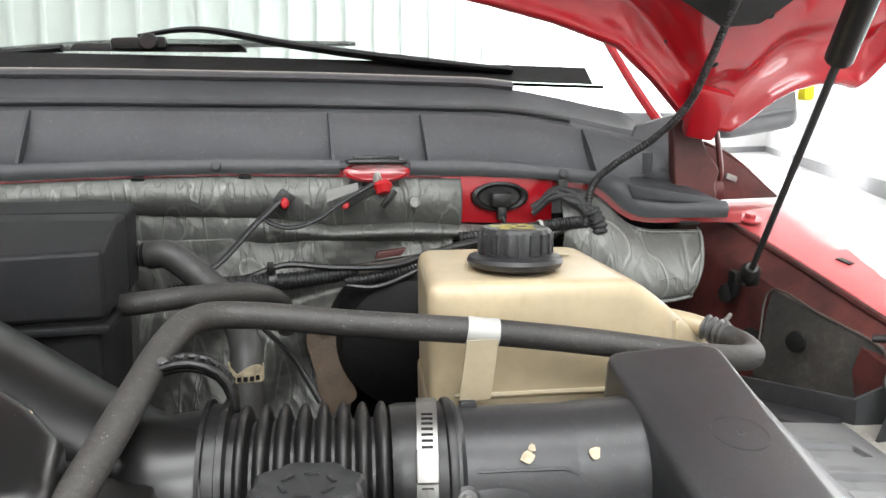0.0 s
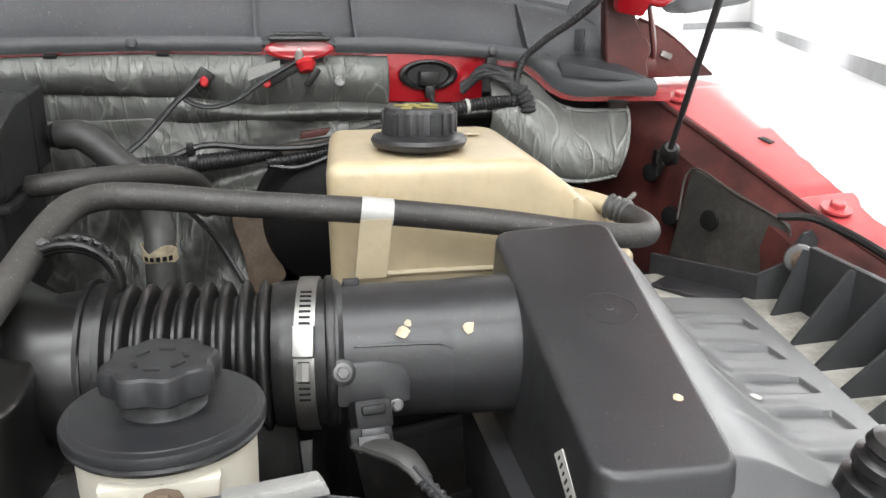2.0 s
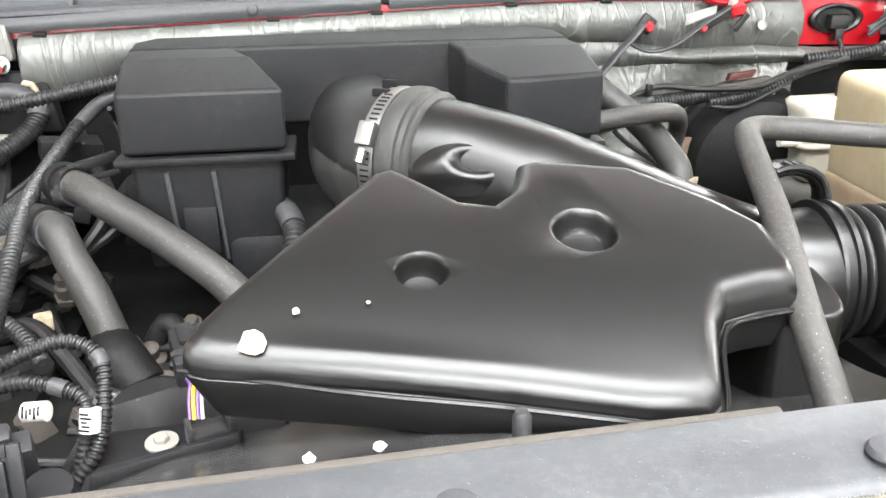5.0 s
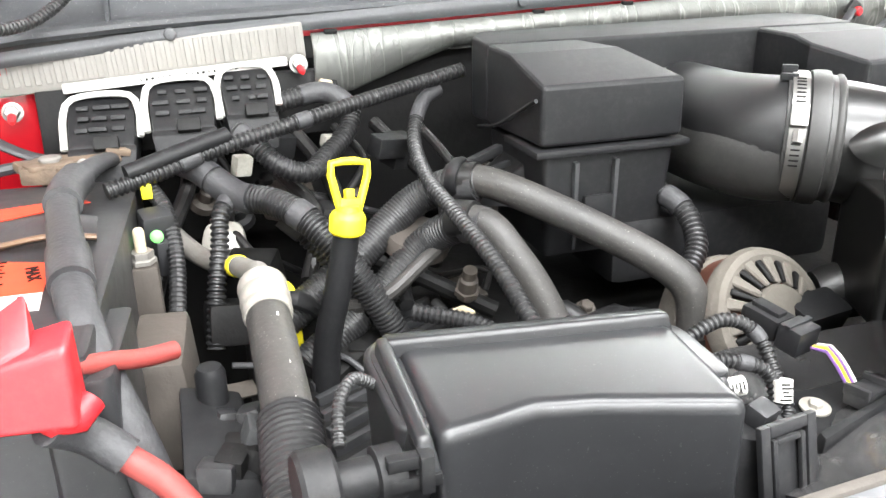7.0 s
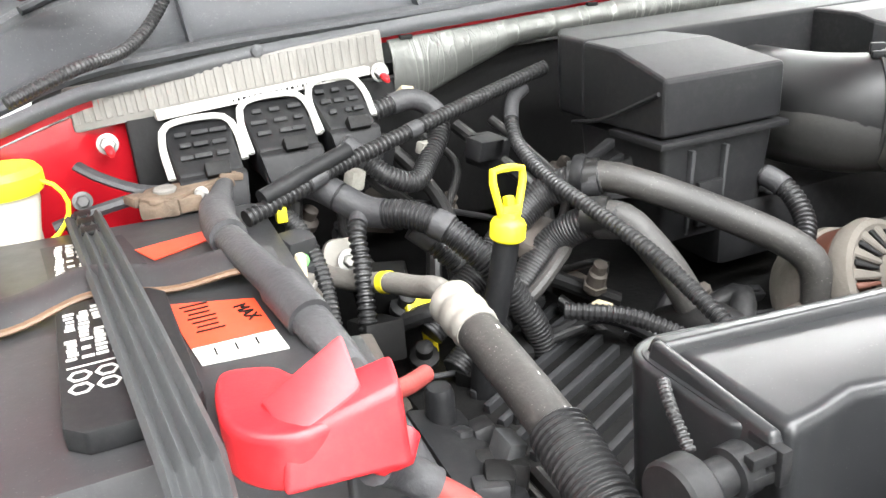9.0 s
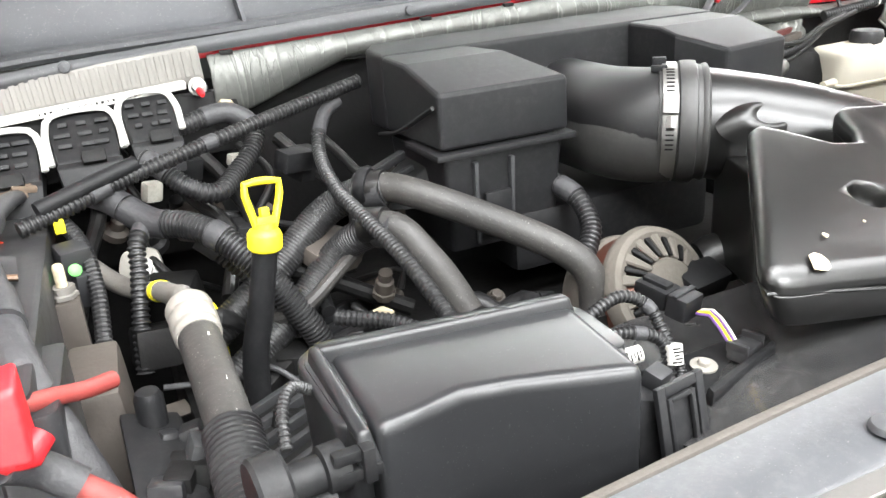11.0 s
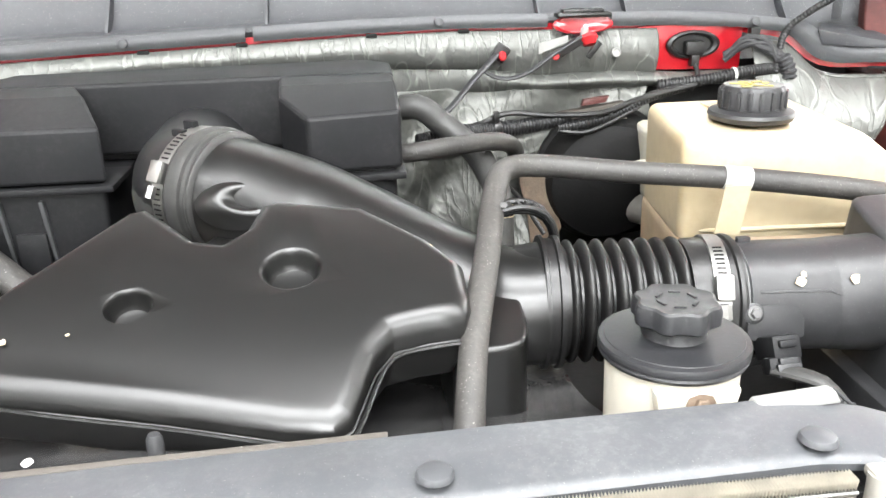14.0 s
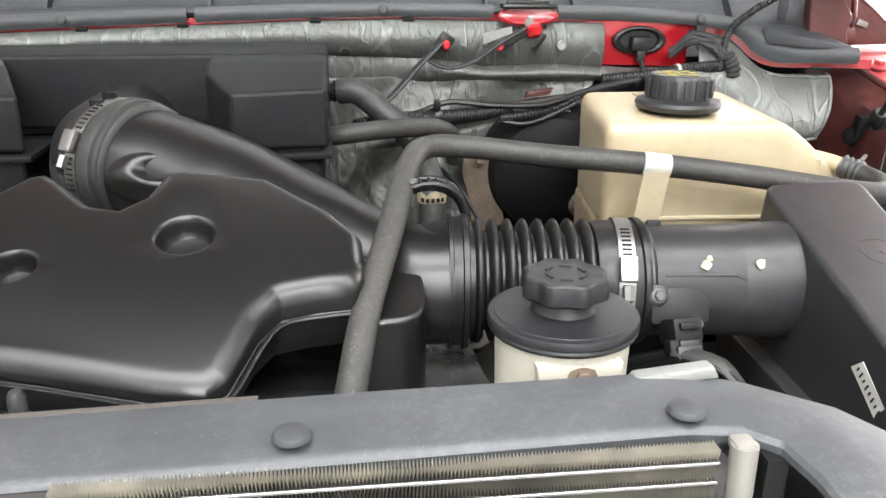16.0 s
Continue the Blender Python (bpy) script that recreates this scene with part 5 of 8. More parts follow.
part("lip_wall", hexa([(0.922, 0.664, 1.20), (0.984, 0.582, 1.20), (0.988, 0.585, 1.20), (0.926, 0.667, 1.20), (0.922, 0.664, 1.237), (0.984, 0.582, 1.237), (0.988, 0.585, 1.237), (0.926, 0.667, 1.237)], 0.0012), "cap", ledge)
bm = bmesh.new()
bm.faces.new([bm.verts.new(q) for q in ((0.984, 0.583, 1.2), (1.036, 0.577, 1.2), (1.036, 0.577, 1.268), (1.03, 0.577, 1.277), (1.022, 0.578, 1.274), (1.008, 0.580, 1.247), (0.984, 0.583, 1.237))])
bm.normal_update()
bmesh.ops.solidify(bm, geom=bm.faces[:], thickness=0.004)
part("fin", bm, "tray", ledge)
part("black_patch", prism(rounded([(0.905, 0.63), (0.935, 0.585), (0.965, 0.58), (0.985, 0.595), (0.94, 0.655)], 0.006), 1.2, 1.2185, 0.001), "cap", ledge)
part("washer", lathe([(0.013, 0), (0.0135, 0.002), (0.0125, 0.005), (0.008, 0.006)], 28, axis_to((1.012, 0.566, 1.2555), (-0.6, -0.8, 0.15))), "tagband", ledge)
hex_bolt(ledge, (1.009, 0.562, 1.256), (-0.6, -0.8, 0.15), 0.0056, "rust", 1.35)
for p in ((0.92, 0.53), (0.96, 0.46), (0.985, 0.4), (0.93, 0.39)):
    chip(ledge, (p[0], p[1], 1.207 + 0.05 * (p[1] - 0.4)), (0, 0, 1), 0.006, "clear")
solo("ledge_cable", tube([(1.01, 0.60, 1.285), (1.03, 0.57, 1.288), (1.05, 0.5, 1.27), (1.06, 0.4, 1.235)], 0.004, 8), "rubber", "thin black cable along the wing", "cable")

# ---- power steering reservoir ----
ps = thing("power_steering_reservoir", (0.512, 0.328, 1.12), "cream power steering reservoir with black lid", "reservoir")
PSM = Matrix.Translation((0.512, 0.328, 0))
part("bottle", lathe([(0.03, 1.12), (0.0365, 1.13), (0.0375, 1.2), (0.0395, 1.278), (0.0395, 1.287)], 40, PSM), "milk", ps)
lid = part("lid", lathe([(0.0395, 1.283), (0.0430, 1.2835), (0.0440, 1.2855), (0.0432, 1.287), (0.0443, 1.288), (0.0443, 1.291), (0.0436, 1.2925), (0.0405, 1.2932), (0.0402, 1.2938), (0.038, 1.294), (0.036, 1.2942), (0.019, 1.295), (0.0182, 1.2965), (0.0172, 1.3015), (0.016, 1.302)], 64, PSM), "cap", ps, "round black plastic lid")
capm = part("cap", lathe([(0.0165, 1.3005), (0.0185, 1.3015), (0.0228, 1.3035), (0.0245, 1.305), (0.0247, 1.3125), (0.0236, 1.3158), (0.022, 1.3168), (0.0195, 1.3163), (0.016, 1.316)], 112, PSM @ turn(0, 0, 12), 8, 0.06), "cap", ps, "eight-lobed black filler cap")
for k in range(6):
    a = k * 1.05 + 0.3
    part("embossed_mark", box((0.512 + 0.011 * math.cos(a), 0.328 + 0.011 * math.sin(a), 1.3164), (0.007, 0.002, 0.001), 0.0004, turn(0, 0, math.degrees(a) + 90)), "cap", capm)
part("bracket_tab", hexa([(0.492, 0.288, 1.25), (0.532, 0.288, 1.25), (0.532, 0.297, 1.25), (0.492, 0.297, 1.25), (0.487, 0.2865, 1.279), (0.537, 0.2865, 1.279), (0.537, 0.297, 1.279), (0.487, 0.297, 1.279)], 0.003), "milk", ps)
hex_bolt(ps, (0.513, 0.2865, 1.270), (0, -1, 0.3), 0.005, "rust", 1.7)
solo("lower_radiator_hose", tube([(0.44, 0.36, 1.16), (0.5, 0.37, 1.175), (0.56, 0.35, 1.18), (0.6, 0.32, 1.17), (0.63, 0.3, 1.13)], 0.03, 18), "hose", "thick dusty rubber radiator hose", "hose")

# ---- resonator cover over the engine ----


def cover_z(x, y):
    return 1.3195 + 0.345 * (y - 0.405) - 0.02 * max(0, 0.12 - x)


cover = thing("intake_resonator", (0.24, 0.4, 1.2), "satin black plastic intake resonator cover", "engine cover")
plan = [(0.0745, 0.367), (0.069, 0.358), (0.069, 0.351), (0.0735, 0.3463), (0.081, 0.3435), (0.15, 0.329), (0.22, 0.313), (0.285, 0.296), (0.312, 0.292), (0.322, 0.30), (0.336, 0.336), (0.348, 0.352), (0.37, 0.357), (0.392, 0.359), (0.398, 0.372), (0.398, 0.405), (0.378, 0.432), (0.335, 0.470), (0.275, 0.482), (0.263, 0.478), (0.254, 0.452), (0.240, 0.440), (0.222, 0.445), (0.2, 0.468), (0.185, 0.482), (0.172, 0.478)]
part("lower_shell", prism([(0.236 + (x - 0.236) * 1.012, 0.39 + (y - 0.39) * 1.015) for x, y in plan], lambda x, y: cover_z(x, y) - 0.043, lambda x, y: cover_z(x, y) - 0.0185, 0.003, 2, 0.93), "cover", cover, sharp=50)
bm = prism(plan, lambda x, y: cover_z(x, y) - 0.018, cover_z, 0.0)
top = [f for f in bm.faces if f.normal.z > 0.6 and len(f.verts) > 8]
es = [e for e in top[0].edges]
bmesh.ops.bevel(bm, geom=es, offset=0.0125, segments=7, profile=0.5, affect="EDGES", clamp_overlap=True)
for k in range(1, 12):
    bmesh.ops.bisect_plane(bm, geom=bm.verts[:] + bm.edges[:] + bm.faces[:], plane_co=(0.2, 0.318 + 0.0115 * (k - 2), 1.3), plane_no=(0.222, 1, 0))
for k in range(1, 13):
    bmesh.ops.bisect_plane(bm, geom=bm.verts[:] + bm.edges[:] + bm.faces[:], plane_co=(0.068 + 0.0255 * k, 0.4, 1.3), plane_no=(1, 0, 0))
for v in bm.verts:
    d = v.co.y - (0.344 - 0.222 * (v.co.x - 0.078))
    hgt = v.co.z - cover_z(v.co.x, v.co.y) + 0.018
    if d < 0.08 and v.co.x < 0.335:
        v.co.z -= 0.0075 * ((0.08 - d) / 0.08) ** 2 * max(0.0, min(1.0, hgt / 0.018))
shell = part("top_shell", bm, "cover", cover, sharp=60)
WELLS = ((0.190, 0.383, 0.0150), (0.287, 0.407, 0.0195))
for hx, hy, r in WELLS:
    a = axis_to((hx, hy, cover_z(hx, hy)), (0, -0.345, 1))
    cut = link("cutter", lathe([(r * 0.55, -0.0165), (r * 0.72, -0.014), (r * 0.82, -0.010), (r * 0.89, -0.005), (r * 0.93, -0.0025), (r * 0.99, -0.0008), (r * 1.08, -0.00005), (r * 1.12, 0.004), (r * 1.12, 0.02)], 40, a), "cover", ORIGIN[cover.name])
    cut.location = ORIGIN[cover.name]
    mod = shell.modifiers.new("well", "BOOLEAN")
    mod.object, mod.operation, mod.solver = cut, "DIFFERENCE", "EXACT"
    bpy.context.view_layer.update()
    me = bpy.data.meshes.new_from_object(shell.evaluated_get(bpy.context.evaluated_depsgraph_get()))
    shell.modifiers.clear()
    shell.data = me
    bpy.data.objects.remove(cut)
shell.data.polygons.foreach_set("use_smooth", [True] * len(shell.data.polygons))
shell.data.set_sharp_from_angle(angle=radians(60))
for hx, hy, r in WELLS:
    a = axis_to((hx, hy, cover_z(hx, hy)), (0, -0.345, 1))
    part("well_floor", lathe([(r * 0.75, -0.0178), (r * 0.7, -0.0142), (r * 0.35, -0.0152), (0.001, -0.0155)], 36, a), "cover", cover)
chip(cover, (0.103, 0.3455, cover_z(0.103, 0.3455) - 0.0036), (0, -0.7, 1), 0.0066, "chip")
chip(cover, (0.124, 0.361, cover_z(0.124, 0.361) - 0.0008), (0, -0.4, 1), 0.0024, "chip")
chip(cover, (0.376, 0.421, cover_z(0.376, 0.421) - 0.001), (0.2, -0.2, 1), 0.0035)
chip(cover, (0.16, 0.362, cover_z(0.16, 0.362) + 0.0002), (0, -0.345, 1), 0.0012)
part("side_pod", prism(rounded([(0.385, 0.362), (0.430, 0.366), (0.438, 0.385), (0.438, 0.46), (0.385, 0.46)], 0.012), 1.19, lambda x, y: 1.281 + 0.2 * (y - 0.4), 0.009, 4), "cover", cover, sharp=50)
part("seam", tube([(cx, cy, cover_z(cx, cy) - 0.0185) for cx, cy in ((0.066, 0.351), (0.15, 0.3265), (0.22, 0.3105), (0.286, 0.2935), (0.313, 0.289), (0.325, 0.299), (0.339, 0.334), (0.35, 0.349), (0.372, 0.354), (0.394, 0.356))], 0.0014, 6), "cover", cover)
duct = thing("intake_duct", (0.3, 0.55, 1.25), "glossy black plastic duct from plenum to bellows", "duct")
part("snout", tube([(0.212, 0.600, 1.318), (0.236, 0.585, 1.316), (0.28, 0.56, 1.305), (0.34, 0.518, 1.285), (0.40, 0.475, 1.269), (0.44, 0.450, 1.262), (0.462, 0.447, 1.262)], (0.049, 0.0495, 0.051, 0.050, 0.046, 0.0425, 0.042), 40, 0.005), "cover", duct, sharp=50)
part("base", prism(rounded([(0.19, 0.48), (0.27, 0.475), (0.36, 0.445), (0.43, 0.42), (0.44, 0.47), (0.33, 0.54), (0.23, 0.575)], 0.012), 1.20, lambda x, y: 1.298 - 0.08 * max(0, x - 0.3), 0.008, 3), "cover", duct, sharp=50)
BM = axis_to((0.238, 0.532, 1.328), (-0.25, -0.78, 0.58))


def blister_f(u, v):
    """A swelling on the duct's flank with a hollow pressed into it."""
    r, a = v, 2 * math.pi * u
    px, py = r * math.cos(a), r * math.sin(a)
    h = 0.017 * (1 - r * r) - 0.02 * math.exp(-((px - 0.25) ** 2 + (py - 0.12) ** 2) / 0.13)
    return BM @ Vector((px * 0.036, py * 0.021, h - 0.004))


part("blister", sheet(blister_f, 64, 24, 0.0), "cover", duct, sharp=180)
DAX = Vector((0.8, -0.6, -0.02))
DM = axis_to((0.206, 0.606, 1.319), DAX)
part("rubber_collar", lathe([(0.046, -0.013), (0.0515, -0.012), (0.052, 0.0045), (0.0545, 0.0055), (0.0552, 0.009), (0.0552, 0.0165), (0.0545, 0.0195), (0.0518, 0.0205), (0.0512, 0.0245), (0.0525, 0.0265), (0.0525, 0.029), (0.05, 0.031), (0.046, 0.0315)], 64, DM), "collar", duct, "dusty grey rubber collar", sharp=40)
clamp_band(duct, Vector((0.206, 0.606, 1.319)) - DAX.normalized() * 0.003, DAX, 0.0522, 0.0125, (-0.25, -0.85, 0.45))
part("elbow", tube([(0.205, 0.6065, 1.319), (0.194, 0.617, 1.3185), (0.186, 0.638, 1.3175), (0.182, 0.67, 1.316), (0.181, 0.75, 1.316)], (0.05, 0.0495, 0.049, 0.049), 40, 0.004), "elbow", duct, sharp=50)
part("elbow_skirt", tube([(0.203, 0.606, 1.313), (0.191, 0.617, 1.3115), (0.183, 0.637, 1.310), (0.179, 0.67, 1.3085), (0.178, 0.735, 1.3085)], 0.048, 36, 0.004), "collar", duct, "dusty underside of the rubber elbow", sharp=50)
part("rib_tab", join(box((0.197, 0.612, 1.373), (0.012, 0.006, 0.01), 0.001, turn(0, 0, -37)), box((0.189, 0.602, 1.37), (0.014, 0.005, 0.006), 0.001, turn(0, 0, -37))), "plenum", duct)

# ---- plenum ----


def plenum_z(x, y):
    """Height of the plenum's top: a facet rising from the front, then a nearly level back."""
    return 1.372 + 0.3 * (y - 0.635) if y < 0.695 else 1.39 + 0.06 * (y - 0.695)


def faceted_box(plan, low, top, w):
    """An upright box whose top breaks in two facets at y = 0.695."""
    bm = prism(plan, low, top, 0.0)
    bmesh.ops.bisect_plane(bm, geom=bm.verts[:] + bm.edges[:] + bm.faces[:], plane_co=(0, 0.695, 0), plane_no=(0, 1, 0))
    for v in bm.verts:
        if v.co.z > low + 0.01:
            v.co.z = top(v.co.x, v.co.y)
    bm.normal_update()
    soften(bm, w, 4, 40.0)
    return bm


plenum = thing("intake_plenum", (0.18, 0.72, 1.2), "matt black plastic intake plenum with two front boxes", "plenum")
bar = [(0.070, 0.737), (0.262, 0.741), (0.375, 0.739), (0.375, 0.79), (0.35, 0.815), (-0.005, 0.80), (-0.02, 0.775), (-0.018, 0.737)]
part("upper_shell", prism(bar, 1.322, plenum_z, 0.0045, 3), "plenum", plenum, sharp=50)
part("left_box", faceted_box([(-0.012, 0.634), (0.116, 0.634), (0.069, 0.741), (-0.018, 0.741)], 1.322, lambda x, y: plenum_z(x, y) - 0.001, 0.0055), "plenum", plenum, sharp=12)
part("right_box", faceted_box([(0.266, 0.672), (0.292, 0.626), (0.375, 0.634), (0.3745, 0.742), (0.262, 0.744)], 1.322, lambda x, y: plenum_z(x, y) + 0.0035 * max(0, 0.74 - y) / 0.1 - 0.001, 0.0055), "plenum", plenum, sharp=12)
part("lip", prism([(-0.018, 0.629), (0.121, 0.629), (0.121, 0.70), (-0.018, 0.70)], 1.3145, 1.3205, 0.002), "plenum", plenum)
part("lower_box", prism(rounded([(-0.008, 0.638), (0.112, 0.638), (0.112, 0.76), (-0.008, 0.76)], 0.006), 1.225, 1.314, 0.004, 2, 0.9), "plenum", plenum)
for rx in (0.022, 0.058):
    part("rib", hexa([(rx, 0.641, 1.23), (rx + 0.003, 0.641, 1.23), (rx + 0.003, 0.65, 1.23), (rx, 0.65, 1.23), (rx - 0.004, 0.6325, 1.308), (rx, 0.6325, 1.308), (rx, 0.645, 1.308), (rx - 0.004, 0.645, 1.308)], 0.0008), "tray", plenum)
part("latch_plate", box((0.042, 0.637, 1.258), (0.026, 0.005, 0.04), 0.0015), "plenum", plenum)
part("right_lower_box", prism(rounded([(0.296, 0.636), (0.37, 0.64), (0.37, 0.78), (0.296, 0.78)], 0.006), 1.22, 1.324, 0.004, 2, 0.94), "plenum", plenum)
part("right_lip", prism([(0.29, 0.624), (0.378, 0.631), (0.378, 0.72), (0.29, 0.72)], 1.312, 1.3185, 0.002), "plenum", plenum)
part("centre_floor", prism([(0.06, 0.64), (0.29, 0.64), (0.29, 0.8), (0.06, 0.8)], 1.19, 1.25, 0.01), "plenum", plenum)
part("side_foot", hexa([(-0.05, 0.69, 1.262), (-0.005, 0.67, 1.262), (-0.005, 0.73, 1.262), (-0.05, 0.73, 1.262), (-0.03, 0.70, 1.275), (-0.005, 0.68, 1.30), (-0.005, 0.73, 1.30), (-0.03, 0.72, 1.285)], 0.003), "plenum", plenum)
part("mould_line", tube([(-0.016, 0.637, 1.36), (-0.022, 0.70, 1.33), (-0.022, 0.75, 1.318)], 0.002, 6), "plenum", plenum)

# ---- radiator support and cooling pack ----


def sup_f(u, v):
    t = u
    back = ((-0.35, 0.245, 1.2570), (-0.14, 0.262, 1.2650), (0.0, 0.268, 1.2690), (0.2, 0.274, 1.2720), (0.4, 0.276, 1.2760), (0.555, 0.276, 1.2780), (0.59, 0.262, 1.2780), (0.628, 0.235, 1.2760), (0.648, 0.205, 1.2740), (0.652, 0.16, 1.2700))
    front = ((-0.35, 0.2030, 1.2570), (-0.14, 0.2130, 1.2630), (0.0, 0.2160, 1.2670), (0.2, 0.2190, 1.2700), (0.4, 0.2210, 1.2740), (0.545, 0.2220, 1.2770), (0.572, 0.2180, 1.2770), (0.585, 0.2080, 1.2760), (0.59, 0.1850, 1.2740), (0.592, 0.15, 1.2700))
    i = t * (len(back) - 1)
    k = min(int(i), len(back) - 2)
    q = i - k
    b = Vector(back[k]).lerp(Vector(back[k + 1]), q)
    f = Vector(front[k]).lerp(Vector(front[k + 1]), q)
    if v < 0.12:
        return b + Vector((0, 0.002, -0.012 * (1 - v / 0.12)))
    if v > 0.9:
        return f + Vector((0, -0.001, -0.006 * (v - 0.9) / 0.1))
    p = b.lerp(f, (v - 0.12) / 0.78)
    p.z += 0.003 * math.sin((v - 0.12) / 0.78 * math.pi)
    return p


support = thing("radiator_support_cover", (0.2, 0.24, 1.2), "grey plastic cover along the radiator support", "radiator cover")
part("strip", sheet(sup_f, 90, 16, 0.003), "support", support)
for px, py, pz in ((0.36, 0.234, 1.278), (0.548, 0.231, 1.281), (0.183, 0.233, 1.275), (0.02, 0.231, 1.272), (-0.15, 0.228, 1.267)):
    part("push_pin", lathe([(0.0095, 0), (0.0093, 0.0014), (0.0082, 0.003), (0.0055, 0.004), (0.001, 0.0044)], 22, Matrix.Translation((px, py, pz + 0.0003))), "pin", support)
part("foam_edge", tube([(-0.3, 0.258, 1.257), (-0.14, 0.267, 1.262), (0.0, 0.2735, 1.266), (0.2, 0.279, 1.269), (0.34, 0.281, 1.271)], 0.0034, 8, squash=0.7), "foam", support, "worn dusty foam edge")
for p in ((0.128, 0.283, 1.27), (0.158, 0.284, 1.272)):
    chip(support, p, (0, -0.3, 1), 0.0028, "white")
part("stud", join(lathe([(0.0045, 0), (0.0045, 0.016), (0.003, 0.019)], 12, Matrix.Translation((0.221, 0.286, 1.262))), lathe([(0.007, 0), (0.007, 0.004)], 6, Matrix.Translation((0.221, 0.286, 1.262)))), "grey", support)

condenser = thing("condenser", (0.2, 0.21, 1.0), "aluminium condenser with fine cooling fins", "condenser")
part("core", box((0.13, 0.218, 1.175), (0.84, 0.012, 0.18), 0.0), "dark", condenser)
for k in range(12):
    z = 1.269 - 0.0105 * k
    part("flat_tube", hexa([(-0.3, 0.2045, z - 0.001), (0.555, 0.2045, z - 0.001), (0.555, 0.216, z - 0.001), (-0.3, 0.216, z - 0.001), (-0.3, 0.2045, z + 0.001), (0.555, 0.2045, z + 0.001), (0.555, 0.216, z + 0.001), (-0.3, 0.216, z + 0.001)], 0.0005, 1), "steel", condenser)
for k in range(8):
    z = 1.2742 - 0.0105 * k
    bm = bmesh.new()
    n = 1000
    up = 0.0015 if k == 0 else 0.0042
    for i in range(n):
        x0 = -0.29 + 0.845 * i / n
        if k == 0 and x0 < 0.26:
            continue
        d = 0.00045 if i % 2 else -0.00045
        vs = [bm.verts.new(q) for q in ((x0 - d, 0.2056, z - 0.0042), (x0 + d, 0.2056, z + up), (x0 + d, 0.2145, z + up), (x0 - d, 0.2145, z - 0.0042))]
        bm.faces.new(vs)
    tagged(part("fin_band", bm, "fin", condenser), kind="stuff")
part("end_tank", tube([(0.566, 0.206, 1.278), (0.567, 0.206, 1.2), (0.567, 0.206, 1.1)], 0.0065, 14), "pale", condenser, "pale aluminium end tank")
part("tank_cap", join(box((0.566, 0.208, 1.2765), (0.011, 0.011, 0.006), 0.0025)), "pale", condenser)
part("bracket", hexa([(0.577, 0.205, 1.1), (0.588, 0.205, 1.1), (0.588, 0.23, 1.1), (0.577, 0.23, 1.1), (0.577, 0.203, 1.27), (0.588, 0.203, 1.27), (0.588, 0.23, 1.27), (0.577, 0.23, 1.27)], 0.001), "dark", condenser)
solo("foil_scrap", hexa([(0.535, 0.268, 1.274), (0.58, 0.262, 1.28), (0.578, 0.272, 1.28), (0.535, 0.28, 1.274), (0.537, 0.269, 1.279), (0.576, 0.263, 1.2875), (0.575, 0.271, 1.2875), (0.537, 0.279, 1.279)], 0.002), "scrap", "torn grey foil scrap behind the radiator cover", "scrap")
solo("front_bolster", box((MID, 0.12, 0.9), (1.5, 0.3, 0.25), 0.02), "dark", "black painted bolster below the radiator", "bolster")

shroud = thing("fan_shroud", (0.15, 0.36, 1.1), "glossy black plastic fan shroud", "fan shroud")


def shroud_f(u, v):
    x = -0.02 + 0.5 * u
    y = 0.283 + 0.20 * v
    z = 1.262 - 0.055 * math.sin(min(1, v * 1.2) * math.pi / 2) + 0.012 * math.exp(-((x - 0.2) / 0.12) ** 2) * math.sin(v * math.pi)
    z -= 0.02 * max(0, (0.06 - x) / 0.08)
    return Vector((x, y, z))


part("skirt", sheet(shroud_f, 40, 24, 0.003), "shroud", shroud, sharp=60)
chip(shroud, (0.058, 0.352, 1.2275), (0, -0.3, 1), 0.008, "foam")
part("bracket", hexa([(0.012, 0.335, 1.205), (0.10, 0.33, 1.21), (0.115, 0.40, 1.21), (0.012, 0.40, 1.205), (0.012, 0.335, 1.222), (0.10, 0.33, 1.224), (0.115, 0.40, 1.224), (0.012, 0.40, 1.222)], 0.003), "plenum", shroud)
part("bracket_channel", hexa([(0.018, 0.340, 1.222), (0.09, 0.360, 1.226), (0.092, 0.367, 1.226), (0.02, 0.350, 1.222), (0.02, 0.341, 1.233), (0.09, 0.361, 1.237), (0.092, 0.366, 1.237), (0.022, 0.348, 1.233)], 0.002), "plenum", shroud)
hex_bolt(shroud, (0.047, 0.379, 1.224), (0, -0.1, 1), 0.0042, "pale", 2.1)

# plug on the bracket with coloured wires
plug = thing("harness_plug", (0.06, 0.39, 1.23), "black two-part connector with violet and yellow wires", "connector")
part("plug_body", join(box((0.056, 0.436, 1.252), (0.019, 0.024, 0.015), 0.0025, turn(8, 0, 16)), box((0.0555, 0.436, 1.2605), (0.009, 0.02, 0.004), 0.001, turn(8, 0, 16)), box((0.053, 0.448, 1.253), (0.013, 0.008, 0.011), 0.0015, turn(8, 0, 16))), "plenum", plug)
part("socket", join(box((0.0615, 0.416, 1.2495), (0.021, 0.016, 0.017), 0.002, turn(8, 0, 16)), box((0.0615, 0.4165, 1.2585), (0.023, 0.004, 0.002), 0.0006, turn(8, 0, 16))), "cap", plug)
part("holder", join(box((0.074, 0.371, 1.232), (0.024, 0.014, 0.009), 0.0015, turn(0, 0, 18)), box((0.064, 0.368, 1.237), (0.003, 0.015, 0.007), 0.001, turn(0, 0, 18)), box((0.083, 0.374, 1.237), (0.003, 0.015, 0.007), 0.001, turn(0, 0, 18))), "cap", plug)
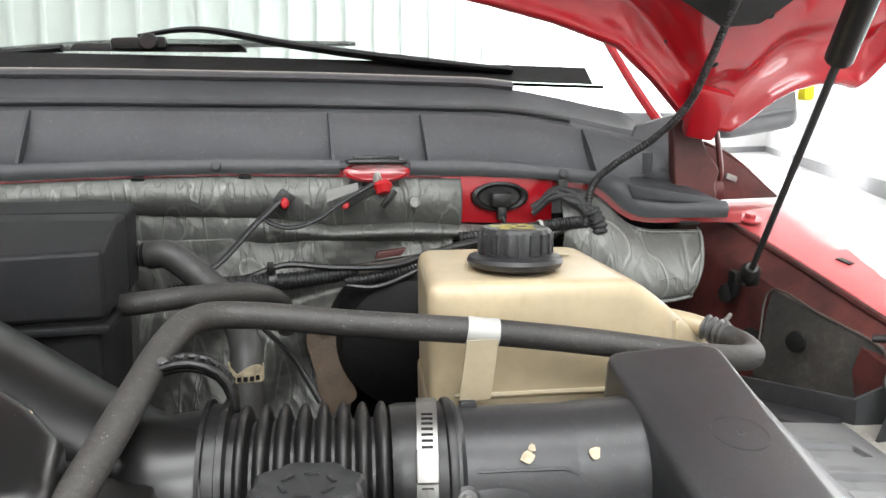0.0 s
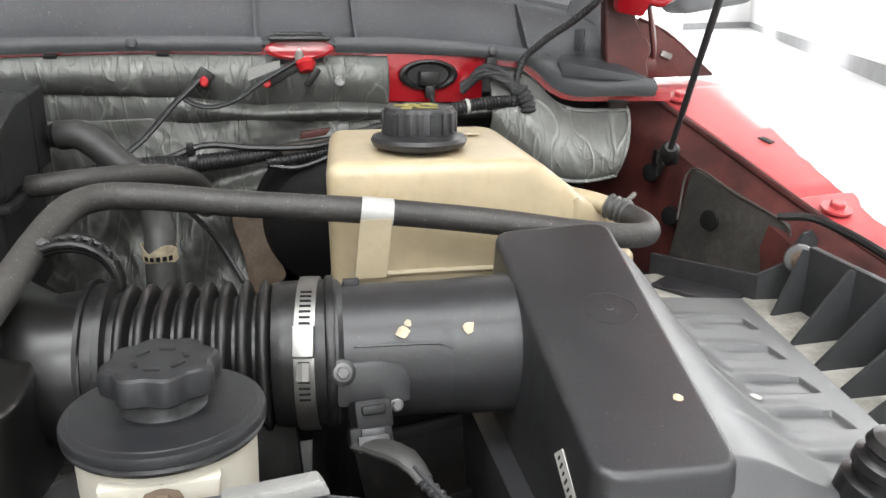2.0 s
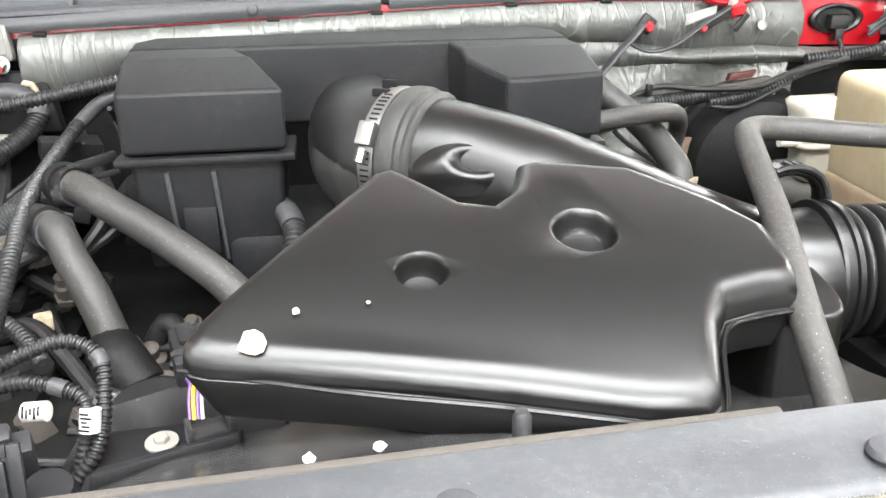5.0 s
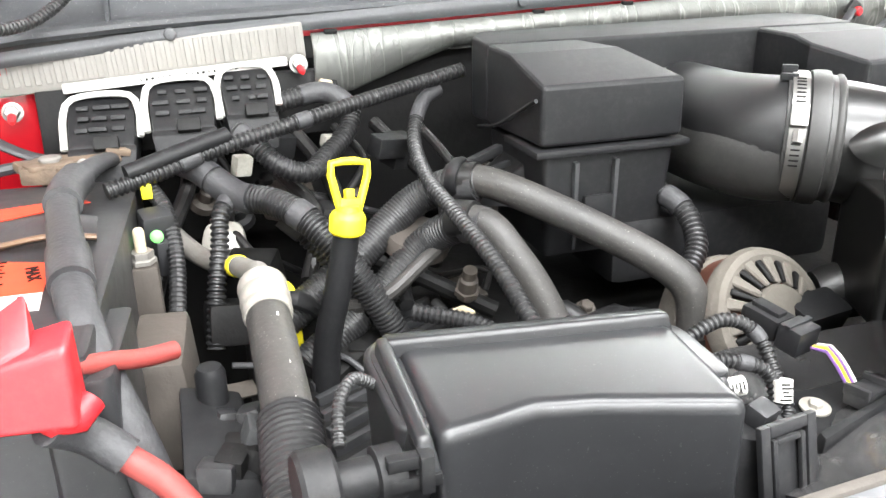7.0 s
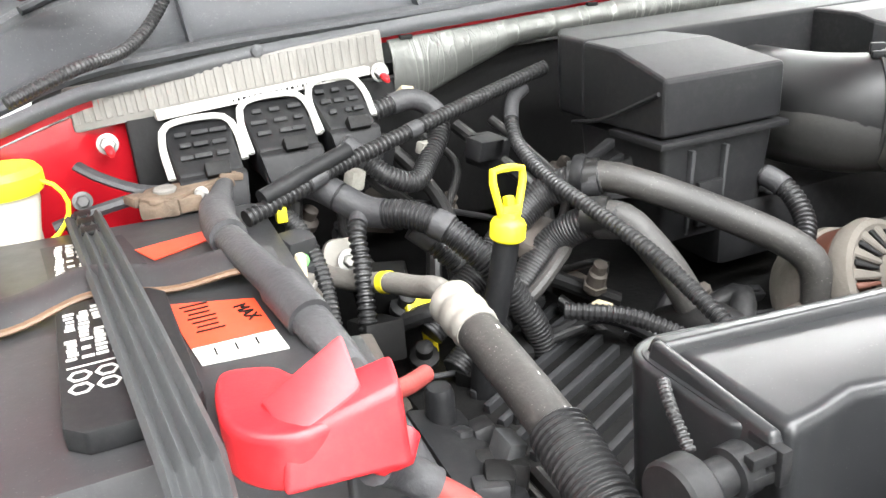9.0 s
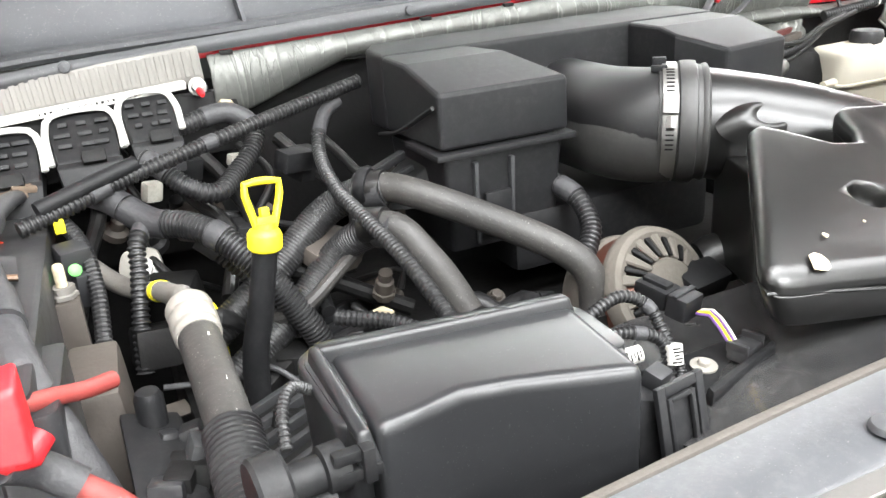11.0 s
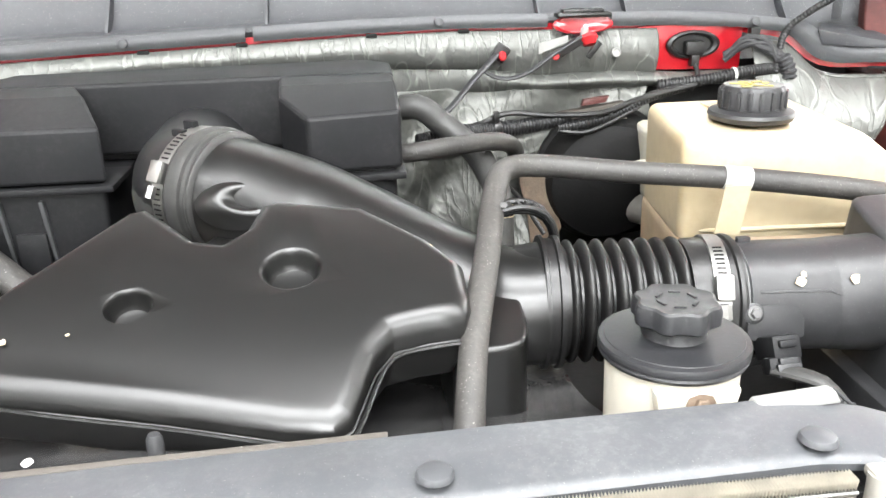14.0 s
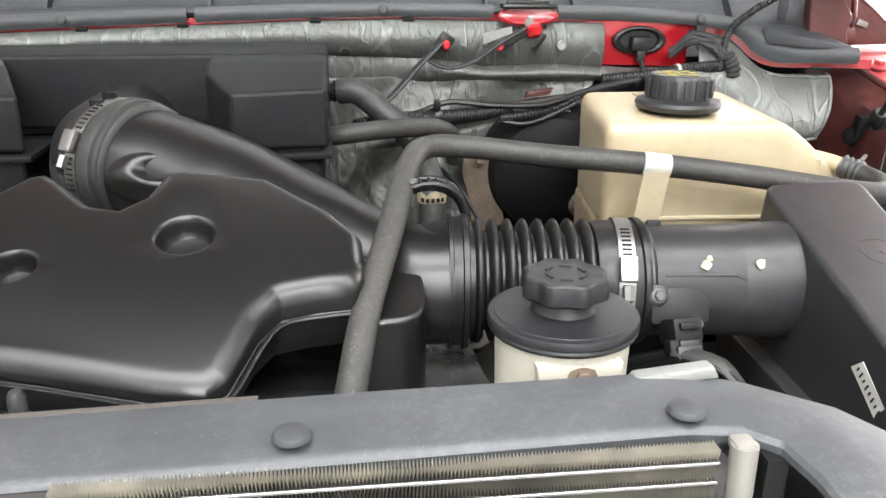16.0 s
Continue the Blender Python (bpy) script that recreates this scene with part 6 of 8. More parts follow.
for k, c in enumerate(("purple", "yellow", "purple", "white")):
    o = 0.0022 * (k - 1.5)
    part("wire", tube([(0.063 + o, 0.403 + o * 0.3, 1.249), (0.066 + o, 0.396, 1.251), (0.066 + o, 0.386, 1.247), (0.067 + o, 0.376, 1.238)], 0.0010, 6), c, plug)

# ---- black canister box ----
can = thing("washer_tank_cover", (-0.125, 0.35, 1.1), "glossy black moulded plastic tank with a bright front fold", "tank")
part("base", prism(rounded([(-0.207, 0.342), (-0.15, 0.345), (-0.052, 0.324), (-0.038, 0.39), (-0.06, 0.41), (-0.188, 0.434), (-0.207, 0.422)], 0.014), 1.16, lambda x, y: 1.2865, 0.0035, 3, 0.94), "tank", can, sharp=50)
part("rim", prism(rounded([(-0.204, 0.35), (-0.045, 0.335), (-0.042, 0.386), (-0.062, 0.404), (-0.187, 0.429), (-0.204, 0.418)], 0.012), 1.27, lambda x, y: 1.2875, 0.002, 2), "tank", can)
part("back_ridge", hexa([(-0.2, 0.404, 1.28), (-0.048, 0.38, 1.28), (-0.046, 0.396, 1.28), (-0.198, 0.422, 1.28), (-0.196, 0.406, 1.2965), (-0.052, 0.383, 1.2985), (-0.052, 0.393, 1.2975), (-0.196, 0.417, 1.2955)], 0.003, 3), "tank", can)
part("side_ridge", hexa([(-0.205, 0.325, 1.27), (-0.192, 0.325, 1.27), (-0.19, 0.415, 1.27), (-0.203, 0.415, 1.27), (-0.202, 0.33, 1.2905), (-0.196, 0.33, 1.2905), (-0.194, 0.412, 1.2965), (-0.2, 0.412, 1.2965)], 0.0025, 3), "tank", can)
part("lid", prism([(-0.194, 0.327), (-0.168, 0.33), (-0.147, 0.334), (-0.122, 0.329), (-0.058, 0.308), (-0.05, 0.385), (-0.07, 0.392), (-0.19, 0.418)], lambda x, y: 1.20 if y < 0.35 else 1.27, lambda x, y: 1.2935 - 0.05 * max(0, 0.36 - y) - 0.05 * max(0, y - 0.36), 0.0075, 5), "tank", can, sharp=50)
part("end_block", hexa([(-0.045, 0.325, 1.19), (-0.012, 0.325, 1.19), (-0.012, 0.36, 1.19), (-0.045, 0.37, 1.19), (-0.047, 0.328, 1.258), (-0.018, 0.33, 1.246), (-0.018, 0.355, 1.246), (-0.047, 0.365, 1.258)], 0.004), "plenum", can)
wm = Matrix.Translation((-0.02, 0.322, 1.238)) @ turn(-12, 0, 8)
clip = part("window_clip", (lambda b: (b.transform(wm), b)[1])(box((0, 0.003, -0.004), (0.026, 0.002, 0.044), 0.0005)), "cap", can, "open framed retaining clip")
for c, s in (((-0.015, 0, 0), (0.006, 0.004, 0.05)), ((0.015, 0, 0), (0.006, 0.004, 0.05)), ((0, 0, 0.022), (0.024, 0.004, 0.006)), ((-0.009, -0.0005, 0), (0.003, 0.003, 0.034)), ((0.009, -0.0005, 0), (0.003, 0.003, 0.034)), ((0, -0.0005, 0.0155), (0.0149, 0.003, 0.003))):
    bm = box(c, s, 0.0009)
    bm.transform(wm)
    part("clip_bar", bm, "cap", clip)
valve = part("valve", join(lathe([(0.016, -0.012), (0.0175, -0.01), (0.0175, 0.002), (0.0155, 0.004), (0.009, 0.004), (0.009, 0.02), (0.012, 0.021), (0.012, 0.032)], 30, axis_to((-0.24, 0.335, 1.272), (1, 0.08, 0)))), "plenum", can, "round black valve on the tank's end")
part("valve_tab", join(box((-0.206, 0.328, 1.282), (0.02, 0.006, 0.006), 0.001), box((-0.204, 0.328, 1.272), (0.022, 0.006, 0.006), 0.001), box((-0.2, 0.332, 1.277), (0.006, 0.02, 0.018), 0.001)), "plenum", can)
part("valve_tube", tube([(-0.232, 0.345, 1.283), (-0.228, 0.362, 1.293), (-0.218, 0.38, 1.294), (-0.206, 0.392, 1.282)], 0.0028, 8, rib=0.003, amp=0.0008), "loom", can)
part("spout", tube([(-0.225, 0.325, 1.265), (-0.222, 0.322, 1.24), (-0.22, 0.32, 1.2)], 0.009, 12), "tray", can)

# ---- alternator ----
alt = thing("alternator", (0.14, 0.56, 1.12), "dusty cast aluminium alternator with copper windings", "alternator")
AM = axis_to((0.139, 0.542, 1.19), (0.16, -0.86, 0.5)) @ Matrix.Scale(0.98, 4)
part("windings", lathe([(0.03, -0.03), (0.055, -0.026), (0.0555, -0.004), (0.05, 0.004), (0.05, 0.012), (0.03, 0.014)], 48, AM), "copper", alt, "dusty copper windings")
part("rear_ring", lathe([(0.03, -0.07), (0.05, -0.066), (0.058, -0.054), (0.06, -0.03), (0.0585, -0.024), (0.045, -0.022)], 48, AM), "cast", alt)
part("hub", lathe([(0.008, 0.03), (0.014, 0.03), (0.016, 0.027), (0.016, 0.012)], 36, AM), "dark", alt)
part("bearing_plate", lathe([(0.024, 0.008), (0.024, 0.018), (0.015, 0.019)], 36, AM), "dark", alt)
part("front_ring", join(lathe([(0.047, -0.002), (0.057, -0.001), (0.059, 0.008), (0.056, 0.016), (0.051, 0.018), (0.044, 0.016), (0.044, 0.001), (0.0465, -0.0021)], 48, AM)), "cast", alt)
part("inner_ring", lathe([(0.018, 0.02), (0.025, 0.019), (0.026, 0.025), (0.024, 0.029), (0.018, 0.031)], 40, AM), "cast", alt)
for k in range(14):
    bm = hexa([(0.028, -0.0016, 0.012), (0.047, -0.0028, 0.004), (0.047, 0.0028, 0.004), (0.028, 0.0016, 0.012), (0.028, -0.0016, 0.0268), (0.047, -0.0028, 0.0185), (0.047, 0.0028, 0.0185), (0.028, 0.0016, 0.0268)], 0.0008, 1)
    bm.transform(AM @ turn(0, 0, 360 * (k + 0.5) / 14))
    part("slot", bm, "copper" if k == 6 else "dark", alt)
for k in range(14):
    a = 2 * math.pi * k / 14
    bm = hexa([(0.026, -0.003, 0.02), (0.055, -0.0062, 0.004), (0.055, 0.0062, 0.004), (0.026, 0.003, 0.02), (0.026, -0.0026, 0.028), (0.052, -0.0056, 0.016), (0.052, 0.0056, 0.016), (0.026, 0.0026, 0.028)], 0.0015, 1)
    bm.transform(AM @ turn(0, 0, math.degrees(a)))
    part("fin", bm, "cast", alt)
part("regulator", box((0.175, 0.525, 1.195), (0.05, 0.03, 0.03), 0.005, turn(20, 0, 10)), "plenum", alt)
solo("idler_boss", lathe([(0.02, -0.03), (0.024, -0.02), (0.024, 0.02), (0.018, 0.025)], 26, axis_to((0.235, 0.55, 1.2), (0.9, -0.3, 0.2))), "rubber", "black rubber coupling beside the alternator", "coupling")

# ---- engine mass below ----
engine = thing("engine_block", (0.22, 0.6, 0.8), "dark dusty engine block below the intake", "engine")
part("block", prism(rounded([(-0.1, 0.45), (0.5, 0.45), (0.5, 0.88), (-0.1, 0.88)], 0.03), 0.8, 1.16, 0.015), "dark", engine)
part("valve_cover", prism(rounded([(-0.25, 0.4), (-0.07, 0.4), (-0.07, 0.72), (-0.25, 0.78)], 0.02), 0.9, lambda x, y: 1.165 + 0.1 * (x + 0.16), 0.01), "dark", engine, "dusty ribbed valve cover")
for k in range(12):
    part("rib", box((-0.15, 0.43 + 0.022 * k, 1.168), (0.13, 0.006, 0.012), 0.001, turn(0, -6, 22)), "grey", engine)
part("valve_cover", prism(rounded([(0.44, 0.42), (0.58, 0.42), (0.58, 0.8), (0.44, 0.8)], 0.02), 0.9, 1.13, 0.01), "dark", engine)
part("pump_housing", lathe([(0.05, 0), (0.055, 0.02), (0.04, 0.05), (0.03, 0.06)], 26, axis_to((0.02, 0.5, 1.13), (0, -0.4, 1))), "dark", engine)
part("thermostat", tube([(-0.03, 0.60, 1.17), (-0.02, 0.56, 1.19), (0.0, 0.54, 1.17)], 0.02, 14), "dark", engine)
part("fuel_rail_cup", lathe([(0.02, 0), (0.028, 0.002), (0.028, 0.012), (0.026, 0.016), (0.018, 0.017)], 28, axis_to((-0.105, 0.68, 1.235), (0.1, -0.3, 1))), "brown", engine)
part("sensor_tip", join(lathe([(0.008, 0), (0.008, 0.02), (0.006, 0.022), (0.006, 0.03)], 14, axis_to((-0.072, 0.645, 1.2), (0, -0.4, 1))), lathe([(0.011, 0.004), (0.011, 0.009)], 6, axis_to((-0.072, 0.645, 1.2), (0, -0.4, 1)))), "brown", engine)
part("pale_plug", box((-0.085, 0.615, 1.197), (0.014, 0.016, 0.012), 0.002, turn(0, 0, 20)), "chip", engine)
rg = random.Random(4)
for k in range(70):
    if k < 46:
        p = Vector((rg.uniform(-0.29, 0.03), rg.uniform(0.5, 0.84), 0))
        p.z = 1.15 + 0.12 * max(0.0, (p.y - 0.55) / 0.3) + rg.uniform(-0.02, 0.01)
    else:
        p = Vector((rg.uniform(0.38, 0.55), rg.uniform(0.55, 0.74), rg.uniform(1.12, 1.175)))
    if k % 3 == 0:
        part("casting_lump", box(p, (rg.uniform(0.015, 0.05), rg.uniform(0.015, 0.05), rg.uniform(0.015, 0.04)), 0.004, turn(rg.uniform(-20, 20), rg.uniform(-20, 20), rg.uniform(0, 90))), rg.choice(("dark", "plenum", "brown")), engine)
    elif k % 3 == 1:
        part("pipe", tube([p, p + Vector((rg.uniform(-0.06, 0.06), rg.uniform(-0.05, 0.05), 0.015)), p + Vector((rg.uniform(-0.12, 0.12), rg.uniform(-0.1, 0.1), -0.03))], rg.uniform(0.003, 0.009), 10), rg.choice(("rubber", "loom", "dark")), engine)
    else:
        part("fitting", lathe([(0.008, 0), (0.012, 0.003), (0.012, 0.01), (0.007, 0.013), (0.007, 0.022), (0.004, 0.024)], 14, axis_to(p, (rg.uniform(-0.5, 0.5), -0.5, 1))), rg.choice(("dark", "plenum", "brown")), engine)
rg = random.Random(21)
for k in range(72):
    if k < 34:
        p = Vector((rg.uniform(-0.03, 0.11), rg.uniform(0.44, 0.63), rg.uniform(1.145, 1.185)))
    elif k < 52:
        p = Vector((rg.uniform(-0.29, -0.2), rg.uniform(0.43, 0.64), rg.uniform(1.12, 1.17)))
    else:
        p = Vector((rg.uniform(0.57, 0.68), rg.uniform(0.29, 0.42), rg.uniform(1.09, 1.155)))
    kind = k % 5
    if kind == 0:
        part("bolt_head", join(lathe([(0.009, 0), (0.009, 0.002), (0.006, 0.003)], 18, axis_to(p, (rg.uniform(-0.4, 0.4), -0.5, 1))), lathe([(0.006, 0.002), (0.006, 0.008), (0.005, 0.009)], 6, axis_to(p, (0, -0.5, 1)))), rg.choice(("brown", "alloy", "dark")), engine)
    elif kind == 1:
        part("bracket", box(p, (rg.uniform(0.02, 0.05), rg.uniform(0.012, 0.03), 0.003), 0.0008, turn(rg.uniform(-40, 40), rg.uniform(-40, 40), rg.uniform(0, 180))), rg.choice(("dark", "brown", "plenum")), engine)
    elif kind == 2:
        part("hose_stub", tube([p, p + Vector((rg.uniform(-0.03, 0.03), rg.uniform(-0.03, 0.03), 0.012)), p + Vector((rg.uniform(-0.06, 0.06), rg.uniform(-0.05, 0.05), -0.012))], rg.uniform(0.004, 0.011), 12), rg.choice(("rubber", "hose", "loom")), engine)
    elif kind == 3:
        m = turn(rg.uniform(-25, 25), rg.uniform(-25, 25), rg.uniform(0, 180))
        s = rg.uniform(0.012, 0.022)
        part("connector", join(box(p, (s, s * 1.6, s * 0.8), 0.002, m), box(p + m.to_3x3() @ Vector((0, s * 0.2, s * 0.45)), (s * 0.5, s * 0.9, s * 0.25), 0.001, m)), rg.choice(("plenum", "cap", "grey", "brown")), engine)
    else:
        part("wire", tube([p + Vector((-0.05, 0.0, 0.008)), p, p + Vector((0.03, -0.02, 0.012)), p + Vector((0.06, rg.uniform(-0.05, 0.03), -0.01))], rg.uniform(0.0018, 0.004), 8), rg.choice(("rubber", "tape", "grey")), engine)
part("undertray", box((MID, 0.55, 0.72), (1.46, 0.9, 0.04), 0.0), "dark", truck)
solo("inner_fender_liner", hexa([(-0.46, 0.25, 0.75), (-0.28, 0.25, 0.75), (-0.28, 0.9, 0.75), (-0.46, 0.9, 0.75), (-0.46, 0.25, 1.08), (-0.3, 0.25, 1.08), (-0.3, 0.9, 1.08), (-0.46, 0.9, 1.08)], 0.01), "dark", "black liner below the battery", "liner")
liner = thing("wheel_liner", (0.82, 0.62, 0.75), "black liner below the coolant reservoir", "liner")
part("panel", hexa([(0.6, 0.3, 0.75), (1.03, 0.3, 0.75), (1.03, 0.95, 0.75), (0.6, 0.95, 0.75), (0.62, 0.3, 1.12), (1.03, 0.3, 1.18), (1.03, 0.95, 1.18), (0.62, 0.95, 1.12)], 0.01), "dark", liner)
for k in range(6):
    part("rib", hexa([(0.63, 0.36 + 0.1 * k, 1.118), (1.02, 0.36 + 0.1 * k, 1.175), (1.02, 0.372 + 0.1 * k, 1.175), (0.63, 0.372 + 0.1 * k, 1.118), (0.63, 0.363 + 0.1 * k, 1.13), (1.02, 0.363 + 0.1 * k, 1.187), (1.02, 0.369 + 0.1 * k, 1.187), (0.63, 0.369 + 0.1 * k, 1.13)], 0.001), "dark", liner)

# ---- hoses and looms on the left of the engine ----
line("radiator_hose", [(-0.075, 0.675, 1.292), (-0.055, 0.658, 1.295), (-0.03, 0.632, 1.288), (0.02, 0.60, 1.264), (0.065, 0.568, 1.238), (0.082, 0.553, 1.215), (0.083, 0.548, 1.17)], (0.0125, 0.0132, 0.0132), "hose", "dusty grey-black rubber coolant hose", "hose", "coolant hoses", wraps=((0.05, 0.012), (0.97, 0.006)), wrap_mat="rubber", run="hose", n=20)
line("radiator_hose", [(-0.085, 0.64, 1.272), (-0.064, 0.617, 1.272), (-0.05, 0.598, 1.252), (-0.035, 0.585, 1.225), (-0.022, 0.572, 1.19), (-0.015, 0.565, 1.15)], (0.012, 0.0132, 0.0138), "hose", "dusty grey-black rubber coolant hose", "hose", "coolant hoses", wraps=((0.05, 0.012), (0.97, 0.006)), wrap_mat="rubber", run="hose", n=20)
for pts in (((-0.22, 0.66, 1.195), (-0.16, 0.675, 1.232), (-0.11, 0.69, 1.268), (-0.08, 0.68, 1.286), (-0.055, 0.658, 1.294)), ((-0.21, 0.63, 1.17), (-0.15, 0.65, 1.205), (-0.105, 0.66, 1.243), (-0.082, 0.642, 1.264), (-0.064, 0.617, 1.270))):
    line("braided_hose", pts, 0.0138, "loom", "black hose in a ribbed protective sleeve", "hose", "sleeved hoses", wraps=((0.95, 0.01),), run="sleeve", n=18, rib=0.003, amp=0.0007)
solo("plastic_clip", join(lathe([(0.0165, -0.005), (0.018, 0), (0.0165, 0.005)], 24, axis_to((-0.068, 0.67, 1.295), (0.6, -0.7, 0))), box((-0.045, 0.675, 1.31), (0.04, 0.008, 0.008), 0.002, turn(0, -10, 25)), box((-0.04, 0.668, 1.30), (0.035, 0.005, 0.005), 0.001, turn(0, -10, 15))), "plenum", "black plastic hose clip", "clip")
line("plenum_loom", [(-0.02, 0.80, 1.362), (-0.08, 0.785, 1.352), (-0.17, 0.755, 1.338), (-0.255, 0.733, 1.322), (-0.30, 0.715, 1.312), (-0.34, 0.70, 1.305)], 0.0062, "loom", "black convoluted loom crossing the bay", "loom", wraps=((0.5, 0.006), (0.8, 0.008)), n=12, rib=0.0045, amp=0.0014)
solo("loom_sleeve", tube([(-0.245, 0.738, 1.332), (-0.285, 0.723, 1.324), (-0.325, 0.708, 1.315)], 0.0072, 14), "plenum", "smooth black sleeve over a loom", "sleeve")
line("drop_loom", [(-0.045, 0.80, 1.345), (-0.062, 0.79, 1.338), (-0.078, 0.765, 1.322), (-0.087, 0.735, 1.308), (-0.092, 0.68, 1.294), (-0.088, 0.62, 1.282), (-0.08, 0.555, 1.264), (-0.075, 0.48, 1.235)], 0.0058, "loom", "black convoluted loom dropping past the hoses", "loom", wraps=((0.06, 0.03),), n=12, rib=0.0045, amp=0.0014)
line("loop_loom", [(-0.235, 0.785, 1.325), (-0.222, 0.772, 1.315), (-0.205, 0.76, 1.298), (-0.18, 0.76, 1.288), (-0.155, 0.785, 1.297), (-0.13, 0.81, 1.315), (-0.128, 0.825, 1.332), (-0.15, 0.83, 1.345), (-0.19, 0.825, 1.34), (-0.23, 0.838, 1.328), (-0.265, 0.845, 1.315)], 0.0088, "loom", "thick black loom looping on itself", "loom", wraps=((0.05, 0.012), (0.6, 0.03)), n=14, rib=0.004, amp=0.0013)
line("main_loom", [(-0.285, 0.755, 1.31), (-0.27, 0.735, 1.306), (-0.244, 0.707, 1.289), (-0.22, 0.685, 1.288), (-0.198, 0.662, 1.279), (-0.174, 0.638, 1.252), (-0.152, 0.628, 1.215), (-0.138, 0.624, 1.185), (-0.13, 0.62, 1.15)], 0.0108, "loom", "thick black convoluted main loom", "loom", wraps=((0.04, 0.03), (0.22, 0.02), (0.45, 0.006)), n=16, rib=0.0036, amp=0.0013)
line("second_loom", [(-0.21, 0.70, 1.27), (-0.19, 0.69, 1.25), (-0.17, 0.68, 1.22), (-0.16, 0.67, 1.17)], 0.009, "loom", "black convoluted loom under the main loom", "loom", wraps=((0.1, 0.01),), n=14, rib=0.0048, amp=0.0016)
line("branch_loom", [(-0.25, 0.708, 1.289), (-0.26, 0.69, 1.278), (-0.263, 0.677, 1.26), (-0.27, 0.655, 1.23), (-0.276, 0.64, 1.19)], 0.0066, "loom", "black convoluted loom branching down", "loom", wraps=((0.05, 0.008),), n=12, rib=0.005, amp=0.0016)
solo("thin_pipe", tube([(-0.185, 0.66, 1.20), (-0.15, 0.63, 1.215), (-0.11, 0.64, 1.238), (-0.085, 0.66, 1.245)], 0.006, 10), "hose", "thin grey rubber pipe", "pipe")
solo("cross_loom", tube([(-0.13, 0.60, 1.215), (-0.09, 0.57, 1.212), (-0.06, 0.53, 1.20)], 0.0065, 10, rib=0.0045, amp=0.001), "loom", "black loom running under the hoses", "loom")
line("alternator_loom", [(0.075, 0.70, 1.26), (0.10, 0.66, 1.272), (0.115, 0.625, 1.262), (0.112, 0.595, 1.24), (0.09, 0.575, 1.22)], 0.0088, "loom", "black convoluted loom by the alternator", "loom", wraps=((0.5, 0.01),), n=12, rib=0.0048, amp=0.0014)
for k, pts in enumerate((((-0.045, 0.40, 1.262), (-0.005, 0.405, 1.276), (0.016, 0.40, 1.268), (0.02, 0.385, 1.25), (0.018, 0.368, 1.232), (0.005, 0.36, 1.215)), ((-0.05, 0.39, 1.255), (-0.02, 0.388, 1.262), (0.008, 0.382, 1.256), (0.013, 0.374, 1.244), (0.008, 0.366, 1.22)))):
    line("front_loom", pts, 0.0038, "loom", "thin black loom behind the tank", "loom", "front looms", wraps=((0.5, 0.004),), n=12, rib=0.0034, amp=0.001)
for p, r in (((0.0155, 0.3715, 1.246), 30), ((-0.012, 0.378, 1.25), 75)):
    tag = thing("cable_tag", p, "white printed tag round a loom", "tag")
    m = axis_to(p, (0.1, 0.3, 1) if r == 30 else (1, -0.2, 0.1))
    part("band", lathe([(0.005, -0.006), (0.0054, -0.006), (0.0054, 0.006), (0.005, 0.006)], 18, m), "white", tag)
    for k in range(5):
        q = m.to_3x3().inverted() @ Vector((-0.3, -0.8, 0.5))
        ang = math.degrees(math.atan2(q.y, q.x))
        bm = box((0.0053, 0.001 * (k % 2), -0.0042 + 0.0021 * k), (0.0006, 0.006 - 0.0014 * (k % 3), 0.0009), 0.0)
        bm.transform(m @ turn(0, 0, ang))
        part("print_bar", bm, "dark", tag)
solo("front_plug", join(box((-0.018, 0.352, 1.236), (0.022, 0.016, 0.03), 0.003, turn(15, 0, 20)), box((-0.02, 0.345, 1.254), (0.014, 0.012, 0.012), 0.002, turn(15, 0, 20))), "grey", "grey connector behind the tank", "connector")
solo("lower_boot", lathe([(0.012, 0), (0.014, 0.004), (0.012, 0.009), (0.014, 0.013), (0.011, 0.02)], 20, axis_to((-0.002, 0.345, 1.212), (0.2, -0.3, 1))), "plenum", "ribbed black rubber boot", "boot")

# dipstick
dip = thing("oil_dipstick", (-0.2, 0.6, 1.1), "yellow-handled oil dipstick in a black tube", "dipstick")
part("tube", tube([(-0.176, 0.602, 1.287), (-0.186, 0.602, 1.24), (-0.197, 0.605, 1.19), (-0.2, 0.61, 1.1)], (0.0095, 0.0105, 0.012), 16), "plenum", dip)
part("collar", lathe([(0.0115, 0), (0.013, 0.002), (0.013, 0.012), (0.0115, 0.015), (0.0085, 0.017), (0.0075, 0.021)], 24, axis_to((-0.1765, 0.602, 1.284), (0.12, 0.0, 1))), "yellow", dip, "yellow plastic collar")
hm = Matrix.Translation((-0.1735, 0.602, 1.299)) @ turn(-10, 6, 12) @ Matrix.Scale(1.12, 4)
bm = tube([(-0.0055, 0, 0), (-0.009, 0, 0.012), (-0.0125, 0, 0.0275), (-0.011, 0, 0.0315), (0.0, 0, 0.0325), (0.012, 0, 0.0315), (0.0138, 0, 0.0275), (0.0095, 0, 0.012), (0.0055, 0, 0)], 0.0026, 10)
bm.transform(hm)
part("handle", bm, "yellow", dip, "yellow plastic loop handle")
bm = join(box((0, 0, 0.003), (0.014, 0.006, 0.012), 0.0015), box((0, 0, 0.011), (0.006, 0.005, 0.008), 0.001))
bm.transform(hm)
part("grip", bm, "yellow", dip)
fill = thing("transmission_dipstick", (-0.22, 0.68, 1.1), "small yellow dipstick ring", "dipstick")
